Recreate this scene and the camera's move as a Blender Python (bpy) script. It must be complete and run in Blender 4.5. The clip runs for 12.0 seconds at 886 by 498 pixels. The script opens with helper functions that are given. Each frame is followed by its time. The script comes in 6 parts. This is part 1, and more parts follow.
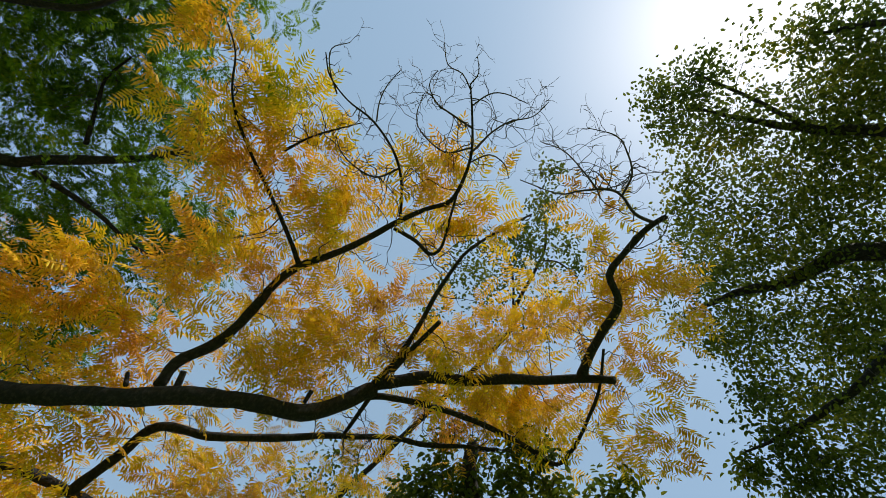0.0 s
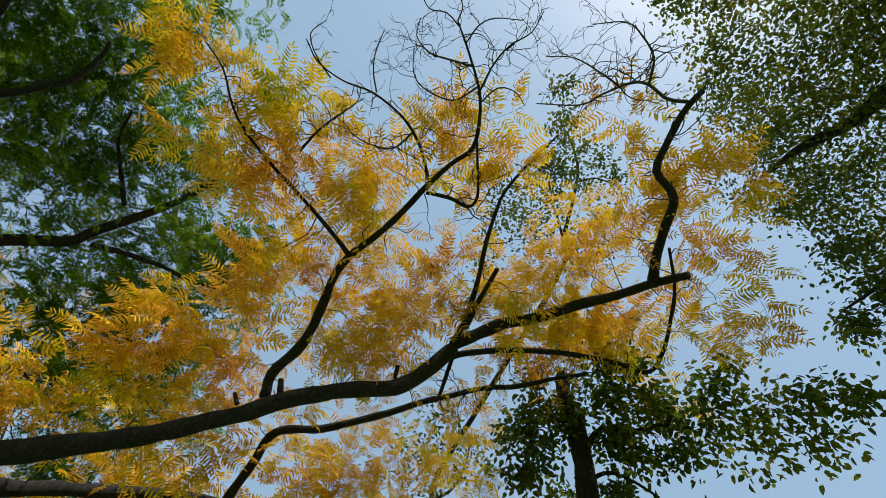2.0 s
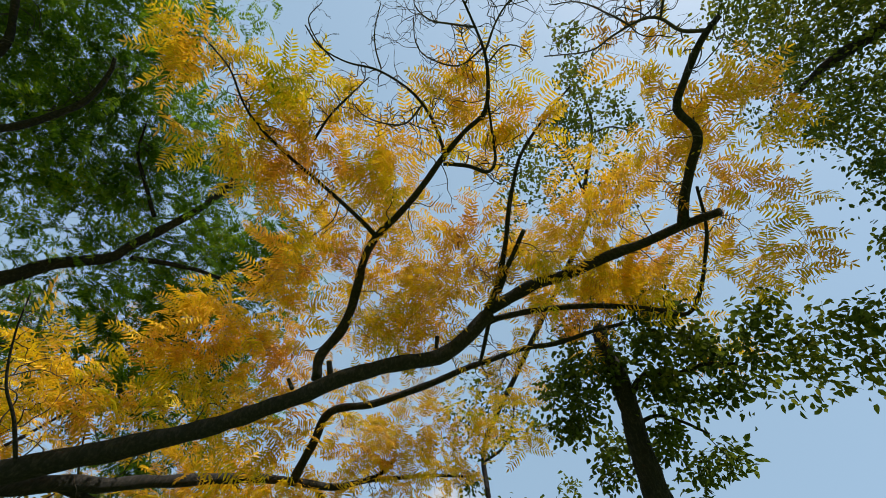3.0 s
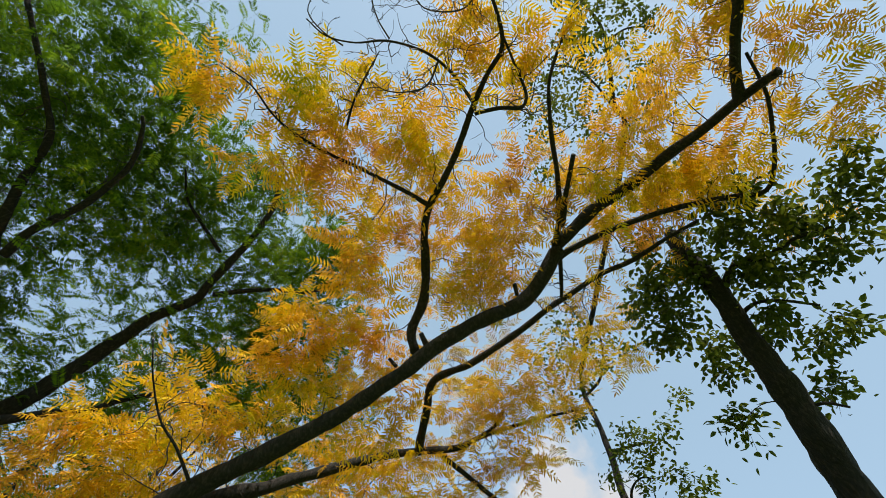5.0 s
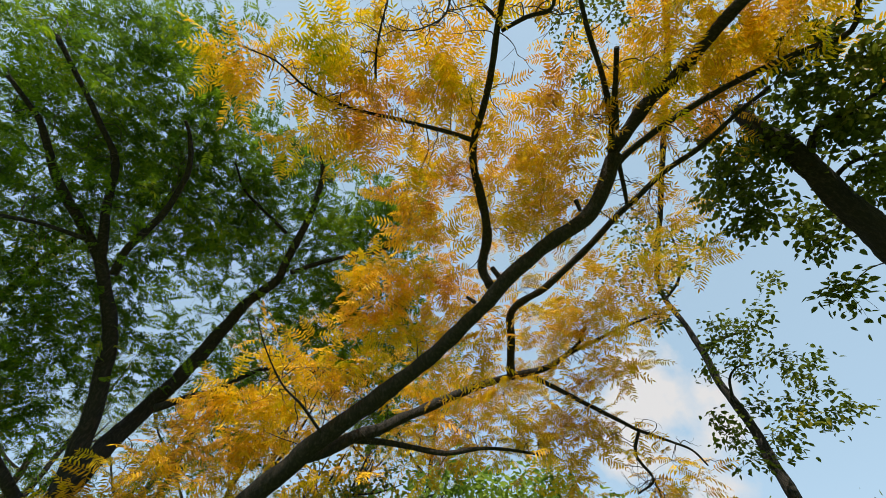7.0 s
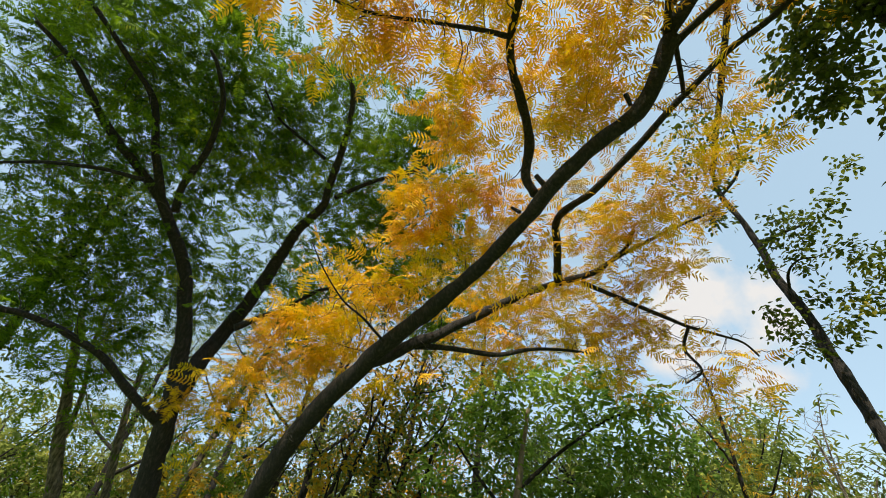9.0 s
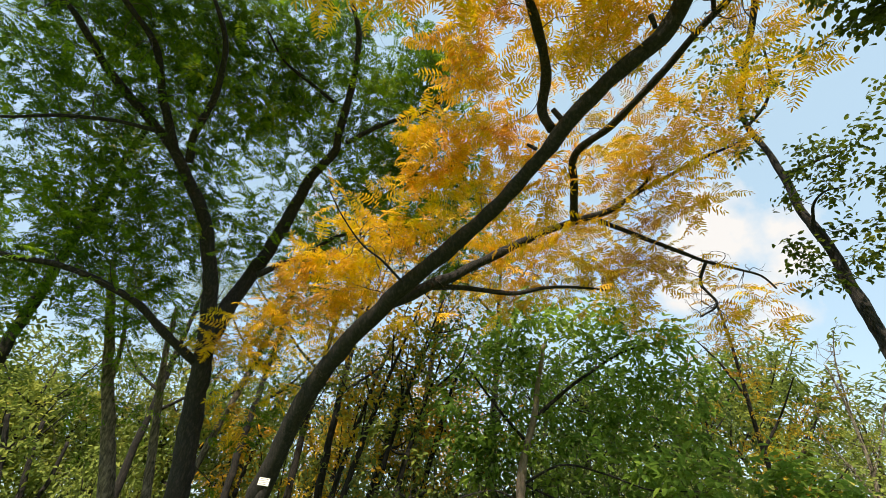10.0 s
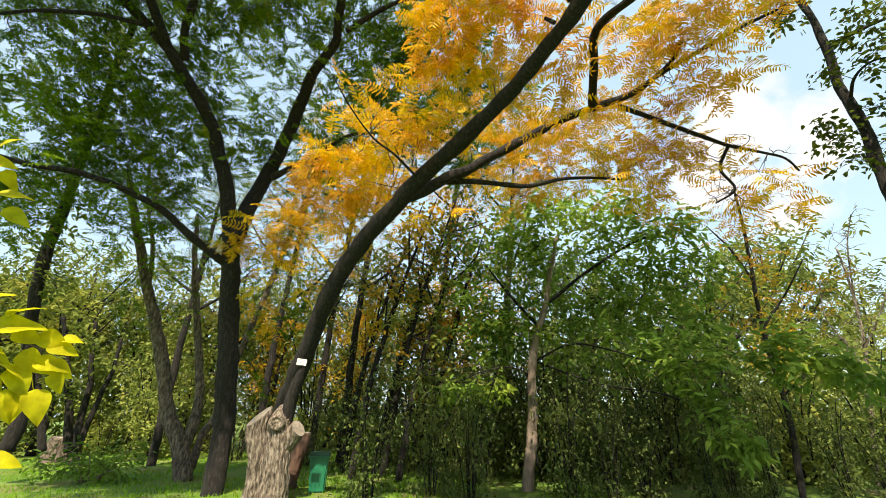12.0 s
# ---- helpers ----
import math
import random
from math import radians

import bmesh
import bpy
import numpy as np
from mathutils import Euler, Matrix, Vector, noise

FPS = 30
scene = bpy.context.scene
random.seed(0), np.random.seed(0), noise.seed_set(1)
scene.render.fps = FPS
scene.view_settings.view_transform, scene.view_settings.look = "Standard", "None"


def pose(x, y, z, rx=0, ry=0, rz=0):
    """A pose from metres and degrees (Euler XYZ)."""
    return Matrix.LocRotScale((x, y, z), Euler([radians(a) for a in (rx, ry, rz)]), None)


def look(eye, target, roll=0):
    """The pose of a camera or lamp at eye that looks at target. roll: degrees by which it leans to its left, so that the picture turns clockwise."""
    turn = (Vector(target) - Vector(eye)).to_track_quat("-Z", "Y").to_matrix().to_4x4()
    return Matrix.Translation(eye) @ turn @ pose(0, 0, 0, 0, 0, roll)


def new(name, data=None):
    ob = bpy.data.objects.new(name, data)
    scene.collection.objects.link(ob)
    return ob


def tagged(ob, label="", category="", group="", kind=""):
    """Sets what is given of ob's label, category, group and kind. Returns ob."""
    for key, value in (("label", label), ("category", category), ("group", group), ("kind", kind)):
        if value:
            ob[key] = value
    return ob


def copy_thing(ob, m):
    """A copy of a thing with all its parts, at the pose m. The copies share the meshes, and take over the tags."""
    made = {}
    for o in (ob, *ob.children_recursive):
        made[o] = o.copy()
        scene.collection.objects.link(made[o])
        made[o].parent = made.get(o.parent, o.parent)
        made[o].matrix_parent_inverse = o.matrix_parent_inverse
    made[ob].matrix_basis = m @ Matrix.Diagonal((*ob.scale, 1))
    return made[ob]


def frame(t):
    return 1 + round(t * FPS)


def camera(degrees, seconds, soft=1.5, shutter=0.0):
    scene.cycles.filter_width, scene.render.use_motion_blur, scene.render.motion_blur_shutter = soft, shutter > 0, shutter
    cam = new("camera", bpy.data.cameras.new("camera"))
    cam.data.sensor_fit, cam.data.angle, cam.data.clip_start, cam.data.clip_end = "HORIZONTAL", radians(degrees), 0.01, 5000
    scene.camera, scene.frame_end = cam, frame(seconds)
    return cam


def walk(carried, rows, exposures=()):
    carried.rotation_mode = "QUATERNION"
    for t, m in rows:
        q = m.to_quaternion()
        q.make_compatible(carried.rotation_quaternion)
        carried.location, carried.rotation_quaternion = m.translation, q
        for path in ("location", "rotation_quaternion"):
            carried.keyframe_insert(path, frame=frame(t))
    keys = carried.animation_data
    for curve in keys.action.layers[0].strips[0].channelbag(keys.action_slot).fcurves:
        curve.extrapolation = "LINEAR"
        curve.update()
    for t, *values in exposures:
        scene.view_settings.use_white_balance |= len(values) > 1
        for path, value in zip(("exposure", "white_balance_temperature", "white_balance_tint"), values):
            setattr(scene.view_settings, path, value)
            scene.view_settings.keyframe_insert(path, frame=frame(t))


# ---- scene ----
cam = camera(94.02, 12.0, soft=0.55)
PATH = [
    (0.0, 0.000, -0.000, 2.017, 167.05, -2.33, -68.20),
    (0.5, 0.007, 0.019, 2.024, 165.80, -2.53, -63.93),
    (1.0, 0.009, 0.046, 2.031, 163.88, -2.88, -58.87),
    (1.5, 0.009, 0.068, 2.018, 162.38, -2.78, -54.72),
    (2.0, 0.013, 0.098, 2.020, 160.56, -2.64, -50.43),
    (2.5, -0.000, 0.120, 1.988, 158.23, -2.67, -46.64),
    (4.5, -0.155, 0.422, 1.841, 153.40, -0.64, -29.55),
    (5.0, -0.193, 0.465, 1.811, 151.93, -0.45, -25.54),
    (5.5, -0.231, 0.491, 1.793, 149.97, -0.32, -21.75),
    (6.0, -0.270, 0.518, 1.764, 148.40, -0.01, -18.19),
    (6.5, -0.294, 0.519, 1.751, 146.27, 0.24, -14.97),
    (7.0, -0.316, 0.542, 1.726, 144.00, 0.09, -11.50),
    (9.0, -0.389, 0.582, 1.684, 132.49, -1.09, -4.78),
    (9.5, -0.397, 0.597, 1.648, 128.81, -1.31, -3.62),
    (10.0, -0.429, 0.613, 1.608, 124.98, -0.96, -2.32),
    (10.5, -0.436, 0.624, 1.569, 121.67, -1.04, -1.43),
    (11.0, -0.455, 0.638, 1.515, 118.53, -0.74, -0.28),
    (11.5, -0.469, 0.647, 1.475, 115.28, -0.50, -0.19),
    (12.0, -0.475, 0.667, 1.400, 112.00, 0.00, 0.00),
]
walk(cam, [(t, pose(x, y, z, rx, ry, rz)) for t, x, y, z, rx, ry, rz in PATH],
     exposures=[(0.0, 0.02, 6500, 9.5), (1.0, 0.04, 6500, 9.5), (2.5, 0.12, 6600, 9.5), (5.5, 0.36, 6950, 10), (9.0, 0.55, 7300, 10), (12.0, 0.98, 7600, 10.5)])

# ---- sky and sun ----
SUN = Vector((-0.04, -0.555, 0.83)).normalized()
world = bpy.data.worlds.new("sky")
scene.world = world
world.use_nodes = True
wn, wl = world.node_tree.nodes, world.node_tree.links
sky = wn.new("ShaderNodeTexSky")
sky.sky_type = "NISHITA"
sky.sun_disc = False
sky.sun_elevation = math.asin(SUN.z)
sky.sun_rotation = math.atan2(SUN.x, SUN.y)
sky.air_density, sky.dust_density, sky.ozone_density, sky.altitude = 1.0, 1.4, 1.5, 100
back = wn["Background"]
back.inputs["Strength"].default_value = 0.125
# an even thin haze over the blue, and a cumulus bank in the north-east
geo = wn.new("ShaderNodeTexCoord")
cloud_at = Vector((0.60, 0.645, 0.47)).normalized()
dot = wn.new("ShaderNodeVectorMath")
dot.operation = "DOT_PRODUCT"
dot.inputs[1].default_value = cloud_at
puff = wn.new("ShaderNodeTexNoise")
puff.inputs["Scale"].default_value, puff.inputs["Detail"].default_value, puff.inputs["Roughness"].default_value = 7.0, 6.0, 0.55
wl.new(geo.outputs["Generated"], dot.inputs[0])
wl.new(geo.outputs["Generated"], puff.inputs["Vector"])
near = wn.new("ShaderNodeMapRange")
near.inputs["From Min"].default_value, near.inputs["From Max"].default_value = 0.970, 0.998
near.inputs["To Min"].default_value, near.inputs["To Max"].default_value = -0.4, 0.2
wl.new(dot.outputs["Value"], near.inputs["Value"])
add = wn.new("ShaderNodeMath")
wl.new(near.outputs["Result"], add.inputs[0])
wl.new(puff.outputs["Fac"], add.inputs[1])
edge = wn.new("ShaderNodeMapRange")
edge.inputs["From Min"].default_value, edge.inputs["From Max"].default_value = 0.5, 0.68
wl.new(add.outputs[0], edge.inputs["Value"])
mix = wn.new("ShaderNodeMix")
mix.data_type = "RGBA"
mix.inputs["B"].default_value = (4.4, 4.6, 5.0, 1)
wl.new(edge.outputs["Result"], mix.inputs["Factor"])
veil = wn.new("ShaderNodeMix")
veil.data_type = "RGBA"
veil.inputs["Factor"].default_value = 0.5
veil.inputs["B"].default_value = (3.75, 5.55, 7.1, 1)
wl.new(sky.outputs["Color"], veil.inputs["A"])
wl.new(veil.outputs["Result"], mix.inputs["A"])
wl.new(mix.outputs["Result"], back.inputs["Color"])

sun = new("sun", bpy.data.lights.new("sun", "SUN"))
sun.data.energy, sun.data.angle, sun.data.color = 5.0, radians(0.6), (1.0, 0.93, 0.82)
sun.matrix_world = look(SUN * 60, (0, 0, 0))


# ---- materials ----
def ramp(nodes, stops):
    r = nodes.new("ShaderNodeValToRGB")
    while len(r.color_ramp.elements) < len(stops):
        r.color_ramp.elements.new(0.5)
    for e, (at, c) in zip(r.color_ramp.elements, stops):
        e.position, e.color = at, (*c, 1)
    return r


def noise_node(nodes, links, scale, detail=4.0, rough=0.6, stretch=None):
    tc = nodes.new("ShaderNodeTexCoord")
    n = nodes.new("ShaderNodeTexNoise")
    n.inputs["Scale"].default_value, n.inputs["Detail"].default_value, n.inputs["Roughness"].default_value = scale, detail, rough
    if stretch:
        mp = nodes.new("ShaderNodeMapping")
        mp.inputs["Scale"].default_value = stretch
        links.new(tc.outputs["Object"], mp.inputs["Vector"])
        links.new(mp.outputs["Vector"], n.inputs["Vector"])
    else:
        links.new(tc.outputs["Object"], n.inputs["Vector"])
    return n


def surface(name, stops, scale=3.0, rough=0.85, bump=0.0, bump_scale=30.0, stretch=None, detail=6.0):
    m = bpy.data.materials.new(name)
    m.use_nodes = True
    n, l = m.node_tree.nodes, m.node_tree.links
    b = n["Principled BSDF"]
    tex = noise_node(n, l, scale, detail, 0.65, stretch)
    r = ramp(n, stops)
    l.new(tex.outputs["Fac"], r.inputs["Fac"])
    l.new(r.outputs["Color"], b.inputs["Base Color"])
    b.inputs["Roughness"].default_value = rough
    if bump:
        t2 = noise_node(n, l, bump_scale, 5.0, 0.7, stretch)
        bp = n.new("ShaderNodeBump")
        bp.inputs["Strength"].default_value, bp.inputs["Distance"].default_value = bump, 0.05
        l.new(t2.outputs["Fac"], bp.inputs["Height"])
        l.new(bp.outputs["Normal"], b.inputs["Normal"])
    return m


def leaf_material(name, stops, through_light=0.45, rough=0.6, patch=0.9):
    """Leaf blades: a patchy colour over the crown, a jitter for each blade, light passing through."""
    m = bpy.data.materials.new(name)
    m.use_nodes = True
    n, l = m.node_tree.nodes, m.node_tree.links
    b, out = n["Principled BSDF"], n["Material Output"]
    g = n.new("ShaderNodeNewGeometry")
    oi = n.new("ShaderNodeObjectInfo")
    tex = n.new("ShaderNodeTexNoise")
    tex.inputs["Scale"].default_value, tex.inputs["Detail"].default_value = patch, 3.0
    l.new(g.outputs["Position"], tex.inputs["Vector"])
    jit = n.new("ShaderNodeMath")
    jit.operation = "MULTIPLY_ADD"
    l.new(g.outputs["Random Per Island"], jit.inputs[0])
    jit.inputs[1].default_value = 0.28
    spread = n.new("ShaderNodeMapRange")
    spread.inputs["From Min"].default_value, spread.inputs["From Max"].default_value = 0.3, 0.7
    spread.inputs["To Min"].default_value, spread.inputs["To Max"].default_value = 0.0, 0.62
    l.new(tex.outputs["Fac"], spread.inputs["Value"])
    l.new(spread.outputs["Result"], jit.inputs[2])
    jit2 = n.new("ShaderNodeMath")
    jit2.operation = "MULTIPLY_ADD"
    l.new(oi.outputs["Random"], jit2.inputs[0])
    jit2.inputs[1].default_value = 0.1
    l.new(jit.outputs[0], jit2.inputs[2])
    r = ramp(n, stops)
    l.new(jit2.outputs[0], r.inputs["Fac"])
    fine = n.new("ShaderNodeTexNoise")
    fine.inputs["Scale"].default_value, fine.inputs["Detail"].default_value = 55.0, 3.0
    l.new(g.outputs["Position"], fine.inputs["Vector"])
    spot = n.new("ShaderNodeMapRange")
    spot.inputs["From Min"].default_value, spot.inputs["From Max"].default_value = 0.35, 0.65
    spot.inputs["To Min"].default_value, spot.inputs["To Max"].default_value = 0.75, 1.1
    l.new(fine.outputs["Fac"], spot.inputs["Value"])
    mul = n.new("ShaderNodeVectorMath")
    mul.operation = "SCALE"
    l.new(r.outputs["Color"], mul.inputs[0])
    l.new(spot.outputs["Result"], mul.inputs["Scale"])
    l.new(mul.outputs["Vector"], b.inputs["Base Color"])
    b.inputs["Roughness"].default_value = rough
    b.inputs["Specular IOR Level"].default_value = 0.12
    tr = n.new("ShaderNodeBsdfTranslucent")
    l.new(mul.outputs["Vector"], tr.inputs["Color"])
    mx = n.new("ShaderNodeMixShader")
    mx.inputs["Fac"].default_value = through_light
    l.new(b.outputs["BSDF"], mx.inputs[1])
    l.new(tr.outputs["BSDF"], mx.inputs[2])
    l.new(mx.outputs["Shader"], out.inputs["Surface"])
    return m


# near-black: the crown's shade and backlighting are put into this bark colour
BARK = surface("shade_darkened_bark", ((0.36, (0.005, 0.004, 0.003)), (0.5, (0.010, 0.008, 0.0065)), (0.72, (0.045, 0.035, 0.028))), 26.0, 0.92, 1.0, 34.0, (1, 1, 0.28))
# pale bark; on the walnut's foot its paleness stands for sunlight
PALE_BARK = surface("pale_sunlit_bark", ((0.36, (0.035, 0.026, 0.019)), (0.49, (0.16, 0.125, 0.092)), (0.66, (0.42, 0.355, 0.285))), 24.0, 0.9, 1.0, 44.0, (1, 1, 0.3))
CUT_WOOD = surface("weathered_cut_wood", ((0.3, (0.15, 0.125, 0.10)), (0.7, (0.36, 0.31, 0.25))), 12.0, 0.85, 0.4, 60.0)
SMOOTH_BARK = surface("brown_smooth_bark", ((0.3, (0.10, 0.075, 0.055)), (0.7, (0.28, 0.215, 0.165))), 8.0, 0.8, 0.5, 40.0, (1, 1, 0.5))
BROWN_BARK = surface("brown_ridged_bark", ((0.36, (0.03, 0.023, 0.016)), (0.5, (0.11, 0.085, 0.062)), (0.68, (0.27, 0.21, 0.155))), 20.0, 0.9, 0.9, 34.0, (1, 1, 0.3))
TWIG = surface("twig_bark", ((0.3, (0.02, 0.016, 0.013)), (0.7, (0.06, 0.047, 0.037))), 14.0, 0.85)
YELLOW = leaf_material("yellow_walnut_leaf", ((0.02, (0.15, 0.23, 0.010)), (0.16, (0.50, 0.45, 0.012)), (0.36, (0.82, 0.57, 0.016)), (0.58, (0.80, 0.46, 0.022)), (0.80, (0.72, 0.34, 0.04)), (1.0, (0.34, 0.14, 0.03))), 0.34, 0.45)
GREEN = leaf_material("green_walnut_leaf", ((0.05, (0.035, 0.08, 0.010)), (0.4, (0.085, 0.17, 0.012)), (0.75, (0.21, 0.34, 0.016)), (1.0, (0.48, 0.44, 0.02))), 0.45)
DARK_LEAF = leaf_material("dark_broad_leaf", ((0.1, (0.04, 0.065, 0.010)), (0.55, (0.095, 0.125, 0.015)), (0.85, (0.20, 0.20, 0.02)), (1.0, (0.40, 0.28, 0.03))), 0.45, patch=0.8)
WOOD_GREEN = leaf_material("woodland_green_leaf", ((0.1, (0.065, 0.10, 0.026)), (0.45, (0.17, 0.22, 0.045)), (0.8, (0.31, 0.32, 0.06)), (1.0, (0.50, 0.31, 0.06))), 0.4, patch=0.6)
WOOD_GOLD = leaf_material("woodland_gold_leaf", ((0.05, (0.13, 0.19, 0.02)), (0.25, (0.42, 0.34, 0.03)), (0.55, (0.62, 0.37, 0.03)), (1.0, (0.50, 0.20, 0.03))), 0.45, patch=0.6)
# darker green that carries part of the shade under the trees
SHRUB_LEAF = leaf_material("shaded_shrub_leaf", ((0.1, (0.055, 0.085, 0.026)), (0.6, (0.14, 0.19, 0.052)), (1.0, (0.32, 0.33, 0.09))), 0.4)
BRIGHT_LEAF = leaf_material("bright_sapling_leaf", ((0.1, (0.075, 0.145, 0.028)), (0.5, (0.19, 0.32, 0.055)), (1.0, (0.42, 0.54, 0.08))), 0.55)
LIME_LEAF = leaf_material("lime_yellow_leaf", ((0.1, (0.32, 0.42, 0.02)), (0.6, (0.60, 0.54, 0.02)), (1.0, (0.68, 0.52, 0.02))), 0.5, patch=5.0)
# lighter shrub green, with the sunlight on the left-hand shrubs put into it
SUNNY_LEAF = leaf_material("sunny_shrub_leaf", ((0.1, (0.12, 0.18, 0.045)), (0.5, (0.25, 0.31, 0.075)), (0.85, (0.39, 0.41, 0.09)), (1.0, (0.52, 0.36, 0.08))), 0.45, patch=0.7)
GRASS = leaf_material("grass_blade", ((0.1, (0.09, 0.25, 0.012)), (0.6, (0.19, 0.40, 0.018)), (1.0, (0.38, 0.48, 0.03))), 0.45, patch=1.5)


# ---- building helpers ----
rng = np.random.default_rng(7)


def mesh_from(name, verts, faces):
    me = bpy.data.meshes.new(name)
    me.from_pydata([tuple(v) for v in verts], [], faces)
    me.update()
    return me


def part(name, data, material, parent, label=""):
    """One mesh object under a thing, or at top level where parent is None."""
    if isinstance(data, bmesh.types.BMesh):
        bm, data = data, bpy.data.meshes.new(name)
        bm.to_mesh(data)
        bm.free()
    if not data.materials:
        data.materials.append(material)
    ob = new(name, data)
    ob.parent = parent
    if label:
        ob["label"] = label
    return ob


def quads(name, verts, quad):
    """A mesh from an array of vertices and one of four-cornered faces."""
    verts, quad = np.asarray(verts, np.float32), np.asarray(quad, np.int32)
    me = bpy.data.meshes.new(name)
    me.vertices.add(len(verts))
    me.vertices.foreach_set("co", verts.ravel())
    me.loops.add(quad.size)
    me.loops.foreach_set("vertex_index", quad.ravel())
    me.polygons.add(len(quad))
    me.polygons.foreach_set("loop_start", np.arange(0, quad.size, 4, dtype=np.int32))
    me.update(calc_edges=True)
    return me


def spline(points, step):
    """Points (x, y, z, r) run through by a smooth curve, sampled about every step metres."""
    p = np.array(points, float)
    p = np.vstack([2 * p[0] - p[1], p, 2 * p[-1] - p[-2]])
    p[0, 3], p[-1, 3] = p[1, 3], p[-2, 3]
    out = []
    for i in range(1, len(p) - 2):
        a, b, c, d = p[i - 1:i + 3]
        n = max(2, int(np.linalg.norm(c[:3] - b[:3]) / step) + 1)
        t = (np.arange(n) / n)[:, None]
        out.append(0.5 * (2 * b + (c - a) * t + (2 * a - 5 * b + 4 * c - d) * t * t + (3 * b - a - 3 * c + d) * t ** 3))
    out.append(p[-2:-1])
    out = np.vstack(out)
    out[:, 3] = np.maximum(out[:, 3], 0.0015)
    return out


def thread(curve, sides):
    """Vertices and quads of a thin twig along a sampled curve."""
    pts = curve[:, :3]
    tan = np.gradient(pts, axis=0)
    tan /= np.linalg.norm(tan, axis=1, keepdims=True) + 1e-9
    ref = np.zeros(3)
    ref[np.argmin(np.abs(tan).sum(axis=0))] = 1.0
    u = np.cross(tan, ref)
    u /= np.linalg.norm(u, axis=1, keepdims=True) + 1e-9
    w = np.cross(tan, u)
    a = np.arange(sides) * 2 * np.pi / sides
    ring = np.cos(a)[None, :, None] * u[:, None] + np.sin(a)[None, :, None] * w[:, None]
    v = (pts[:, None] + ring * curve[:, 3][:, None, None]).reshape(-1, 3)
    i = (np.arange(len(pts) - 1) * sides)[:, None]
    j, k = np.arange(sides)[None], ((np.arange(sides) + 1) % sides)[None]
    return v, np.stack([i + j, i + k, i + sides + k, i + sides + j], axis=-1).reshape(-1, 4)


def tube(curve, sides=8, rough=0.0, flare=None):
    """Vertices and faces of a tapered round limb along a sampled curve."""
    pts, rad = curve[:, :3], curve[:, 3]
    tan = np.gradient(pts, axis=0)
    tan /= np.linalg.norm(tan, axis=1, keepdims=True) + 1e-9
    u = np.cross(tan[0], (0.31, 0.22, 0.92) if abs(tan[0][2]) < 0.9 else (1, 0, 0))
    u /= np.linalg.norm(u)
    verts, faces = [], []
    ang = np.linspace(0, 2 * np.pi, sides, endpoint=False)
    for i in range(len(pts)):
        u = u - tan[i] * (u @ tan[i])
        u /= np.linalg.norm(u) + 1e-9
        w = np.cross(tan[i], u)
        for a in ang:
            d = math.cos(a) * u + math.sin(a) * w
            k = 1.0
            if rough:
                q = pts[i] + d * rad[i]
                k += rough * (noise.noise(Vector(q * 3.0)) + 0.6 * noise.noise(Vector((q[0] * 14, q[1] * 14, q[2] * 5))))
            verts.append(pts[i] + d * rad[i] * k)
    n = len(pts)
    for i in range(n - 1):
        for j in range(sides):
            k = (j + 1) % sides
            faces.append((i * sides + j, i * sides + k, (i + 1) * sides + k, (i + 1) * sides + j))
    faces.append(tuple(range(sides))[::-1])
    faces.append(tuple(range((n - 1) * sides, n * sides)))
    return verts, faces


def smooth(me):
    me.polygons.foreach_set("use_smooth", [True] * len(me.polygons))
    return me


def blade(base, along, side, up, length, width, fold=0.25, curl=0.12):
    """Six corners of one leaf blade, folded along its midrib."""
    b, a, s, u = (np.asarray(q, float) for q in (base, along, side, up))
    tip = b + a * length - u * curl * length
    l1 = b + a * length * 0.28 + s * width * 0.46 + u * fold * width * 0.4
    l2 = b + a * length * 0.66 + s * width * 0.40 + u * (fold * width * 0.35 - curl * length * 0.4)
    r1 = b + a * length * 0.28 - s * width * 0.46 + u * fold * width * 0.4
    r2 = b + a * length * 0.66 - s * width * 0.40 + u * (fold * width * 0.35 - curl * length * 0.4)
    return [b, l1, l2, tip, r2, r1]


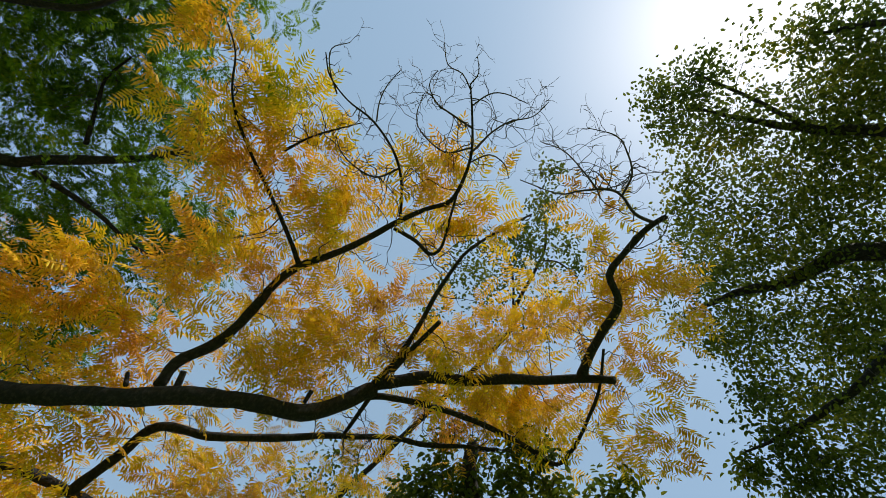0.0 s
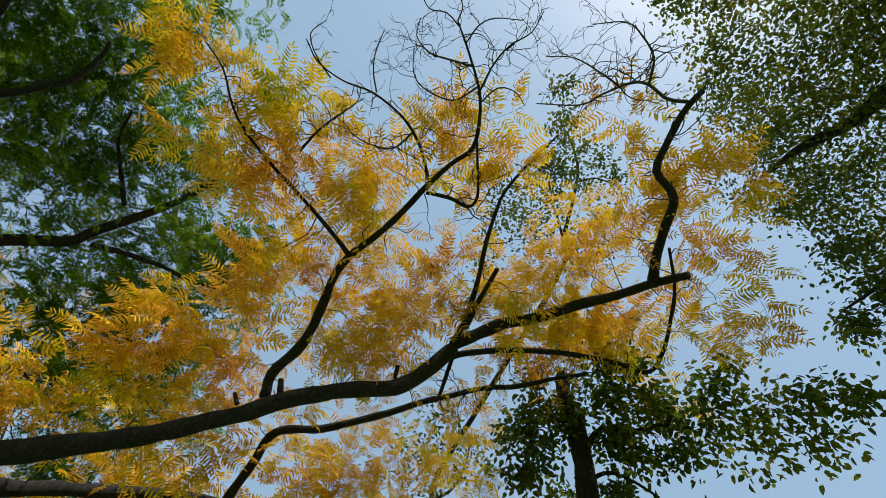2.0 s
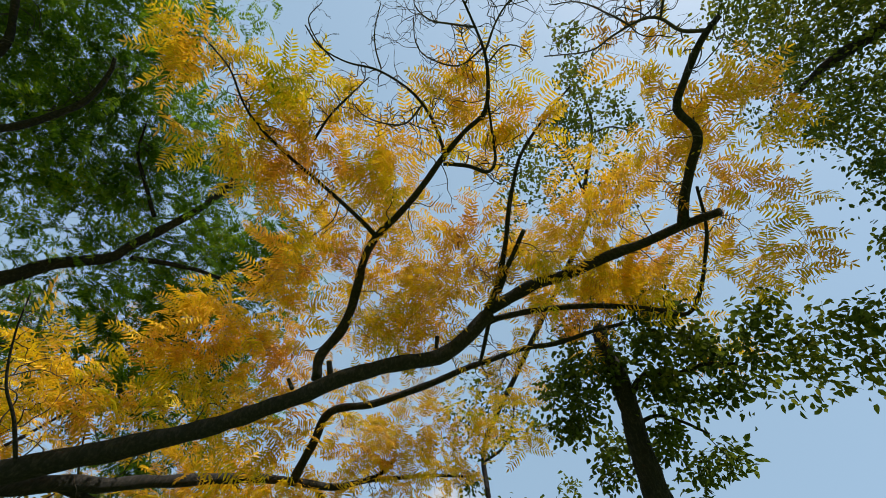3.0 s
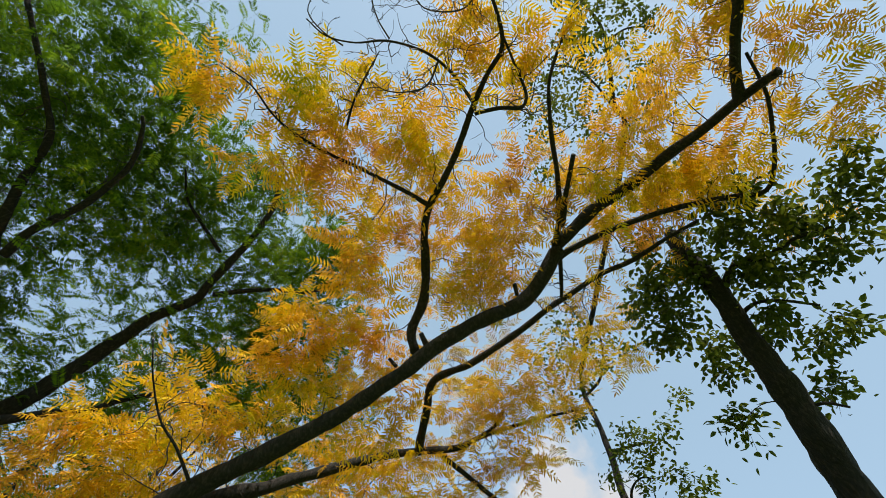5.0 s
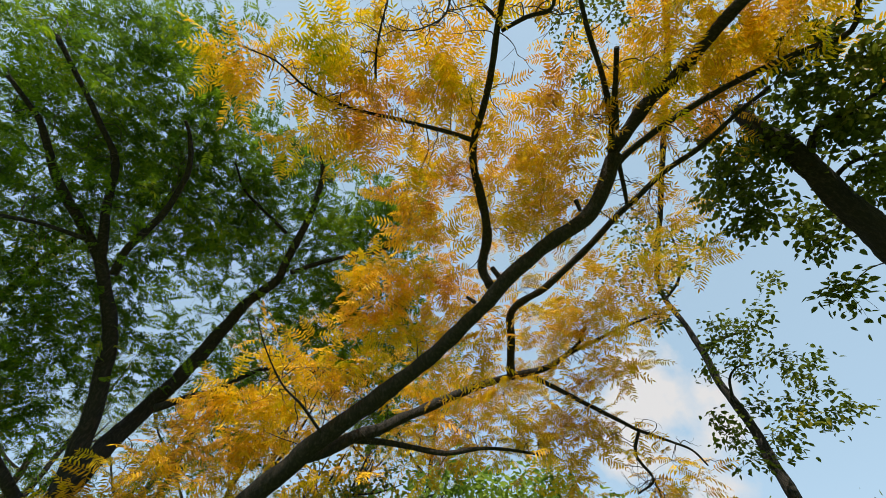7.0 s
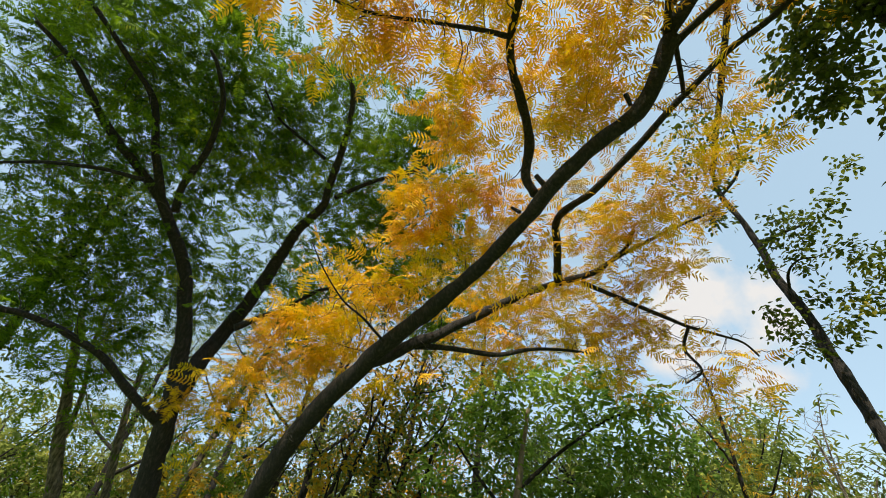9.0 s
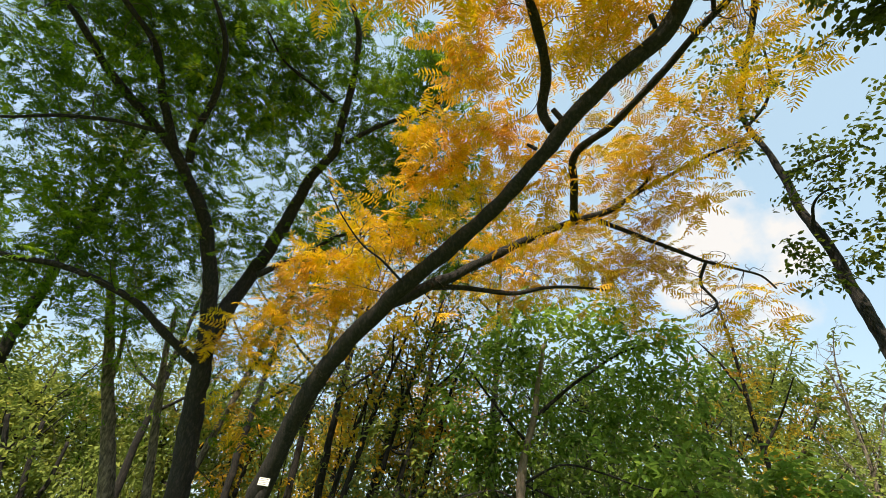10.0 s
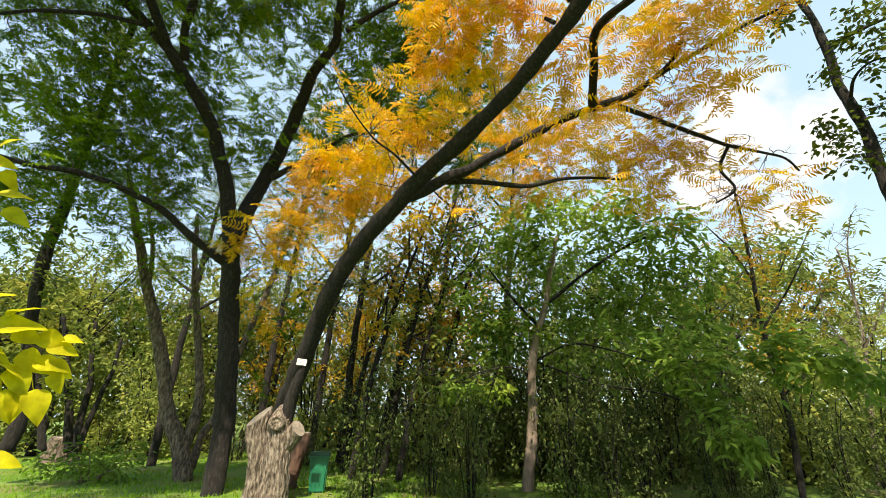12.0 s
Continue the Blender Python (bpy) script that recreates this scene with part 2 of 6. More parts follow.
def compound_template(pairs, seed, broad=0.26, fine=False):
    """A pinnate leaf one unit long along +x: a drooping stalk with paired narrow leaflets and one at its end."""
    r = np.random.default_rng(seed)
    v, q = [], []

    def axis(t):
        return np.array((t, 0.03 * math.sin(3 * t + seed), 0.10 * t - 0.30 * t * t))

    def put(b, a, length, width):
        a = a / np.linalg.norm(a)
        s = np.cross((0, 0, 1), a)
        s /= np.linalg.norm(s)
        roll = r.normal(0, 0.35)
        up = np.cross(a, s)
        s, up = s * math.cos(roll) + up * math.sin(roll), up * math.cos(roll) - s * math.sin(roll)
        i = len(v)
        six = blade(b, a, s, up, length, width, 0.3, r.uniform(0.02, 0.25))
        if fine:
            v.extend([six[0], (six[1] + six[2]) / 2, six[3], (six[4] + six[5]) / 2])
            q.append((i, i + 1, i + 2, i + 3))
            return
        v.extend(six)
        q.extend([(i, i + 1, i + 2, i + 3), (i, i + 3, i + 4, i + 5)])

    for k in range(pairs):
        t = 0.16 + 0.78 * k / (pairs - 1)
        size = 0.245 * (0.72 + 0.5 * math.sin(math.pi * (0.2 + 0.68 * k / (pairs - 1))) ** 1.5) * r.uniform(0.88, 1.1)
        for sgn in (1, -1):
            if r.random() < 0.04:
                continue
            put(axis(t + r.normal(0, 0.008)), np.array((0.45 + r.normal(0, 0.08), sgn, -0.28 + r.normal(0, 0.16))), size, size * broad)
    put(axis(0.97), np.array((1, r.normal(0, 0.15), -0.5)), 0.2, 0.065)
    for k in range(5):
        a, b = axis(k / 5), axis((k + 1) / 5)
        w = 0.009 * (1 - 0.12 * k)
        i = len(v)
        v.extend([a + (0, w, 0), b + (0, w, 0), b - (0, w, 0), a - (0, w, 0)])
        q.append((i, i + 1, i + 2, i + 3))
    return np.array(v), np.array(q)


def simple_template(seed, width=0.55):
    """A short-stalked broad leaf one unit long along +x."""
    r = np.random.default_rng(seed)
    v = blade((0.08, 0, 0), (1, 0, -0.15), (0, 1, 0), (0.15, 0, 1), 0.95, width * r.uniform(0.85, 1.1), 0.35, r.uniform(0.05, 0.3))
    return np.array(v), np.array([(0, 1, 2, 3), (0, 3, 4, 5)])


COMPOUND = [compound_template(p, s, 0.25) for s, p in enumerate((8, 9, 8, 9, 7, 9, 8, 9))]
LUSH = [compound_template(p, 40 + s, 0.37, True) for s, p in enumerate((10, 11, 9, 10, 11))]
FEATHER = [compound_template(p, 20 + s, 0.3) for s, p in enumerate((5, 6, 5))]
SIMPLE = [simple_template(s) for s in range(5)]
HANGING = [simple_template(30 + s, 0.44) for s in range(5)]
NARROW = [simple_template(10 + s, 0.36) for s in range(4)]


def leaf_mesh(name, leaves, templates):
    """All leaves (place, basis 3 x 3, size) of a list in one mesh."""
    vs, qs, at = [], [], 0
    for k, (v, q) in enumerate(templates):
        mine = leaves[k::len(templates)]
        if not mine:
            continue
        p = np.array([m[0] for m in mine])
        b = np.array([m[1] * m[2] for m in mine])
        w = np.einsum("nij,vj->nvi", b, v) + p[:, None, :]
        vs.append(w.reshape(-1, 3))
        qs.append((q[None] + (at + np.arange(len(mine)) * len(v))[:, None, None]).reshape(-1, 4))
        at += len(mine) * len(v)
    return quads(name, np.vstack(vs), np.vstack(qs))


def unit(v):
    return v / (np.linalg.norm(v) + 1e-9)


def basis(d, lean=0.5):
    """Columns: the leaf's length, its side, its upper face (mostly upward)."""
    d = unit(d)
    up = np.array((rng.normal(0, lean), rng.normal(0, lean), 1.0))
    s = unit(np.cross(up, d))
    return np.stack([d, s, np.cross(d, s)], axis=1)


class Tree:
    """A tree: limbs with tapered round sections, twigs that reach from the limbs, and leaves on the twigs."""

    def __init__(self, name, label, bark, leaf, templates=COMPOUND, size=(0.36, 0.56), count=9, category="tree", group="", sides=10, origin=(0, 0, 0), twig=TWIG, loose=1.3, coarse=False):
        self.root = new(name)
        self.root.location = origin
        self.o = np.array(origin, float)
        tagged(self.root, label, category, group)
        self.bark, self.leaf, self.templates, self.size, self.count, self.sides, self.twig = bark, leaf, templates, size, count, sides, twig
        self.loose, self.coarse = loose, coarse
        self.curves, self.leaves, self.tv, self.tf, self.nodes, self.ends = [], [], [], [], [], []
        self.tn = 0

    def limb(self, kind, points, label=""):
        c = spline([(x - self.o[0], y - self.o[1], z - self.o[2], r) for x, y, z, r in points], 0.3 if self.coarse else 0.12 if points[0][3] > 0.05 else 0.08)
        if kind == "twig":
            self.sprig(c)
            self.curl(c, 9, 0.5)
        else:
            sides = self.sides + 6 if kind == "trunk" else self.sides
            wob = c.copy()
            for i in range(1, len(wob) - 1):
                q = Vector(wob[i, :3] * 1.7)
                wob[i, :3] += np.array(noise.noise_vector(q)) * min(0.03, wob[i, 3] * 0.35)
            v, f = tube(wob, sides, 0.17)
            part(kind, smooth(mesh_from(kind, v, f)), self.bark, self.root, label)
        self.curves.append(c)
        self.nodes = []
        return c

    def sprig(self, c, sides=4):
        v, q = thread(c, sides)
        self.tf.append(q + self.tn)
        self.tv.append(v)
        self.tn += len(v)

    def nearest(self, p):
        if len(self.nodes) == 0:
            self.nodes = np.vstack(self.curves)
        d = np.linalg.norm(self.nodes[:, :3] - p, axis=1)
        return self.nodes[np.argmin(d + rng.uniform(0, 0.15, len(d)))]

    def put_leaf(self, p, d, k=1.0, lean=0.5):
        self.leaves.append((p, basis(d, lean), rng.uniform(*self.size) * k))

    def spray(self, centre, reach, count=0, world=True):
        """Notes a leafy end of a branch round a centre."""
        c = np.array(centre, float) - (self.o if world else 0)
        self.ends.append((c, reach, count))

    def grow(self):
        """Grows the leafy ends, those beside a limb first, so that the outer ones branch from the inner."""
        self.nodes = np.vstack(self.curves)
        gap = [np.min(np.linalg.norm(self.nodes[:, :3] - c, axis=1)) for c, _, _ in self.ends]
        for i in np.argsort(gap):
            self.leafy_end(*self.ends[i])

    def leafy_end(self, c, reach, count):
        """Twigs that join a centre to the nearest wood, and leaves on arms round it."""
        q = self.nearest(c)
        way = c - q[:3]
        gap = np.linalg.norm(way)
        mid = q[:3] + way * 0.5 + rng.normal(0, 0.08 * gap + 0.01, 3) + np.array((0, 0, 0.10 * gap))
        r0 = min(q[3] * 0.7, 0.006 + 0.005 * gap)
        stem = spline([(*q[:3], r0), (*mid, r0 * 0.8), (*c, r0 * 0.55)], 0.15)
        self.sprig(stem, 3 if self.coarse else 4)
        self.nodes = np.vstack([self.nodes, stem[len(stem) // 2:]])
        n = count or self.count
        broad = self.size[1] < 0.28
        reach = reach * self.loose
        arms = max(3, n // 8) if broad else max(3, n // 5)
        for a in range(arms):
            d = unit(unit(way) * 0.3 + rng.normal(0, 0.85, 3) * (1, 1, 0.75))
            end = c + d * reach * rng.uniform(0.5, 1.05) + (0, 0, -0.06 * reach)
            bend = c + d * reach * 0.4 + rng.normal(0, 0.08 * reach, 3)
            s = spline([(*c, r0 * 0.45), (*bend, r0 * 0.35), (*end, 0.002)], 0.18)
            if not self.coarse and (not broad or a % 3 == 0):
                self.sprig(s, 3)
            up = unit(rng.normal(0, 0.28, 3) + (0, 0, 1))
            side = unit(np.cross(up, d))
            m = max(2, round(n / arms))
            for k in range(m):
                i = min(len(s) - 1, int(len(s) * (0.2 + 0.8 * (k + rng.random()) / m)))
                if broad:
                    out = unit(rng.normal(0, 1, 3) * (1, 1, 0.45) + d * 0.5 + (0, 0, -0.15))
                    self.put_leaf(s[i, :3] + rng.normal(0, 0.09, 3), out)
                else:
                    out = unit(side * (1 if k % 2 else -1) + d * rng.uniform(0.3, 0.9) + rng.normal(0, 0.22, 3) + (0, 0, 0.05))
                    self.put_leaf(s[i, :3], out, 1.0, 0.7)

    def curl(self, c, count=6, reach=0.38):
        """Crooked bare side shoots on a leafless twig, each with short spurs."""
        for k in range(count):
            i = rng.integers(len(c) // 6, len(c))
            p, d = c[i, :3].copy(), unit(rng.normal(0, 1, 3))
            r0, turn = min(0.009, max(0.0026, c[i, 3] * 0.6)), rng.normal(0, 0.4, 3)
            pts, ln, m = [(*p, r0)], reach * rng.uniform(0.25, 1.0), 7
            for j in range(m):
                d = unit(d + turn * 0.35 + rng.normal(0, 0.5, 3))
                p = p + d * ln / m
                pts.append((*p, max(0.0022, r0 * (1 - 0.11 * j))))
                if j in (2, 4) and ln > 0.3:
                    e = unit(d + rng.normal(0, 0.9, 3))
                    q = p + e * ln * 0.16
                    self.sprig(spline([(*p, 0.0034), (*q, 0.0028), (*(q + unit(e + rng.normal(0, 0.7, 3)) * ln * 0.14), 0.0018)], 0.05), 3)
            self.sprig(spline(pts, 0.05), 3)

    def clothe(self, step, reach, first=0.25, spread=0.6, skip=(), count=0):
        """Leafy side branches along the limbs."""
        for k, c in enumerate(list(self.curves)):
            if k in skip:
                continue
            length = np.linalg.norm(np.diff(c[:, :3], axis=0), axis=1).sum()
            for s in np.arange(first * length, length, step):
                i = min(len(c) - 1, int(s / length * len(c)))
                d = unit(rng.normal(0, 1, 3) * (1, 1, 0.7) + (0, 0, 0.15))
                self.spray(c[i, :3] + d * rng.uniform(0.25, 1.0) * spread, reach * rng.uniform(0.75, 1.2), count, world=False)

    def finish(self, single=0, near=(0, 1.5, 2), name="leaf"):
        if self.ends:
            self.grow()
        if self.tv:
            part("twig_mass", quads("twig_mass", np.vstack(self.tv), np.vstack(self.tf)), self.twig, self.root)["kind"] = "stuff"
        rest = self.leaves
        if single:
            rest = sorted(self.leaves, key=lambda m: np.linalg.norm(m[0] + self.o - np.array(near)))
            shapes = [quads(name, v, q) for v, q in self.templates]
            for i, (p, b, s) in enumerate(rest[:single]):
                ob = part(name, shapes[i % len(shapes)], self.leaf, self.root)
                ob.matrix_local = Matrix.LocRotScale(Vector(p), Matrix(b.tolist()).to_quaternion(), (s, s, s))
            rest = rest[single:]
        if rest:
            part("crown", leaf_mesh("crown", rest, self.templates), self.leaf, self.root)["kind"] = "stuff"
        return self.root


# ---- ground ----
def height(x, y):
    return 0.05 * noise.noise(Vector((x * 0.35, y * 0.35, 0))) + 0.02 * noise.noise(Vector((x * 1.7, y * 1.7, 3)))


def build_ground():
    ax = [math.copysign(abs(k / 44) ** 3 * 400 + abs(k) * 0.35, k) for k in range(-44, 45)]
    v = [(x, y + 8, height(x, y + 8)) for y in ax for x in ax]
    n = len(ax)
    f = [(j * n + i, j * n + i + 1, (j + 1) * n + i + 1, (j + 1) * n + i) for j in range(n - 1) for i in range(n - 1)]
    soil = surface("grassy_soil", ((0.3, (0.06, 0.13, 0.015)), (0.5, (0.11, 0.20, 0.02)), (0.7, (0.22, 0.17, 0.08))), 0.7, 0.95, 0.8, 25.0)
    ground = part("ground", smooth(mesh_from("ground", v, f)), soil, None)
    tagged(ground, "uneven grassy woodland ground with bare soil patches", "ground", kind="structure")


build_ground()


def build_grass():
    v, q = [], []
    for k in range(36000):
        x, y = rng.uniform(-15, 2.5), rng.uniform(7.4, 19)
        if noise.noise(Vector((x * 0.6, y * 0.6, 8))) < -0.25:
            continue
        h = rng.uniform(0.03, 0.085)
        a = rng.uniform(0, 6.28)
        w = 0.008
        d = np.array((math.cos(a), math.sin(a), 0))
        b = np.array((x, y, height(x, y) - 0.01))
        lean = rng.normal(0, 0.35, 2) * h
        tip = b + (lean[0], lean[1], h)
        mid = b + (lean[0] * 0.35, lean[1] * 0.35, h * 0.6)
        i = len(v)
        v.extend([b - d * w, b + d * w, mid + d * w * 0.8, mid - d * w * 0.8, tip, tip + d * 0.001])
        q.extend([(i, i + 1, i + 2, i + 3), (i + 3, i + 2, i + 5, i + 4)])
    g = part("grass", quads("grass", v, q), GRASS, None)
    tagged(g, "short bright green meadow grass on the ground", "grass", kind="stuff")


build_grass()

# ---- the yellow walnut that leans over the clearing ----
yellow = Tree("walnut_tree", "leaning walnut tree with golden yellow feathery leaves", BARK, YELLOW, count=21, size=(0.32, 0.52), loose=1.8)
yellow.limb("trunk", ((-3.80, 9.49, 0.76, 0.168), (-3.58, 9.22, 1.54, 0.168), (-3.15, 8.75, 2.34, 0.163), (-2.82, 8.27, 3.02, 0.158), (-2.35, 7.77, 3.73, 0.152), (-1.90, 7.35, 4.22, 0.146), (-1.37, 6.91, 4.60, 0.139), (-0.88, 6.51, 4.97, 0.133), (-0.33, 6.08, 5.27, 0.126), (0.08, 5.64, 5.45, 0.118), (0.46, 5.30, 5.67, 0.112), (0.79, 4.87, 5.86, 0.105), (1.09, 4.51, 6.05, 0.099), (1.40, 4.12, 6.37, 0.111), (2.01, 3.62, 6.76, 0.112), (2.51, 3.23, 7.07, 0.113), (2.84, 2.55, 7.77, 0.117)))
yellow.limb("limb", ((2.77, 2.52, 7.81, 0.109), (3.07, 1.84, 8.03, 0.101), (3.43, 0.98, 8.04, 0.090), (3.66, 0.13, 7.92, 0.077), (3.75, -0.46, 7.73, 0.064), (3.66, -0.88, 7.31, 0.050)))
yellow.limb("limb", ((3.76, -0.48, 7.72, 0.076), (3.35, -0.68, 7.55, 0.067), (2.95, -0.94, 7.39, 0.060), (2.54, -1.22, 7.20, 0.052), (2.15, -1.25, 7.26, 0.048), (1.94, -1.51, 7.27, 0.043), (1.74, -1.81, 7.24, 0.038), (1.64, -2.09, 7.17, 0.033)))
yellow.limb("limb", ((2.92, 2.64, 7.74, 0.055), (3.13, 2.33, 7.83, 0.052), (3.48, 1.90, 7.91, 0.049), (3.93, 1.42, 7.94, 0.046), (4.44, 0.89, 7.87, 0.042), (4.86, 0.57, 7.83, 0.039), (5.04, 0.32, 7.70, 0.035), (4.79, -0.03, 7.65, 0.031), (4.43, -0.37, 7.68, 0.027), (3.94, -0.69, 7.64, 0.024), (3.35, -0.93, 7.63, 0.020)))
yellow.limb("limb", ((2.77, 2.54, 7.80, 0.055), (2.43, 1.95, 7.61, 0.046), (2.09, 1.50, 7.55, 0.039), (1.73, 1.09, 7.55, 0.033), (1.45, 0.68, 7.69, 0.027), (1.29, 0.38, 7.76, 0.022), (1.20, -0.16, 7.89, 0.017), (1.15, -0.64, 7.87, 0.012)))
yellow.limb("limb", ((2.57, 2.10, 7.61, 0.043), (2.26, 1.57, 7.46, 0.037), (1.97, 1.07, 7.26, 0.031)))
yellow.limb("limb", ((1.19, 4.38, 6.39, 0.073), (1.08, 4.35, 6.72, 0.073), (1.11, 4.07, 7.09, 0.072), (1.05, 3.81, 7.31, 0.069), (0.88, 3.45, 7.45, 0.064), (0.68, 3.06, 7.60, 0.060), (0.61, 2.71, 7.67, 0.055), (0.62, 2.18, 7.68, 0.049), (0.59, 1.63, 7.66, 0.044), (0.53, 1.15, 7.68, 0.038), (0.51, 0.70, 7.65, 0.033), (0.52, 0.34, 7.58, 0.028), (0.29, 0.05, 7.61, 0.024), (0.01, -0.16, 7.61, 0.019), (-0.37, -0.31, 7.60, 0.015), (-0.75, -0.43, 7.55, 0.010)))
yellow.limb("limb", ((0.60, 1.22, 7.66, 0.031), (0.86, 0.99, 7.56, 0.028), (1.08, 0.86, 7.44, 0.024), (1.05, 0.68, 7.48, 0.021), (0.76, 0.45, 7.55, 0.018), (0.47, 0.23, 7.59, 0.015)))
yellow.limb("limb", ((0.59, 2.72, 7.67, 0.037), (0.18, 2.65, 7.62, 0.033), (-0.21, 2.63, 7.63, 0.029), (-0.58, 2.57, 7.52, 0.025), (-1.03, 2.54, 7.46, 0.022), (-1.48, 2.42, 7.30, 0.018), (-1.79, 2.29, 7.27, 0.014), (-2.10, 2.06, 7.24, 0.011), (-2.39, 1.96, 7.16, 0.008)))
yellow.limb("limb", ((0.49, 1.09, 7.69, 0.023), (0.14, 0.92, 7.74, 0.021), (-0.17, 0.84, 7.75, 0.019), (-0.48, 0.84, 7.74, 0.016), (-0.84, 0.92, 7.68, 0.014), (-1.17, 1.10, 7.59, 0.011), (-1.50, 1.17, 7.50, 0.009), (-1.75, 1.09, 7.44, 0.007)))
yellow.limb("limb", ((-0.92, 2.18, 7.64, 0.019), (-0.95, 1.81, 7.66, 0.015), (-0.93, 1.46, 7.76, 0.011), (-0.87, 1.07, 7.75, 0.007)))
yellow.limb("limb", ((2.25, 6.65, 6.63, 0.079), (2.07, 6.00, 6.89, 0.073), (1.94, 5.39, 7.01, 0.066), (2.36, 4.82, 7.11, 0.060), (2.84, 4.12, 7.33, 0.055), (3.23, 3.47, 7.57, 0.050), (3.74, 2.70, 7.81, 0.045), (4.11, 2.22, 7.88, 0.040), (4.42, 1.68, 7.97, 0.035), (4.69, 1.20, 8.00, 0.030)))
yellow.limb("limb", ((2.90, 2.61, 7.71, 0.036), (3.14, 2.98, 7.64, 0.032), (3.34, 3.30, 7.61, 0.028)))
yellow.limb("limb", ((-1.16, 6.77, 4.77, 0.104), (-0.86, 6.94, 5.00, 0.101), (-0.52, 7.01, 5.27, 0.096), (0.00, 7.15, 5.60, 0.092), (0.54, 7.17, 5.96, 0.086), (1.19, 7.11, 6.32, 0.080), (1.84, 7.01, 6.64, 0.072), (2.47, 6.88, 6.83, 0.064), (3.11, 6.79, 7.05, 0.057), (3.64, 6.65, 7.40, 0.049), (4.20, 6.41, 7.63, 0.041), (4.73, 6.05, 7.78, 0.032), (5.33, 5.62, 7.86, 0.024)))
yellow.limb("limb", ((3.60, 6.68, 7.39, 0.048), (3.79, 6.47, 7.52, 0.045), (3.88, 6.22, 7.74, 0.041)))
yellow.limb("limb", ((2.83, 6.91, 6.87, 0.048), (3.60, 6.92, 6.50, 0.042), (4.30, 6.97, 6.21, 0.037), (4.74, 6.95, 5.98, 0.031), (5.29, 6.92, 5.81, 0.025), (5.62, 6.88, 5.66, 0.020), (5.79, 6.88, 5.39, 0.015)))
yellow.limb("limb", ((4.74, 6.95, 5.98, 0.031), (4.66, 7.20, 5.63, 0.026), (4.86, 7.24, 5.24, 0.021), (4.63, 7.46, 5.08, 0.016)))
yellow.limb("limb", ((-0.57, 7.06, 5.28, 0.056), (0.22, 7.34, 5.45, 0.051), (1.11, 7.57, 5.49, 0.044), (1.78, 7.59, 5.65, 0.037), (2.35, 7.63, 5.71, 0.030), (3.11, 7.62, 5.67, 0.022)))
yellow.limb("limb", ((-0.88, 6.40, 4.95, 0.023), (-1.21, 6.04, 5.13, 0.019), (-1.52, 5.78, 5.26, 0.015), (-1.81, 5.42, 5.52, 0.011), (-1.99, 5.06, 5.75, 0.008)))
yellow.limb("twig", ((1.68, -1.94, 7.22, 0.023), (1.51, -1.79, 7.33, 0.021), (1.25, -1.73, 7.41, 0.018), (1.12, -1.60, 7.48, 0.016), (1.03, -1.30, 7.58, 0.013), (0.97, -1.03, 7.64, 0.010), (0.62, -0.63, 7.75, 0.007)))
yellow.limb("twig", ((1.26, -1.73, 7.41, 0.017), (1.03, -1.92, 7.39, 0.014), (0.74, -1.95, 7.43, 0.011), (0.52, -1.90, 7.47, 0.008), (0.30, -1.63, 7.58, 0.005)))
yellow.limb("twig", ((1.07, -1.49, 7.52, 0.014), (0.82, -1.42, 7.58, 0.011), (0.47, -1.28, 7.65, 0.008), (0.24, -1.04, 7.72, 0.005)))
yellow.limb("twig", ((0.04, -0.14, 7.61, 0.014), (-0.10, -0.47, 7.60, 0.012), (-0.14, -0.74, 7.57, 0.010), (-0.09, -1.02, 7.52, 0.007), (-0.18, -1.25, 7.47, 0.005)))
yellow.limb("twig", ((-0.24, -0.27, 7.61, 0.014), (-0.49, -0.09, 7.59, 0.012), (-0.71, 0.05, 7.57, 0.010), (-0.94, 0.05, 7.54, 0.007), (-1.05, -0.11, 7.52, 0.005)))
yellow.limb("twig", ((-0.50, -0.35, 7.58, 0.010), (-0.55, -0.60, 7.56, 0.009), (-0.48, -0.79, 7.54, 0.007), (-0.26, -1.01, 7.52, 0.005)))
yellow.limb("twig", ((-0.02, -0.17, 7.61, 0.013), (-0.10, 0.18, 7.61, 0.011), (-0.45, 0.37, 7.59, 0.009), (-0.67, 0.34, 7.57, 0.007), (-0.86, 0.16, 7.55, 0.005)))
yellow.limb("twig", ((-0.13, 0.84, 7.75, 0.015), (-0.14, 1.18, 7.69, 0.013), (-0.38, 1.38, 7.64, 0.010), (-0.62, 1.46, 7.60, 0.008), (-0.82, 1.43, 7.58, 0.006)))
yellow.limb("twig", ((-0.80, 0.88, 7.69, 0.011), (-1.01, 0.74, 7.68, 0.009), (-1.16, 0.56, 7.67, 0.007), (-1.27, 0.31, 7.67, 0.005)))
yellow.limb("twig", ((-1.28, 1.19, 7.55, 0.011), (-1.55, 1.14, 7.49, 0.009), (-1.76, 1.01, 7.45, 0.007), (-1.75, 0.77, 7.49, 0.005)))
yellow.limb("twig", ((0.15, -0.06, 7.61, 0.011), (0.15, -0.35, 7.60, 0.009), (0.33, -0.49, 7.59, 0.007), (0.53, -0.48, 7.57, 0.005)))
yellow.limb("twig", ((-0.68, -0.41, 7.56, 0.010), (-0.90, -0.38, 7.53, 0.008), (-1.06, -0.25, 7.51, 0.007), (-1.30, -0.30, 7.46, 0.005)))
yellow.limb("twig", ((-0.75, -0.43, 7.55, 0.009), (-0.83, -0.57, 7.53, 0.007), (-1.01, -0.62, 7.49, 0.005)))
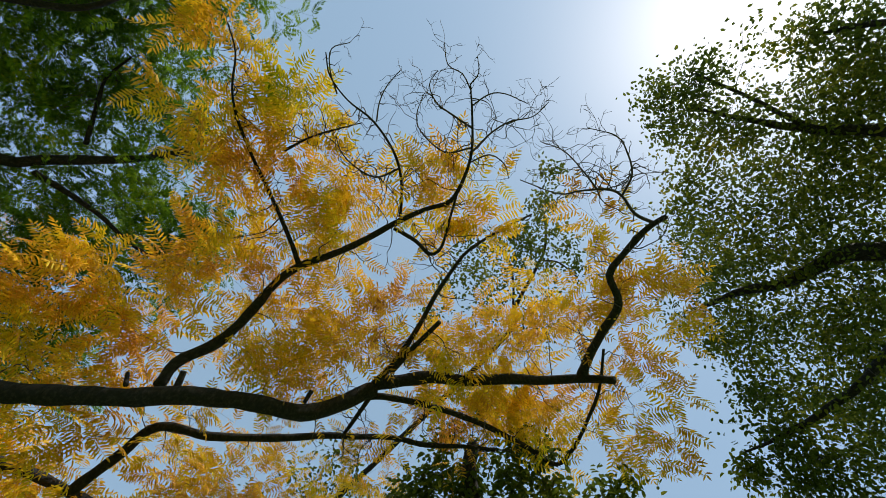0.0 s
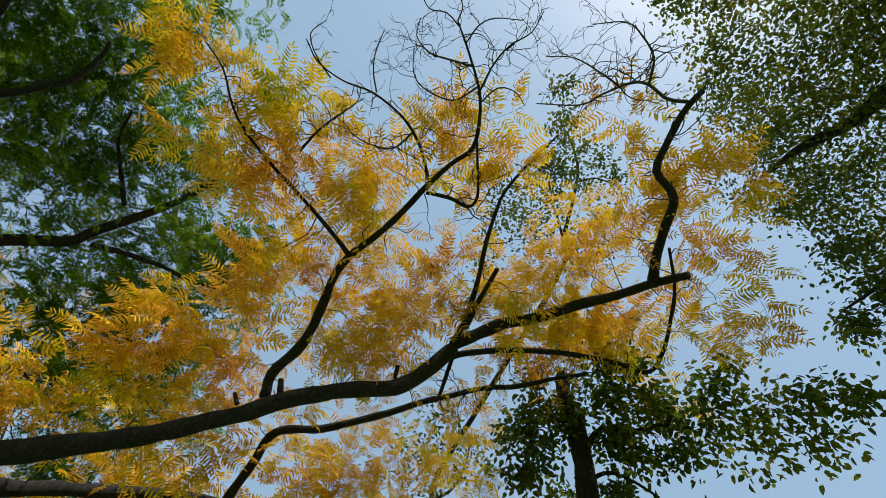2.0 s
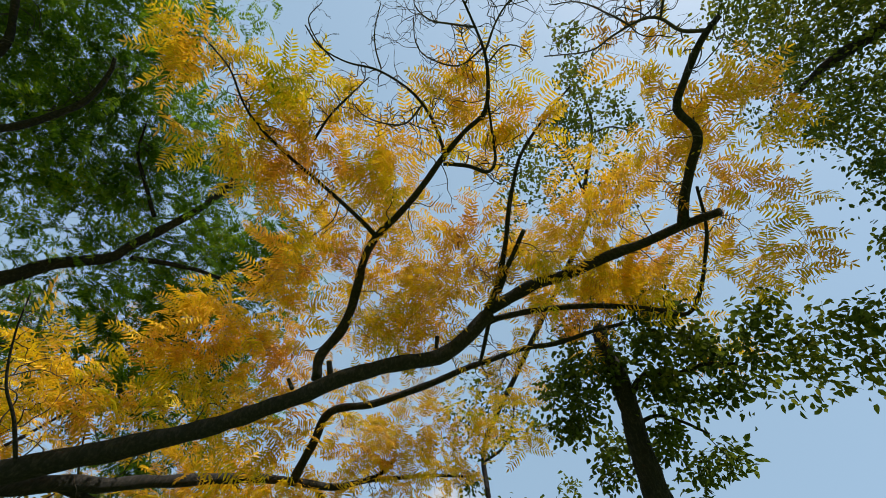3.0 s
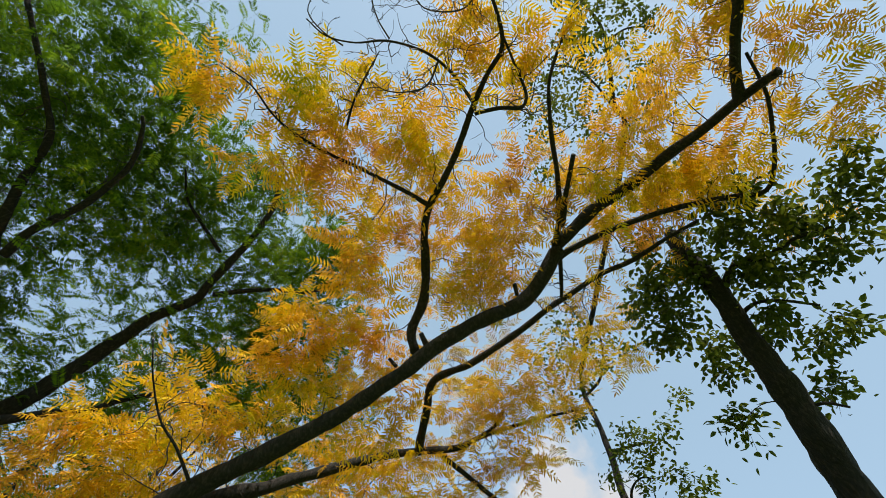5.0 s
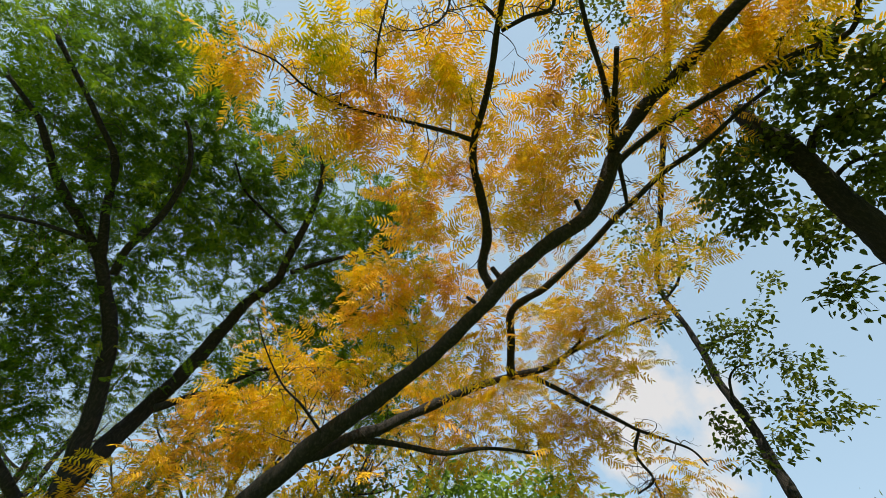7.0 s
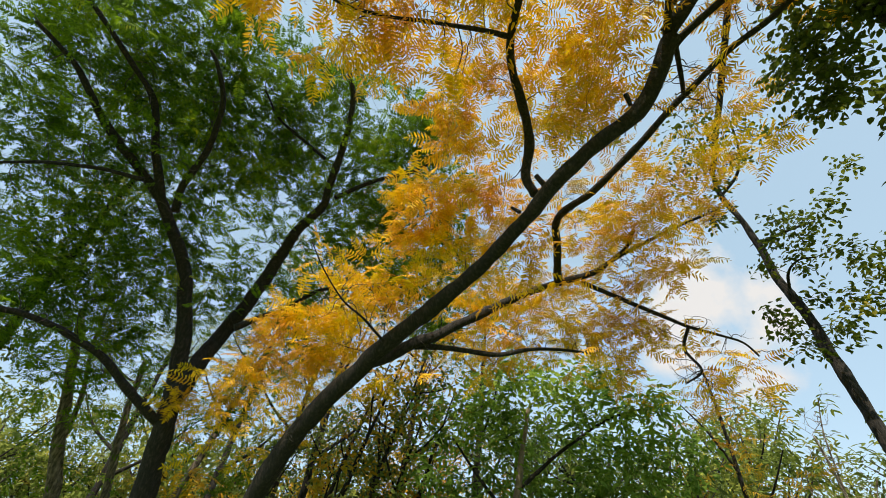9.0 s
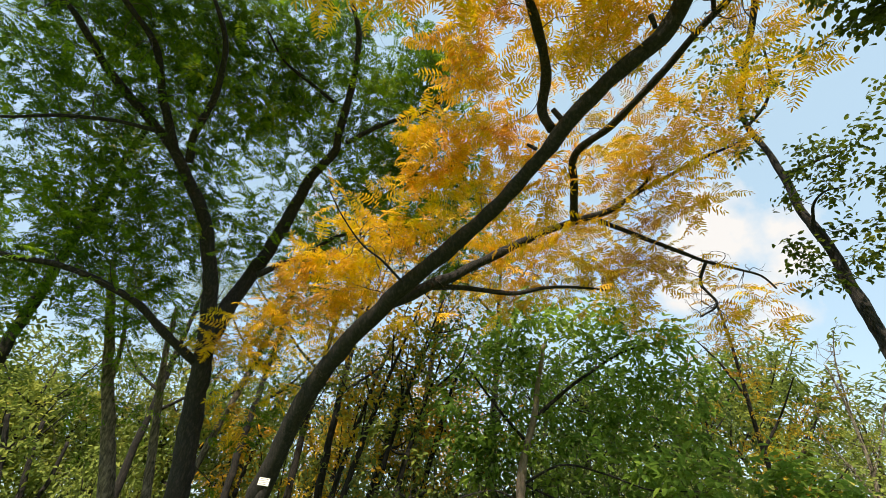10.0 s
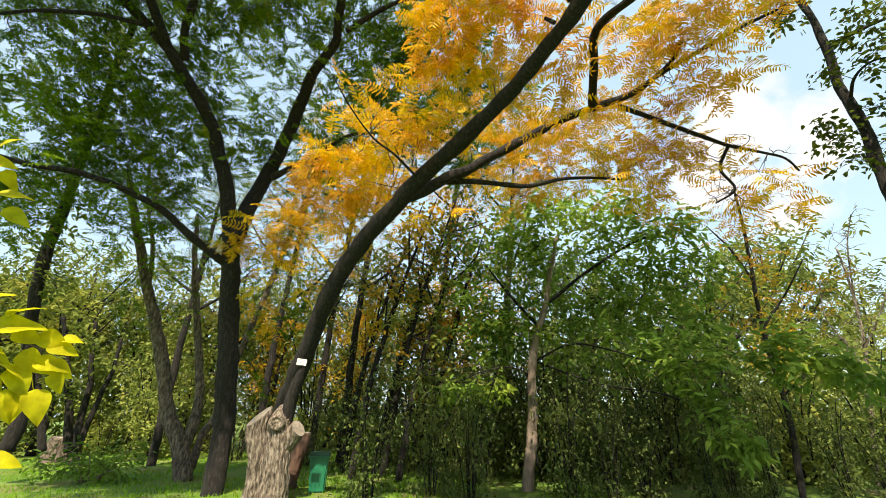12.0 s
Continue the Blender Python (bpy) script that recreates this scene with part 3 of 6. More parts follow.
for x, y, z, r in ((-2.59, 2.04, 7.51, 0.31), (-2.29, 2.39, 7.50, 0.36), (-2.02, 2.22, 7.68, 0.33), (-1.85, 2.95, 7.39, 0.40), (-1.71, 2.38, 7.71, 0.38), (-1.34, 2.37, 7.81, 0.39), (-1.58, 2.82, 7.55, 0.34), (-1.54, 1.75, 7.98, 0.27), (-1.25, 1.73, 8.06, 0.28), (-1.03, 2.72, 7.73, 0.39), (-1.01, 3.06, 7.56, 0.39), (-0.94, 2.48, 7.85, 0.40), (-0.59, 2.54, 7.87, 0.41), (-0.18, 2.28, 8.00, 0.42), (-0.19, 1.89, 8.13, 0.34), (0.26, 1.71, 8.18, 0.39), (0.38, 2.10, 8.06, 0.39), (0.20, 2.46, 7.93, 0.38), (-0.11, 3.31, 7.50, 0.44), (-0.23, 3.54, 7.35, 0.39),):
    yellow.spray((x, y, z), r)
for x, y, z, r in ((-0.05, 0.55, 7.87, 0.31), (0.23, 0.80, 7.84, 0.28), (0.26, 0.44, 7.87, 0.27), (0.40, -0.03, 7.88, 0.29), (0.73, 0.77, 7.80, 0.24), (1.10, 0.02, 7.79, 0.12),):
    yellow.spray((x, y, z), r)
for x, y, z, r in ((0.35, 3.48, 7.87, 0.48), (0.21, 3.02, 8.13, 0.36), (0.56, 2.60, 8.30, 0.32), (1.00, 3.71, 7.66, 0.44), (-0.41, 5.15, 6.94, 0.43), (-0.14, 4.96, 7.16, 0.44), (0.19, 4.68, 7.40, 0.46), (0.64, 4.57, 7.46, 0.39), (-0.46, 5.64, 6.71, 0.42), (-0.04, 6.00, 6.26, 0.43), (0.08, 5.56, 6.82, 0.47), (0.60, 5.36, 7.01, 0.45), (0.81, 4.87, 7.17, 0.42), (1.59, 3.51, 7.65, 0.48), (1.52, 4.00, 7.33, 0.47), (1.55, 3.10, 7.90, 0.50), (2.09, 2.82, 7.87, 0.50), (1.19, 3.27, 7.89, 0.40), (2.30, 3.15, 7.62, 0.44), (1.86, 2.46, 8.10, 0.41),):
    yellow.spray((x, y, z), r)
for x, y, z, r in ((1.94, 1.72, 7.76, 0.43), (2.80, 1.76, 8.46, 0.49), (3.03, 1.33, 8.46, 0.53), (2.65, 1.18, 8.65, 0.39), (3.38, 1.47, 8.26, 0.48), (3.39, 0.79, 8.37, 0.52), (3.19, 0.37, 8.51, 0.48), (3.74, 0.50, 8.20, 0.51), (3.47, -0.23, 8.37, 0.42), (3.01, -0.68, 8.10, 0.34), (2.55, -0.95, 7.93, 0.37), (1.73, -1.52, 7.88, 0.35), (2.08, -1.16, 7.85, 0.35), (3.24, -1.07, 8.41, 0.40), (2.76, -1.56, 7.70, 0.31), (2.89, -1.92, 7.65, 0.34), (3.11, -2.13, 7.58, 0.26), (4.17, 0.31, 7.93, 0.41), (2.64, -0.19, 8.76, 0.38),):
    yellow.spray((x, y, z), r)
for x, y, z, r in ((3.68, -1.57, 8.68, 0.37), (4.69, -0.99, 8.13, 0.54), (4.98, -1.17, 7.86, 0.53), (4.97, -1.58, 7.78, 0.38), (4.97, -0.48, 7.97, 0.45), (4.57, -1.35, 8.15, 0.40), (6.77, 0.20, 8.61, 0.37), (4.76, 0.24, 8.15, 0.38), (4.23, 1.17, 8.43, 0.40), (3.92, 2.15, 8.50, 0.36), (4.55, 1.54, 8.12, 0.34), (4.59, -0.32, 8.28, 0.47),):
    yellow.spray((x, y, z), r)
for x, y, z, r in ((-1.28, 5.88, 5.66, 0.36), (-2.08, 6.40, 5.46, 0.47), (-1.50, 6.50, 5.57, 0.53), (-0.95, 6.46, 5.82, 0.44), (-1.70, 7.10, 5.24, 0.55), (-2.24, 7.03, 5.06, 0.48), (-0.43, 5.44, 6.63, 0.42), (-0.18, 5.05, 7.06, 0.52), (0.16, 4.70, 7.39, 0.47), (0.50, 5.27, 6.81, 0.52), (0.90, 5.04, 7.00, 0.42), (0.44, 5.70, 6.30, 0.52), (1.13, 5.50, 6.43, 0.47), (1.57, 3.78, 7.87, 0.48), (1.29, 4.17, 7.67, 0.45), (0.49, 3.57, 8.18, 0.48), (0.27, 4.00, 7.92, 0.41), (1.80, 3.27, 8.10, 0.47),):
    yellow.spray((x, y, z), r)
for x, y, z, r in ((1.67, 7.75, 6.34, 0.53), (2.44, 7.58, 6.28, 0.63), (3.25, 7.38, 6.08, 0.62), (1.98, 7.25, 7.02, 0.59), (2.98, 6.20, 7.87, 0.46), (3.65, 5.91, 7.79, 0.44), (4.14, 6.10, 7.24, 0.43), (3.53, 6.61, 7.06, 0.51), (3.97, 8.46, 5.79, 0.49), (4.01, 5.82, 7.64, 0.44), (4.58, 5.54, 7.48, 0.42), (-4.00, 8.58, 5.17, 0.57), (-4.29, 8.60, 4.70, 0.44), (-3.48, 8.84, 5.07, 0.58), (5.54, 7.42, 5.72, 0.50), (5.12, 7.81, 5.53, 0.51), (4.97, 6.70, 7.09, 0.40), (4.10, 7.38, 6.26, 0.57), (5.80, 7.44, 5.27, 0.43), (-0.74, 8.74, 5.54, 0.60),):
    yellow.spray((x, y, z), r)
for x, y, z, r in ((0.86, 7.98, 6.16, 0.59),):
    yellow.spray((x, y, z), r)
for x, y, z, r in ((-2.68, 7.29, 5.21, 0.46), (-2.28, 7.44, 5.17, 0.43), (-2.17, 7.08, 5.52, 0.44), (-1.64, 6.89, 5.69, 0.44), (-1.16, 7.05, 5.57, 0.45), (-1.55, 5.96, 5.84, 0.34), (-0.11, 5.93, 6.35, 0.46), (0.43, 6.13, 6.05, 0.46), (1.09, 5.75, 6.46, 0.47), (1.55, 5.64, 6.47, 0.43), (2.21, 5.35, 6.88, 0.44),):
    yellow.spray((x, y, z), r)
for x, y, z, r in ((3.42, 7.53, 5.90, 0.53), (2.71, 7.61, 6.28, 0.49), (2.26, 7.21, 6.56, 0.49), (1.67, 7.95, 6.21, 0.55), (3.33, 5.10, 7.49, 0.42), (3.20, 5.94, 7.37, 0.44), (4.09, 6.21, 7.51, 0.46), (4.03, 6.97, 6.96, 0.40), (-4.25, 8.56, 5.22, 0.45), (1.04, 8.11, 6.09, 0.48), (3.30, 7.18, 6.59, 0.50), (4.86, 6.00, 7.82, 0.42), (2.16, 5.09, 7.17, 0.45), (1.37, 3.34, 7.44, 0.40), (1.94, 2.83, 7.55, 0.39), (2.03, 2.16, 7.58, 0.33), (1.89, 3.53, 7.28, 0.40), (0.67, 2.19, 7.89, 0.34),):
    yellow.spray((x, y, z), r)
for x, y, z, r in ((2.61, 1.79, 7.71, 0.37), (3.04, 1.44, 8.07, 0.38), (3.33, 0.99, 8.25, 0.38), (3.44, 0.21, 8.51, 0.41), (3.11, 0.38, 8.55, 0.42), (3.92, 0.54, 8.46, 0.38), (4.57, 0.38, 8.55, 0.39), (5.23, 0.29, 8.58, 0.39), (4.59, 0.88, 8.49, 0.40), (4.18, 1.60, 8.37, 0.41), (3.81, 2.27, 8.27, 0.43), (4.12, 3.47, 7.91, 0.40), (5.16, 4.17, 7.98, 0.43), (4.62, 4.92, 8.33, 0.41), (-0.27, 1.87, 7.92, 0.32), (-1.31, 1.84, 7.90, 0.27),):
    yellow.spray((x, y, z), r)
for x, y, z, r in ((1.01, 7.80, 7.26, 0.47), (0.64, 8.13, 6.78, 0.44), (1.99, 7.55, 7.35, 0.49), (2.36, 6.56, 7.75, 0.45), (3.56, 6.21, 8.19, 0.49), (3.50, 5.37, 8.37, 0.49), (4.53, 5.10, 8.55, 0.51), (4.97, 4.32, 8.79, 0.52), (5.11, 3.58, 9.11, 0.47), (4.76, 5.83, 8.41, 0.51), (3.53, 6.98, 8.03, 0.49), (-0.84, 7.29, 7.10, 0.38), (-0.06, 7.41, 6.99, 0.39), (5.47, 5.12, 8.76, 0.48),):
    yellow.spray((x, y, z), r)
for x, y, z, r in ((0.62, 8.36, 6.39, 0.50), (1.47, 8.12, 6.63, 0.50), (2.29, 7.97, 6.56, 0.55), (2.95, 7.88, 6.31, 0.54), (3.56, 7.74, 6.10, 0.52), (4.12, 7.47, 6.09, 0.45), (1.12, 8.53, 5.93, 0.49), (3.85, 7.38, 6.50, 0.46), (4.55, 7.11, 6.26, 0.39), (1.82, 7.90, 6.87, 0.49), (3.25, 7.55, 6.67, 0.47), (4.36, 6.77, 6.97, 0.39), (2.38, 7.59, 7.11, 0.42), (3.88, 8.43, 5.68, 0.42), (2.88, 8.56, 6.00, 0.44),):
    yellow.spray((x, y, z), r)
for x, y, z, r in ((-3.49, 9.68, 5.35, 0.54), (-2.99, 9.63, 5.92, 0.55), (-2.31, 8.81, 6.08, 0.51), (-1.74, 8.24, 6.30, 0.48), (-4.81, 9.97, 5.32, 0.48), (-5.12, 10.02, 4.61, 0.47), (-3.93, 9.82, 4.27, 0.46), (-3.23, 9.96, 4.73, 0.47), (-4.58, 9.87, 5.89, 0.49), (-2.73, 9.98, 5.18, 0.48), (-3.73, 9.26, 6.18, 0.47), (-5.18, 10.73, 3.96, 0.42), (-1.89, 7.64, 6.45, 0.46), (-1.39, 7.26, 6.43, 0.44),):
    yellow.spray((x, y, z), r)
for c in [c for c in yellow.curves if c[0, 3] > 0.012]:
    yellow.curl(c, 14, 0.9)
yellow.finish(single=300)

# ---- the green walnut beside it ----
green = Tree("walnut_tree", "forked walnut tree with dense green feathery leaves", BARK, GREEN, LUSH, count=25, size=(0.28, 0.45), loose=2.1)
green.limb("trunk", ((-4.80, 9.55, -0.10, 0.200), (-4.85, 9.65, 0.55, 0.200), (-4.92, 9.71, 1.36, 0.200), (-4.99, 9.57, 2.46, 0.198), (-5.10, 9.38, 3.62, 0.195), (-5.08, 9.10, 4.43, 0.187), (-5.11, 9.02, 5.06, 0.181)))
green.limb("limb", ((-5.17, 9.17, 4.85, 0.176), (-5.38, 9.20, 5.56, 0.168), (-5.52, 8.76, 6.64, 0.155), (-5.67, 8.15, 7.50, 0.139), (-5.87, 7.48, 7.99, 0.120), (-6.10, 6.95, 8.38, 0.110), (-6.42, 6.40, 8.65, 0.095), (-6.78, 5.54, 8.88, 0.078), (-6.93, 4.85, 9.08, 0.064), (-6.98, 4.42, 9.16, 0.050), (-7.22, 3.72, 9.16, 0.038)))
green.limb("limb", ((-6.08, 7.04, 8.31, 0.098), (-6.09, 6.13, 8.86, 0.083), (-6.01, 5.17, 9.38, 0.067), (-6.18, 4.48, 9.53, 0.053), (-6.62, 3.10, 9.71, 0.039), (-6.53, 3.19, 9.59, 0.028)))
green.limb("limb", ((-5.88, 7.20, 8.32, 0.087), (-5.60, 6.65, 8.63, 0.076), (-5.12, 6.06, 9.07, 0.065), (-4.71, 5.26, 9.51, 0.053), (-4.65, 4.56, 9.72, 0.042), (-4.70, 4.21, 9.75, 0.032)))
green.limb("limb", ((-6.13, 6.32, 8.27, 0.046), (-6.75, 5.99, 8.13, 0.038), (-7.37, 5.71, 7.86, 0.031), (-7.96, 5.48, 7.48, 0.025), (-8.38, 5.22, 7.31, 0.019)))
green.limb("limb", ((-5.15, 9.14, 4.97, 0.189), (-5.13, 9.30, 5.58, 0.181), (-5.10, 9.75, 6.78, 0.181), (-4.60, 9.43, 7.58, 0.165), (-4.13, 8.97, 8.43, 0.147), (-3.62, 8.37, 9.11, 0.127), (-3.06, 7.95, 9.66, 0.109), (-2.90, 7.60, 9.90, 0.097), (-2.52, 6.59, 10.74, 0.083), (-2.37, 5.85, 11.29, 0.067), (-2.47, 5.24, 11.63, 0.050)))
green.limb("limb", ((-2.75, 7.76, 9.80, 0.063), (-1.75, 7.45, 10.22, 0.050), (-0.67, 7.17, 10.47, 0.037), (0.35, 6.47, 10.91, 0.022)))
green.limb("limb", ((-3.01, 7.01, 10.39, 0.049), (-3.58, 6.63, 10.62, 0.039), (-4.12, 6.24, 10.82, 0.030), (-4.40, 5.66, 11.07, 0.020)))
green.limb("limb", ((-4.44, 8.89, 6.50, 0.078), (-4.05, 9.09, 6.93, 0.068), (-3.61, 9.30, 7.32, 0.056), (-2.82, 9.29, 7.99, 0.043), (-1.27, 9.48, 8.22, 0.029)))
green.limb("limb", ((-5.14, 9.07, 4.41, 0.092), (-5.53, 8.51, 4.71, 0.081), (-5.97, 7.93, 5.13, 0.070), (-6.40, 7.37, 5.31, 0.060), (-6.88, 6.90, 5.37, 0.051), (-7.33, 6.47, 5.26, 0.043), (-7.78, 5.94, 5.22, 0.035)))
green.limb("limb", ((-6.00, 6.86, 10.31, 0.066), (-5.76, 6.52, 10.58, 0.053), (-5.62, 5.94, 10.94, 0.039), (-5.78, 5.26, 11.25, 0.024)))
for x, y, z, r in ((-5.25, 6.98, 10.46, 0.55), (-5.34, 6.34, 10.90, 0.57), (-5.13, 5.73, 11.43, 0.61), (-5.17, 4.91, 11.86, 0.56), (-4.45, 7.46, 10.51, 0.57), (-4.40, 6.83, 11.05, 0.60), (-4.35, 6.17, 11.54, 0.56), (-3.70, 6.84, 11.35, 0.57), (-3.87, 7.39, 10.85, 0.54), (-3.82, 7.97, 10.35, 0.57), (-3.71, 6.08, 11.86, 0.53), (-2.87, 6.35, 11.97, 0.54), (-2.27, 7.61, 11.21, 0.58), (-1.97, 8.38, 10.59, 0.55), (-1.62, 8.92, 10.10, 0.53), (-1.26, 7.62, 11.39, 0.60), (-1.46, 6.84, 11.95, 0.56), (-0.96, 8.34, 10.80, 0.58), (-0.67, 7.38, 11.64, 0.55), (-2.55, 8.70, 10.10, 0.52),):
    green.spray((x, y, z), r)
for x, y, z, r in ((-0.05, 9.10, 9.84, 0.60), (-0.66, 9.32, 9.55, 0.57), (0.52, 9.59, 9.22, 0.57), (-0.28, 8.32, 10.66, 0.58), (0.21, 7.61, 11.29, 0.55), (-0.27, 6.59, 12.04, 0.57), (-2.06, 6.13, 12.12, 0.49), (-4.80, 6.89, 10.59, 0.56), (-4.86, 6.15, 11.10, 0.59), (-4.62, 5.59, 11.58, 0.62), (-4.89, 7.35, 10.14, 0.54),):
    green.spray((x, y, z), r)
for x, y, z, r in ((-7.66, 3.45, 10.38, 0.63), (-7.25, 3.39, 10.76, 0.66), (-6.71, 3.19, 11.25, 0.69), (-6.09, 3.18, 11.67, 0.72), (-5.46, 3.29, 12.01, 0.70), (-5.39, 4.08, 11.75, 0.71), (-6.08, 4.39, 11.19, 0.74), (-6.69, 4.54, 10.68, 0.71), (-7.23, 4.56, 10.22, 0.67), (-7.31, 5.98, 9.18, 0.66), (-6.81, 6.05, 9.60, 0.70), (-6.28, 5.80, 10.22, 0.74), (-5.69, 5.37, 10.92, 0.77), (-5.16, 5.12, 11.38, 0.67), (-5.04, 6.27, 10.71, 0.67), (-5.57, 6.78, 9.98, 0.71), (-5.86, 7.50, 9.08, 0.68), (-6.82, 7.34, 8.34, 0.67), (-4.87, 4.25, 11.95, 0.54), (-4.80, 2.81, 12.48, 0.52),):
    green.spray((x, y, z), r)
for x, y, z, r in ((-4.10, 6.30, 11.27, 0.64), (-3.55, 6.03, 11.68, 0.66), (-3.57, 7.01, 10.98, 0.66), (-2.32, 7.20, 11.23, 0.61), (-1.58, 7.27, 11.34, 0.70), (-1.05, 8.07, 10.74, 0.62), (-0.50, 7.26, 11.46, 0.64), (-1.70, 8.76, 9.92, 0.60), (-3.90, 7.90, 10.06, 0.64), (-4.63, 8.21, 9.32, 0.67), (-5.34, 8.41, 8.57, 0.63), (-2.45, 8.57, 9.94, 0.59), (-0.36, 6.57, 11.96, 0.48), (-5.06, 7.49, 9.80, 0.60), (-4.62, 7.32, 10.22, 0.55), (-5.46, 8.95, 7.70, 0.54), (-6.41, 8.49, 7.40, 0.61), (-6.37, 8.93, 6.68, 0.53), (-3.23, 8.82, 9.36, 0.57), (-3.61, 9.65, 8.03, 0.53),):
    green.spray((x, y, z), r)
for x, y, z, r in ((-4.51, 5.41, 11.92, 0.69), (-3.76, 5.36, 12.25, 0.63), (-2.99, 5.97, 12.16, 0.58), (-1.51, 7.56, 11.41, 0.63), (-0.75, 7.20, 11.77, 0.55), (-3.55, 8.18, 10.27, 0.61), (-1.59, 8.70, 10.34, 0.64), (-4.62, 7.98, 9.93, 0.66), (-5.31, 6.57, 10.75, 0.70), (-0.12, 7.18, 11.82, 0.47),):
    green.spray((x, y, z), r)
for x, y, z, r in ((-8.48, 6.99, 7.02, 0.55), (-8.23, 7.41, 6.83, 0.51), (-7.74, 8.00, 6.71, 0.54), (-7.33, 8.07, 7.21, 0.56), (-8.61, 7.29, 6.33, 0.49), (-8.37, 7.90, 5.68, 0.45), (-8.75, 7.56, 5.48, 0.43), (-7.24, 8.72, 6.17, 0.51), (-6.79, 8.82, 6.68, 0.52), (-6.54, 9.51, 5.56, 0.53), (-6.98, 9.41, 4.95, 0.52), (-7.41, 8.95, 5.30, 0.44), (-5.31, 11.10, 5.63, 0.62), (-4.63, 11.50, 5.29, 0.63), (-5.06, 11.68, 3.59, 0.68), (-5.24, 11.45, 2.54, 0.50), (-4.83, 11.73, 3.90, 0.54), (-7.81, 7.25, 7.69, 0.58), (-6.70, 8.22, 7.79, 0.64), (-6.94, 7.59, 8.34, 0.62),):
    green.spray((x, y, z), r)
for x, y, z, r in ((-7.50, 2.99, 10.07, 0.60), (-6.95, 2.92, 10.37, 0.62), (-6.31, 2.84, 10.79, 0.65), (-5.71, 2.87, 11.19, 0.63), (-5.14, 3.02, 11.56, 0.54), (-7.35, 3.69, 9.91, 0.62), (-6.71, 3.64, 10.28, 0.65), (-6.02, 3.69, 10.68, 0.69), (-5.36, 3.76, 11.07, 0.60), (-7.09, 4.52, 9.71, 0.65), (-6.37, 4.54, 10.20, 0.69), (-5.61, 4.64, 10.59, 0.67), (-5.11, 4.56, 11.04, 0.57), (-7.36, 5.29, 9.18, 0.65), (-6.79, 5.38, 9.66, 0.69), (-6.02, 5.51, 9.98, 0.67), (-5.22, 5.68, 10.41, 0.64), (-7.48, 6.20, 8.53, 0.65), (-6.90, 6.55, 8.83, 0.69), (-5.86, 6.60, 9.70, 0.63),):
    green.spray((x, y, z), r)
for x, y, z, r in ((-8.45, 5.02, 10.37, 0.71), (-7.90, 6.11, 10.18, 0.75), (-7.22, 6.77, 10.30, 0.73), (-7.88, 7.39, 8.93, 0.73), (-6.14, 6.71, 11.17, 0.72), (-6.94, 5.58, 11.35, 0.81), (-5.89, 5.56, 11.86, 0.71), (-7.50, 4.54, 11.48, 0.77), (-8.09, 3.90, 11.28, 0.72), (-6.66, 3.44, 12.33, 0.78), (-5.53, 4.10, 12.39, 0.62), (-5.29, 5.82, 11.67, 0.65), (-4.92, 4.84, 12.02, 0.49), (-4.82, 3.81, 12.33, 0.48), (-7.71, 7.78, 7.94, 0.57), (-7.06, 8.20, 8.18, 0.60), (-6.03, 8.21, 9.18, 0.60), (-5.28, 7.79, 10.17, 0.64), (-4.67, 7.22, 10.81, 0.58), (-4.38, 6.44, 11.34, 0.59),):
    green.spray((x, y, z), r)
for x, y, z, r in ((-6.29, 5.26, 10.15, 0.52), (-5.99, 5.02, 10.52, 0.54), (-5.72, 4.51, 10.98, 0.56), (-5.32, 4.18, 11.38, 0.53), (-5.79, 5.83, 10.14, 0.53), (-5.41, 5.55, 10.58, 0.56), (-5.03, 5.14, 11.06, 0.59), (-4.65, 4.72, 11.48, 0.49), (-5.00, 6.49, 10.16, 0.56), (-4.57, 6.10, 10.70, 0.54), (-4.25, 5.64, 11.16, 0.50), (-3.45, 6.06, 11.22, 0.52), (-3.58, 6.78, 10.65, 0.50), (-4.30, 7.03, 10.11, 0.52), (-4.77, 7.12, 9.76, 0.50), (-3.95, 7.83, 9.53, 0.51), (-2.51, 7.04, 10.82, 0.52), (-1.79, 6.68, 11.27, 0.48), (-1.74, 7.39, 10.72, 0.53), (-1.06, 6.63, 11.42, 0.50),):
    green.spray((x, y, z), r)
for x, y, z, r in ((-2.15, 8.69, 9.79, 0.56), (-2.52, 9.06, 9.23, 0.53), (-2.40, 9.55, 8.61, 0.51), (-1.72, 8.23, 10.37, 0.53), (-3.30, 8.57, 9.51, 0.53), (-2.48, 8.01, 10.39, 0.52), (-0.48, 7.76, 10.96, 0.57), (-0.40, 6.94, 11.61, 0.52), (-1.56, 9.05, 8.64, 0.51), (-3.05, 9.07, 9.01, 0.51), (-1.46, 9.02, 9.56, 0.50),):
    green.spray((x, y, z), r)
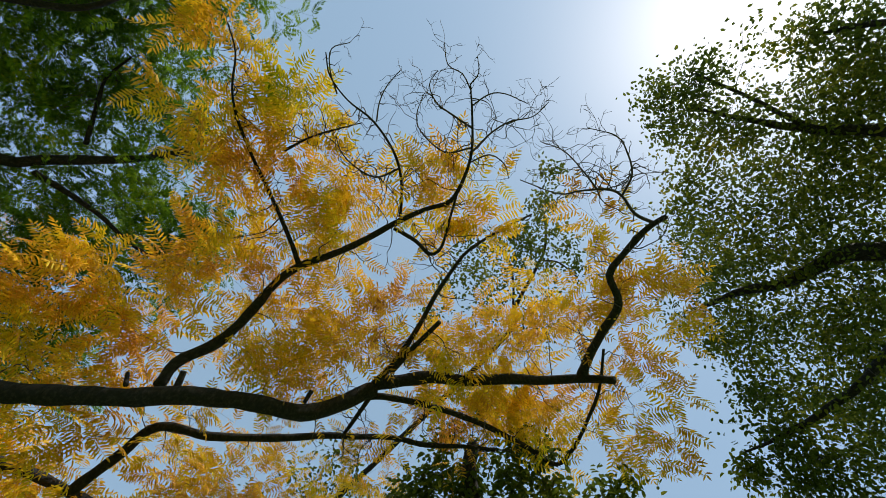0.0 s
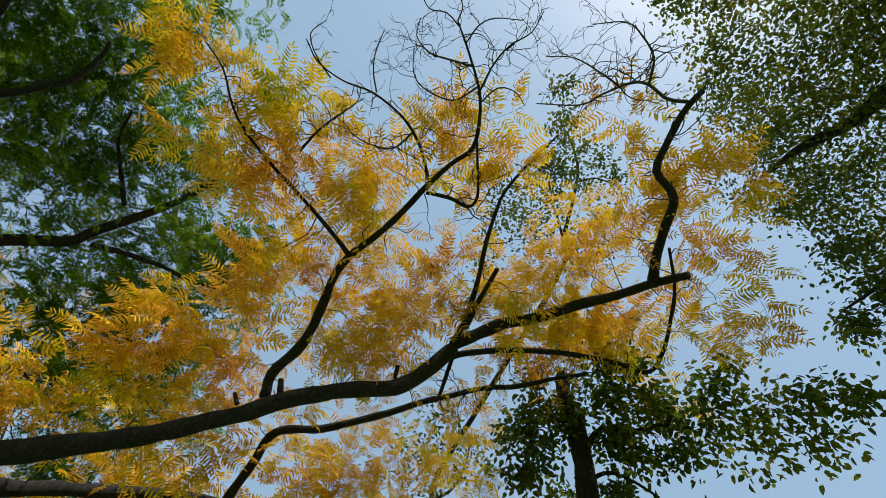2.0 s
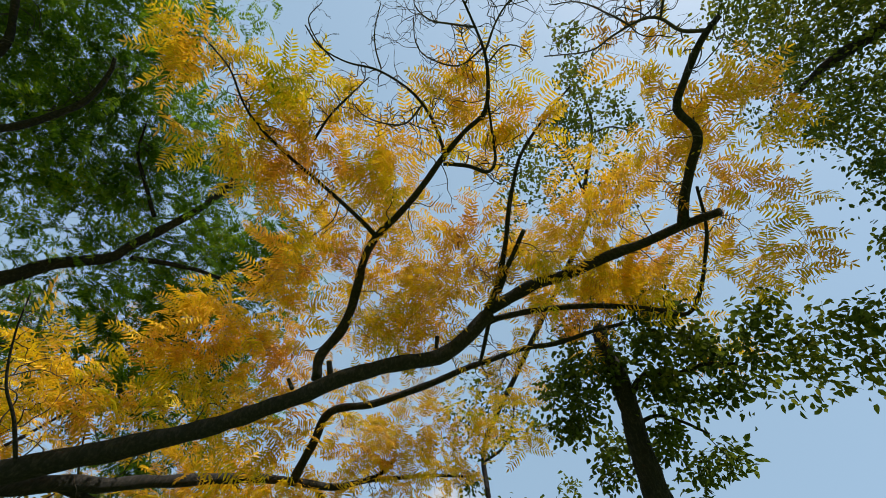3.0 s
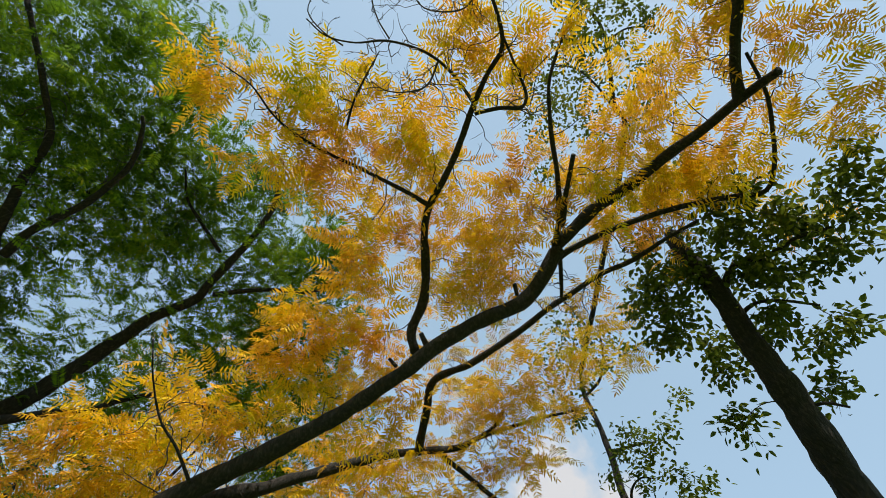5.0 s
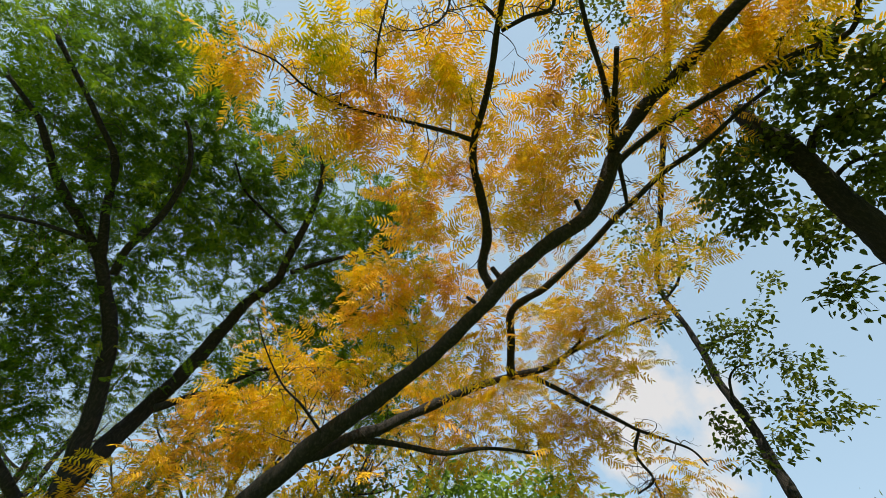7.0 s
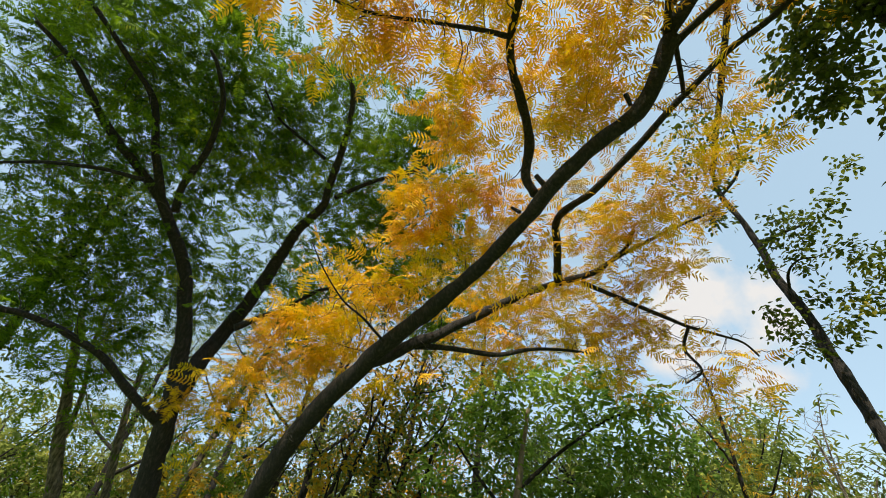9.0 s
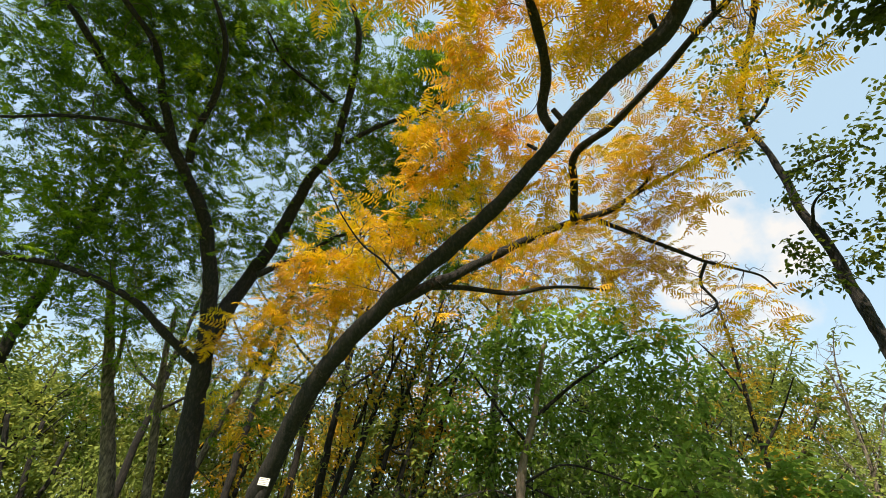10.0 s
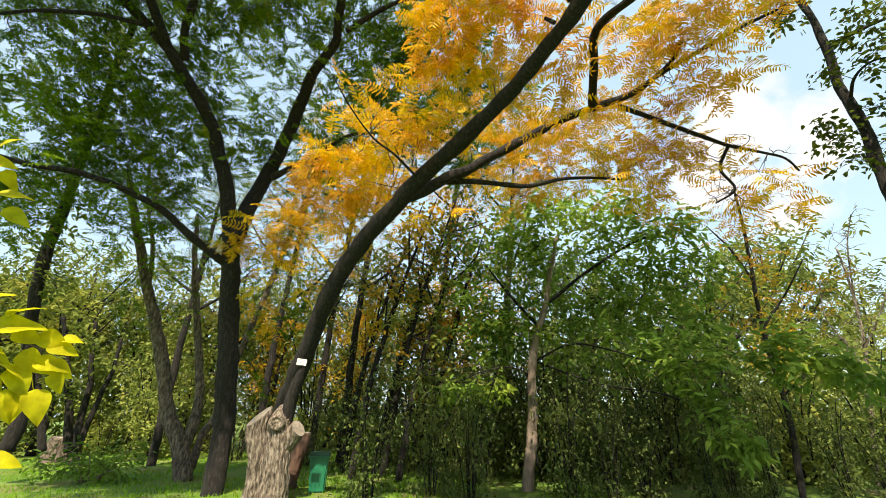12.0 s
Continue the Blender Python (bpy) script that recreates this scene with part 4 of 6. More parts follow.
for x, y, z, r in ((-1.65, 9.92, 9.36, 0.54), (-0.73, 10.46, 8.72, 0.58), (-0.50, 9.90, 9.55, 0.56), (-0.25, 10.70, 8.37, 0.56), (0.36, 9.91, 9.54, 0.51), (0.33, 10.60, 8.54, 0.52), (-2.72, 9.55, 9.52, 0.53), (-2.45, 9.12, 10.14, 0.56), (-1.49, 8.97, 10.52, 0.53), (-0.78, 8.42, 11.16, 0.56), (-4.32, 7.06, 11.31, 0.58), (-3.98, 6.62, 11.78, 0.54), (-3.94, 8.12, 10.59, 0.55), (-3.46, 7.60, 11.25, 0.53), (-2.03, 7.82, 11.49, 0.56), (-0.72, 7.50, 11.93, 0.52), (-4.82, 7.69, 10.54, 0.53), (-5.19, 6.63, 11.18, 0.61), (-0.82, 6.59, 12.55, 0.46),):
    green.spray((x, y, z), r)
for x, y, z, r in ((-8.47, 5.28, 9.46, 0.56), (-8.08, 5.95, 9.38, 0.60), (-8.58, 6.71, 8.05, 0.52), (-8.06, 7.24, 8.16, 0.55), (-7.40, 8.28, 7.65, 0.58), (-8.36, 7.58, 7.28, 0.54), (-7.61, 7.47, 8.45, 0.58), (-7.15, 8.83, 7.10, 0.52), (-8.49, 7.81, 6.70, 0.46), (-6.84, 9.48, 6.29, 0.46), (-8.72, 5.84, 8.71, 0.56), (-7.80, 8.39, 6.89, 0.50), (-6.52, 6.67, 10.26, 0.68), (-7.00, 5.74, 10.56, 0.64), (-6.16, 6.04, 10.99, 0.61), (-7.42, 5.06, 10.64, 0.61), (-8.09, 4.62, 10.27, 0.57), (-6.26, 5.20, 11.44, 0.65), (-5.43, 5.43, 11.82, 0.61), (-5.21, 6.99, 10.91, 0.65),):
    green.spray((x, y, z), r)
for x, y, z, r in ((-8.38, 3.03, 11.09, 0.52), (-9.12, 4.36, 11.37, 0.58), (-8.95, 5.17, 10.93, 0.58), (-8.72, 5.94, 10.64, 0.60), (-8.28, 6.48, 9.62, 0.56), (-8.38, 7.59, 9.45, 0.59), (-8.14, 8.39, 8.71, 0.58), (-8.24, 2.83, 12.12, 0.57), (-8.29, 4.08, 11.48, 0.58), (-8.26, 5.07, 11.67, 0.62), (-8.31, 5.94, 10.99, 0.62), (-8.07, 6.72, 10.88, 0.64), (-7.89, 7.93, 10.30, 0.65), (-7.30, 8.32, 9.42, 0.63), (-8.15, 3.37, 12.72, 0.62), (-7.81, 4.10, 12.33, 0.63), (-7.69, 4.68, 12.28, 0.65), (-7.35, 5.80, 11.27, 0.64), (-7.31, 6.93, 10.94, 0.66), (-6.84, 7.01, 10.29, 0.63),):
    green.spray((x, y, z), r)
for x, y, z, r in ((-6.67, 8.24, 9.36, 0.63), (-6.58, 2.80, 12.46, 0.60), (-6.68, 3.44, 12.22, 0.61), (-6.88, 4.50, 11.89, 0.63), (-6.96, 5.37, 11.90, 0.66), (-6.72, 6.84, 11.38, 0.69), (-6.15, 7.52, 10.05, 0.64), (-6.18, 8.31, 10.13, 0.67), (-6.38, 2.92, 13.09, 0.64), (-6.21, 3.64, 12.52, 0.64), (-6.13, 4.56, 13.00, 0.70), (-5.58, 5.88, 12.39, 0.72), (-5.48, 6.75, 11.81, 0.72), (-5.81, 7.82, 11.16, 0.72), (-4.91, 9.11, 10.56, 0.74),):
    green.spray((x, y, z), r)
for x, y, z, r in ((-8.87, 4.58, 9.70, 0.52), (-9.61, 5.32, 9.74, 0.55), (-9.96, 6.16, 9.33, 0.58), (-9.28, 6.37, 8.34, 0.55), (-9.44, 7.31, 7.45, 0.56), (-9.35, 8.20, 7.02, 0.59), (-9.38, 8.50, 6.00, 0.56), (-9.71, 9.22, 5.85, 0.59), (-8.69, 4.64, 10.86, 0.57), (-8.97, 5.45, 10.02, 0.57), (-9.35, 6.47, 9.69, 0.61), (-8.99, 6.63, 8.61, 0.58), (-8.59, 7.59, 8.00, 0.60), (-9.51, 8.33, 7.88, 0.63), (-8.90, 8.72, 6.49, 0.60), (-8.19, 4.92, 10.84, 0.58), (-8.09, 5.46, 10.61, 0.60), (-8.24, 6.31, 9.99, 0.62), (-7.93, 6.93, 9.03, 0.61), (-8.90, 8.09, 8.86, 0.66),):
    green.spray((x, y, z), r)
for x, y, z, r in ((-7.79, 8.25, 7.54, 0.62), (-8.21, 9.27, 7.08, 0.65), (-7.98, 9.80, 5.99, 0.63), (-7.16, 4.97, 11.84, 0.63), (-7.24, 5.60, 11.25, 0.64), (-7.74, 6.64, 11.21, 0.69), (-7.48, 7.28, 9.74, 0.66), (-7.31, 8.20, 8.57, 0.66), (-7.70, 8.92, 8.11, 0.68), (-7.78, 9.42, 7.49, 0.67), (-7.12, 9.78, 6.53, 0.66), (-6.63, 5.47, 12.42, 0.68), (-7.47, 6.37, 11.89, 0.70), (-6.31, 6.78, 10.65, 0.67), (-6.83, 7.71, 10.69, 0.72), (-6.42, 8.45, 9.14, 0.70), (-6.76, 9.12, 7.93, 0.68),):
    green.spray((x, y, z), r)
for x, y, z, r in ((-8.84, 6.24, 8.82, 0.52), (-9.73, 6.91, 8.52, 0.56), (-9.85, 7.40, 7.50, 0.56), (-9.41, 7.36, 6.38, 0.53), (-9.59, 7.84, 5.70, 0.54), (-9.44, 8.46, 5.08, 0.56), (-8.75, 6.72, 9.94, 0.58), (-9.47, 7.25, 9.13, 0.59), (-8.64, 7.33, 7.87, 0.57), (-9.30, 8.58, 7.29, 0.63), (-9.25, 8.35, 5.98, 0.58), (-9.47, 8.89, 5.41, 0.60), (-7.93, 6.67, 9.51, 0.56), (-8.46, 7.88, 9.34, 0.63), (-8.59, 8.16, 8.05, 0.62), (-8.79, 8.79, 7.53, 0.65), (-8.31, 8.42, 6.48, 0.60), (-9.18, 9.51, 5.98, 0.65), (-7.18, 7.04, 9.61, 0.59), (-7.84, 8.11, 9.32, 0.65),):
    green.spray((x, y, z), r)
for x, y, z, r in ((-7.57, 8.06, 8.34, 0.62), (-8.02, 8.61, 7.80, 0.64), (-7.82, 9.21, 6.26, 0.64), (-7.90, 9.40, 5.71, 0.64), (-6.80, 7.39, 10.66, 0.64), (-7.16, 8.16, 9.34, 0.65), (-6.93, 9.17, 9.12, 0.71), (-6.96, 9.20, 7.47, 0.67), (-7.27, 10.06, 7.35, 0.72), (-6.92, 10.04, 6.13, 0.69),):
    green.spray((x, y, z), r)
for x, y, z, r in ((-4.06, 6.57, 11.42, 0.62), (-2.05, 9.09, 10.33, 0.66), (-2.88, 7.45, 11.49, 0.66), (-0.89, 8.07, 11.20, 0.68), (-3.12, 8.59, 11.45, 0.69), (-1.63, 7.64, 12.63, 0.73), (-4.50, 6.36, 12.36, 0.65), (-2.91, 6.05, 12.78, 0.68), (0.06, 7.34, 12.10, 0.71), (-4.22, 6.44, 12.60, 0.67), (-1.68, 8.73, 10.28, 0.65), (-3.52, 6.07, 12.39, 0.65), (-4.03, 6.84, 11.72, 0.64), (-3.18, 5.87, 12.13, 0.64), (-2.42, 7.52, 11.28, 0.65), (-3.24, 6.33, 12.52, 0.67), (-0.17, 8.01, 12.31, 0.74), (-3.69, 6.03, 12.55, 0.66), (-2.10, 7.82, 11.54, 0.68), (-1.42, 8.67, 11.74, 0.72),):
    green.spray((x, y, z), r)
for x, y, z, r in ((-3.04, 7.73, 12.02, 0.69),):
    green.spray((x, y, z), r)
for x, y, z, r in ((-6.59, 8.99, 8.02, 0.51), (-6.65, 10.97, 6.57, 0.50), (-6.07, 8.82, 7.92, 0.50), (-6.68, 9.08, 8.25, 0.52), (-4.96, 9.35, 8.06, 0.53), (-4.78, 9.14, 8.99, 0.57), (-5.88, 9.37, 7.29, 0.49), (-6.03, 10.32, 8.26, 0.56), (-4.57, 11.58, 6.70, 0.54), (-3.97, 10.86, 7.75, 0.57), (-3.84, 11.89, 8.03, 0.62), (-3.85, 10.80, 7.17, 0.55), (-3.80, 10.00, 8.12, 0.57), (-6.95, 8.87, 7.57, 0.48), (-4.50, 9.55, 8.12, 0.55), (-3.75, 10.18, 7.43, 0.54), (-7.14, 8.88, 7.72, 0.48), (-3.05, 11.93, 6.84, 0.57), (-6.23, 9.80, 7.29, 0.50), (-6.62, 9.18, 8.75, 0.55),):
    green.spray((x, y, z), r)
for x, y, z, r in ((-3.28, 10.67, 7.08, 0.54), (-5.74, 10.01, 8.84, 0.58), (-5.07, 11.74, 6.55, 0.53), (-7.27, 10.16, 7.87, 0.53), (-5.46, 10.21, 7.71, 0.54), (-3.49, 11.69, 6.73, 0.55),):
    green.spray((x, y, z), r)
for x, y, z, r in ((-0.88, 10.32, 9.45, 0.52), (0.56, 10.41, 10.71, 0.61), (-0.57, 10.45, 9.43, 0.52), (0.88, 9.65, 10.17, 0.57), (-1.68, 10.72, 10.09, 0.55), (0.79, 11.49, 9.52, 0.56), (-0.79, 11.39, 8.89, 0.50), (-0.63, 10.67, 9.29, 0.52), (-1.33, 10.85, 9.09, 0.50), (-1.89, 10.41, 9.54, 0.51),):
    green.spray((x, y, z), r)
for x, y, z, r in ((0.22, 9.90, 8.42, 0.47), (-0.60, 8.97, 10.66, 0.57), (-0.54, 9.09, 10.04, 0.54), (0.33, 9.03, 11.07, 0.61), (-0.28, 8.84, 9.22, 0.50), (-1.16, 9.54, 9.74, 0.52), (-1.32, 9.50, 9.84, 0.53), (0.41, 9.53, 9.18, 0.51), (0.22, 8.35, 10.40, 0.56), (-0.51, 10.43, 9.20, 0.51), (-0.71, 10.40, 8.90, 0.49), (-1.75, 9.52, 9.45, 0.50), (-0.55, 9.63, 9.41, 0.51), (0.47, 8.39, 10.30, 0.56), (-0.00, 10.65, 7.97, 0.45), (1.03, 10.91, 8.24, 0.49), (0.30, 10.01, 7.91, 0.45),):
    green.spray((x, y, z), r)
# the crown's far side, low behind the fork and towards the yellow tree
for k in range(36):
    x = float(rng.uniform(-5.0, 2.2))
    green.spray((x, float(rng.uniform(9.8, 12.0)), float(rng.uniform(7.6, 10.4)) + 0.12 * (x + 7.5)), float(rng.uniform(0.45, 0.62)), 15)
green.clothe(0.5, 0.5, 0.25, 0.8, skip=(0,), count=5)
for c in list(green.curves):
    green.curl(c, 10, 1.2)
green.finish(single=300)

# ---- broad-leaved trees round the clearing ----
slim = Tree("slim_tree", "slender leaning tree with sparse dark green leaves", BARK, DARK_LEAF, SIMPLE, (0.085, 0.155), 60, sides=8)
slim.limb("trunk", ((5.9, 6.3, -0.1, 0.19), (6.05, 6.4, 1.0, 0.16), (6.25, 6.47, 2.07, 0.13)))
slim.limb("trunk", ((6.90, 6.72, 2.12, 0.101), (7.18, 6.90, 3.44, 0.102), (7.39, 7.01, 5.27, 0.103), (7.45, 7.02, 6.39, 0.097), (7.42, 7.07, 7.37, 0.089), (7.37, 6.97, 8.38, 0.078), (7.26, 6.89, 9.18, 0.067), (7.15, 6.88, 9.99, 0.064), (7.05, 6.65, 10.60, 0.048)))
slim.limb("limb", ((7.37, 6.97, 8.38, 0.046), (7.59, 6.71, 8.41, 0.038), (7.82, 6.43, 8.42, 0.029), (8.10, 6.13, 8.38, 0.021)))
slim.limb("limb", ((7.15, 6.88, 9.99, 0.043), (7.36, 6.36, 10.23, 0.035), (7.35, 5.90, 10.74, 0.028), (7.14, 5.50, 11.31, 0.021)))
slim.limb("limb", ((7.46, 7.05, 7.08, 0.033), (7.37, 6.76, 7.36, 0.027), (7.42, 6.45, 7.46, 0.021), (7.62, 6.26, 7.40, 0.015)))
slim.limb("limb", ((7.08, 6.68, 10.64, 0.073), (5.84, 0.94, 14.04, 0.075), (5.14, 0.13, 14.61, 0.065), (4.40, -0.86, 15.07, 0.054), (3.76, -1.54, 15.42, 0.043), (2.75, -1.90, 15.72, 0.033)))
slim.limb("limb", ((5.27, 0.23, 14.55, 0.043), (4.40, -0.14, 14.99, 0.034), (3.67, -0.24, 15.32, 0.026), (2.97, -0.00, 15.60, 0.018)))
slim.limb("limb", ((4.15, -1.25, 15.22, 0.033), (4.40, -1.74, 15.09, 0.025), (5.03, -2.11, 14.91, 0.016)))
for x, y, z, r in ((7.09, 5.76, 7.78, 0.33), (7.43, 5.40, 8.07, 0.38), (7.63, 5.96, 7.25, 0.44), (7.28, 6.42, 7.19, 0.34), (7.84, 5.72, 7.19, 0.42), (6.67, 6.75, 6.02, 0.37), (6.83, 6.83, 5.59, 0.36), (7.12, 6.45, 5.74, 0.30), (7.34, 6.05, 5.97, 0.35), (6.99, 6.24, 7.77, 0.23), (6.69, 6.93, 9.17, 0.34), (6.88, 5.85, 9.92, 0.39), (6.38, 6.41, 10.20, 0.55), (6.77, 5.08, 10.52, 0.45), (6.54, 5.71, 10.59, 0.54), (6.07, 5.68, 11.22, 0.56), (7.63, 4.79, 8.33, 0.26),):
    slim.spray((x, y, z), r)
for x, y, z, r in ((3.90, 0.03, 14.42, 0.61), (3.58, 0.84, 14.49, 0.53), (3.41, -1.07, 14.52, 0.59), (2.39, -1.90, 14.65, 0.50), (1.48, -2.26, 14.73, 0.33), (4.27, 0.69, 14.28, 0.61), (3.01, -0.75, 14.64, 0.43),):
    slim.spray((x, y, z), r * 1.2, 130)
for x, y, z, r in ((3.24, -0.72, 15.41, 0.51), (4.11, -0.32, 15.19, 0.51), (3.27, 0.18, 15.42, 0.52), (3.37, -1.83, 15.27, 0.49), (2.84, -1.53, 15.44, 0.41), (5.29, -0.50, 14.75, 0.51), (4.39, -1.22, 15.04, 0.50), (5.26, -1.03, 14.74, 0.41), (3.39, 1.28, 15.33, 0.54), (4.11, 0.83, 15.16, 0.53), (5.17, 0.94, 14.78, 0.53), (4.08, 2.05, 15.04, 0.55), (2.36, -1.92, 15.48, 0.40), (4.63, -2.05, 14.85, 0.32), (2.63, 0.76, 15.54, 0.44), (4.68, 2.68, 14.72, 0.46), (3.87, -2.11, 15.09, 0.40), (3.69, -1.16, 15.26, 0.42), (5.84, 0.29, 14.52, 0.52), (6.05, -0.43, 14.41, 0.42),):
    slim.spray((x, y, z), r * 1.2, 130)
for x, y, z, r in ((6.10, 6.26, 10.95, 0.47), (6.66, 5.73, 10.91, 0.46), (7.17, 5.96, 10.34, 0.38), (6.33, 6.90, 10.29, 0.39), (5.78, 6.80, 10.77, 0.40), (6.92, 6.70, 9.98, 0.38), (7.41, 5.32, 10.56, 0.30), (6.33, 5.35, 11.38, 0.47), (7.07, 7.07, 9.52, 0.30), (5.61, 7.61, 10.20, 0.40),):
    slim.spray((x, y, z), r)
for x, y, z, r in ((7.28, 6.11, 7.94, 0.27), (7.58, 5.80, 7.88, 0.27), (7.43, 6.33, 7.51, 0.27), (7.12, 6.06, 8.19, 0.25), (8.03, 5.97, 7.04, 0.32), (8.22, 5.65, 7.10, 0.28), (8.31, 5.92, 6.64, 0.31), (7.94, 6.40, 6.66, 0.32), (7.60, 6.76, 6.72, 0.26), (8.09, 6.43, 6.33, 0.31), (8.37, 6.16, 6.19, 0.24), (7.25, 7.33, 6.39, 0.29), (7.50, 7.29, 6.03, 0.28), (7.86, 6.87, 6.08, 0.24), (7.05, 7.31, 6.73, 0.22), (6.95, 6.84, 7.53, 0.19), (8.55, 5.86, 6.26, 0.21),):
    slim.spray((x, y, z), r)
slim.finish(single=120)

THICK = (6.86, 3.07, 4.12)
thick = Tree("broadleaf_tree", "thick shade-darkened trunk with clusters of dark green leaves", BARK, DARK_LEAF, SIMPLE, (0.09, 0.155), 150)
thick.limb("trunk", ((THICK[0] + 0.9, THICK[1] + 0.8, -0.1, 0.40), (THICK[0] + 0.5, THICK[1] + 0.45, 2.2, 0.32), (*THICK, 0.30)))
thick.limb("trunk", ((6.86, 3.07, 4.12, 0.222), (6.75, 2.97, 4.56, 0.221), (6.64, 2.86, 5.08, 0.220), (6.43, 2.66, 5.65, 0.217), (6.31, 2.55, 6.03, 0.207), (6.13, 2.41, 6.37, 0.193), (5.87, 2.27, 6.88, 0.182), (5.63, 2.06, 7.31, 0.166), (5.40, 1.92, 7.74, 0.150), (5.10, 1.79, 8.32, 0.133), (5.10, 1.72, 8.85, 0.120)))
thick.limb("limb", ((5.53, 1.94, 7.46, 0.063), (5.49, 1.53, 7.63, 0.053), (5.71, 1.11, 7.51, 0.041), (5.81, 0.70, 7.47, 0.030), (5.99, 0.32, 7.31, 0.020)))
thick.limb("limb", ((5.75, 2.13, 7.15, 0.040), (5.84, 1.80, 7.18, 0.032), (6.03, 1.55, 7.04, 0.024), (6.28, 1.32, 6.79, 0.016)))
thick.limb("limb", ((6.38, 2.61, 5.88, 0.031), (6.40, 2.31, 5.83, 0.023), (6.46, 2.12, 5.64, 0.015)))
for x, y, z, r in ((5.21, 2.71, 7.59, 0.43), (5.15, 2.06, 7.92, 0.44), (5.35, 1.44, 8.60, 0.48), (4.89, 1.98, 8.81, 0.43), (5.58, 1.14, 7.78, 0.43), (5.90, 1.57, 7.34, 0.41), (5.80, 0.58, 7.65, 0.42), (5.88, -0.04, 7.59, 0.40), (6.17, -0.27, 7.26, 0.43), (6.23, -0.78, 7.13, 0.41), (6.21, -1.24, 7.06, 0.36), (6.47, -0.26, 6.89, 0.45), (5.74, -0.45, 7.71, 0.36), (6.50, -0.97, 6.75, 0.35), (6.27, -1.62, 6.88, 0.23), (6.24, 0.46, 7.16, 0.39), (4.81, 1.47, 9.24, 0.39), (4.89, 0.73, 9.30, 0.39), (4.98, 2.45, 8.58, 0.38),):
    thick.spray((x, y, z), r)
for x, y, z, r in ((5.30, 2.76, 8.20, 0.42), (5.53, 3.26, 7.74, 0.36), (5.38, 1.87, 8.46, 0.41), (6.00, 2.89, 6.81, 0.32), (6.22, 3.32, 6.20, 0.35), (6.01, 1.37, 7.43, 0.40), (6.20, 0.91, 7.31, 0.38), (6.25, 1.95, 6.96, 0.35), (6.56, 1.76, 6.60, 0.37), (6.62, 1.36, 6.67, 0.32), (6.76, 2.14, 6.13, 0.32), (5.54, 1.10, 7.97, 0.41), (6.17, 0.20, 7.41, 0.36), (5.88, 0.53, 7.71, 0.34),):
    thick.spray((x, y, z), r)
for x, y, z, r in ((5.50, 2.70, 8.05, 0.34), (5.71, 3.02, 7.70, 0.29), (5.26, 2.56, 8.32, 0.34), (5.58, 1.52, 7.40, 0.24), (5.22, 1.09, 7.84, 0.28), (5.51, 1.17, 7.27, 0.27), (5.06, 0.91, 8.28, 0.29), (5.06, 0.56, 8.06, 0.28), (5.35, 0.54, 7.53, 0.26), (6.13, 2.82, 7.35, 0.23), (5.77, 1.74, 6.81, 0.19), (5.30, 1.93, 7.83, 0.22), (5.36, 1.97, 8.44, 0.33), (5.35, 3.21, 8.50, 0.32), (6.42, 2.53, 7.15, 0.17),):
    thick.spray((x, y, z), r)
thick.finish(single=200)

dark = Tree("broadleaf_tree", "tall dense dark-leaved tree against the sun", BARK, DARK_LEAF, SIMPLE, (0.075, 0.13), 360, loose=1.7)
dark.limb("trunk", ((3.9, -9.2, -0.1, 0.32), (3.75, -8.5, 3.5, 0.25), (3.51, -7.48, 7.14, 0.18)))
dark.limb("limb", ((3.43, -7.73, 6.56, 0.171), (3.47, -7.18, 7.71, 0.192), (4.02, -6.70, 8.58, 0.194), (4.31, -6.31, 9.36, 0.182), (4.39, -5.99, 9.86, 0.155), (4.81, -5.34, 10.34, 0.123), (5.00, -4.49, 10.85, 0.085), (5.23, -3.85, 11.14, 0.039)))
dark.limb("limb", ((3.47, -7.18, 7.71, 0.125), (2.67, -7.20, 8.88, 0.122), (2.35, -6.93, 9.69, 0.109), (2.06, -6.41, 10.46, 0.089), (1.66, -5.91, 11.15, 0.063), (0.97, -5.16, 11.91, 0.031)))
dark.limb("limb", ((2.06, -6.41, 10.46, 0.054), (1.44, -6.06, 10.97, 0.045), (0.91, -5.75, 11.35, 0.035), (0.30, -5.31, 11.76, 0.024)))
dark.limb("limb", ((4.02, -6.70, 8.58, 0.096), (5.40, -4.97, 8.20, 0.077), (5.99, -4.15, 8.26, 0.060), (6.35, -3.42, 8.35, 0.041), (6.56, -2.78, 8.45, 0.020)))
dark.limb("limb", ((3.47, -7.18, 7.71, 0.095), (1.13, -7.50, 8.99, 0.081), (0.62, -7.34, 9.92, 0.060), (0.44, -6.90, 10.57, 0.031)))
for x, y, z, r in ((0.49, -4.63, 11.98, 0.44), (1.32, -4.73, 11.86, 0.57), (0.56, -5.30, 11.64, 0.54), (2.25, -5.06, 11.52, 0.68), (1.58, -5.60, 11.35, 0.60), (3.20, -5.22, 11.16, 0.73), (3.74, -4.47, 11.35, 0.63), (4.40, -4.59, 10.99, 0.62), (2.52, -5.76, 11.04, 0.70), (4.20, -5.36, 10.66, 0.76), (5.40, -4.50, 10.47, 0.60), (5.76, -3.88, 10.55, 0.43), (6.11, -4.48, 10.00, 0.63), (5.37, -5.16, 10.11, 0.74), (3.39, -6.23, 10.43, 0.72), (1.78, -6.53, 10.69, 0.66), (1.22, -6.96, 10.45, 0.57), (0.37, -6.79, 10.66, 0.47), (0.59, -7.28, 10.24, 0.60), (2.47, -6.81, 10.30, 0.74),):
    dark.spray((x, y, z), r)
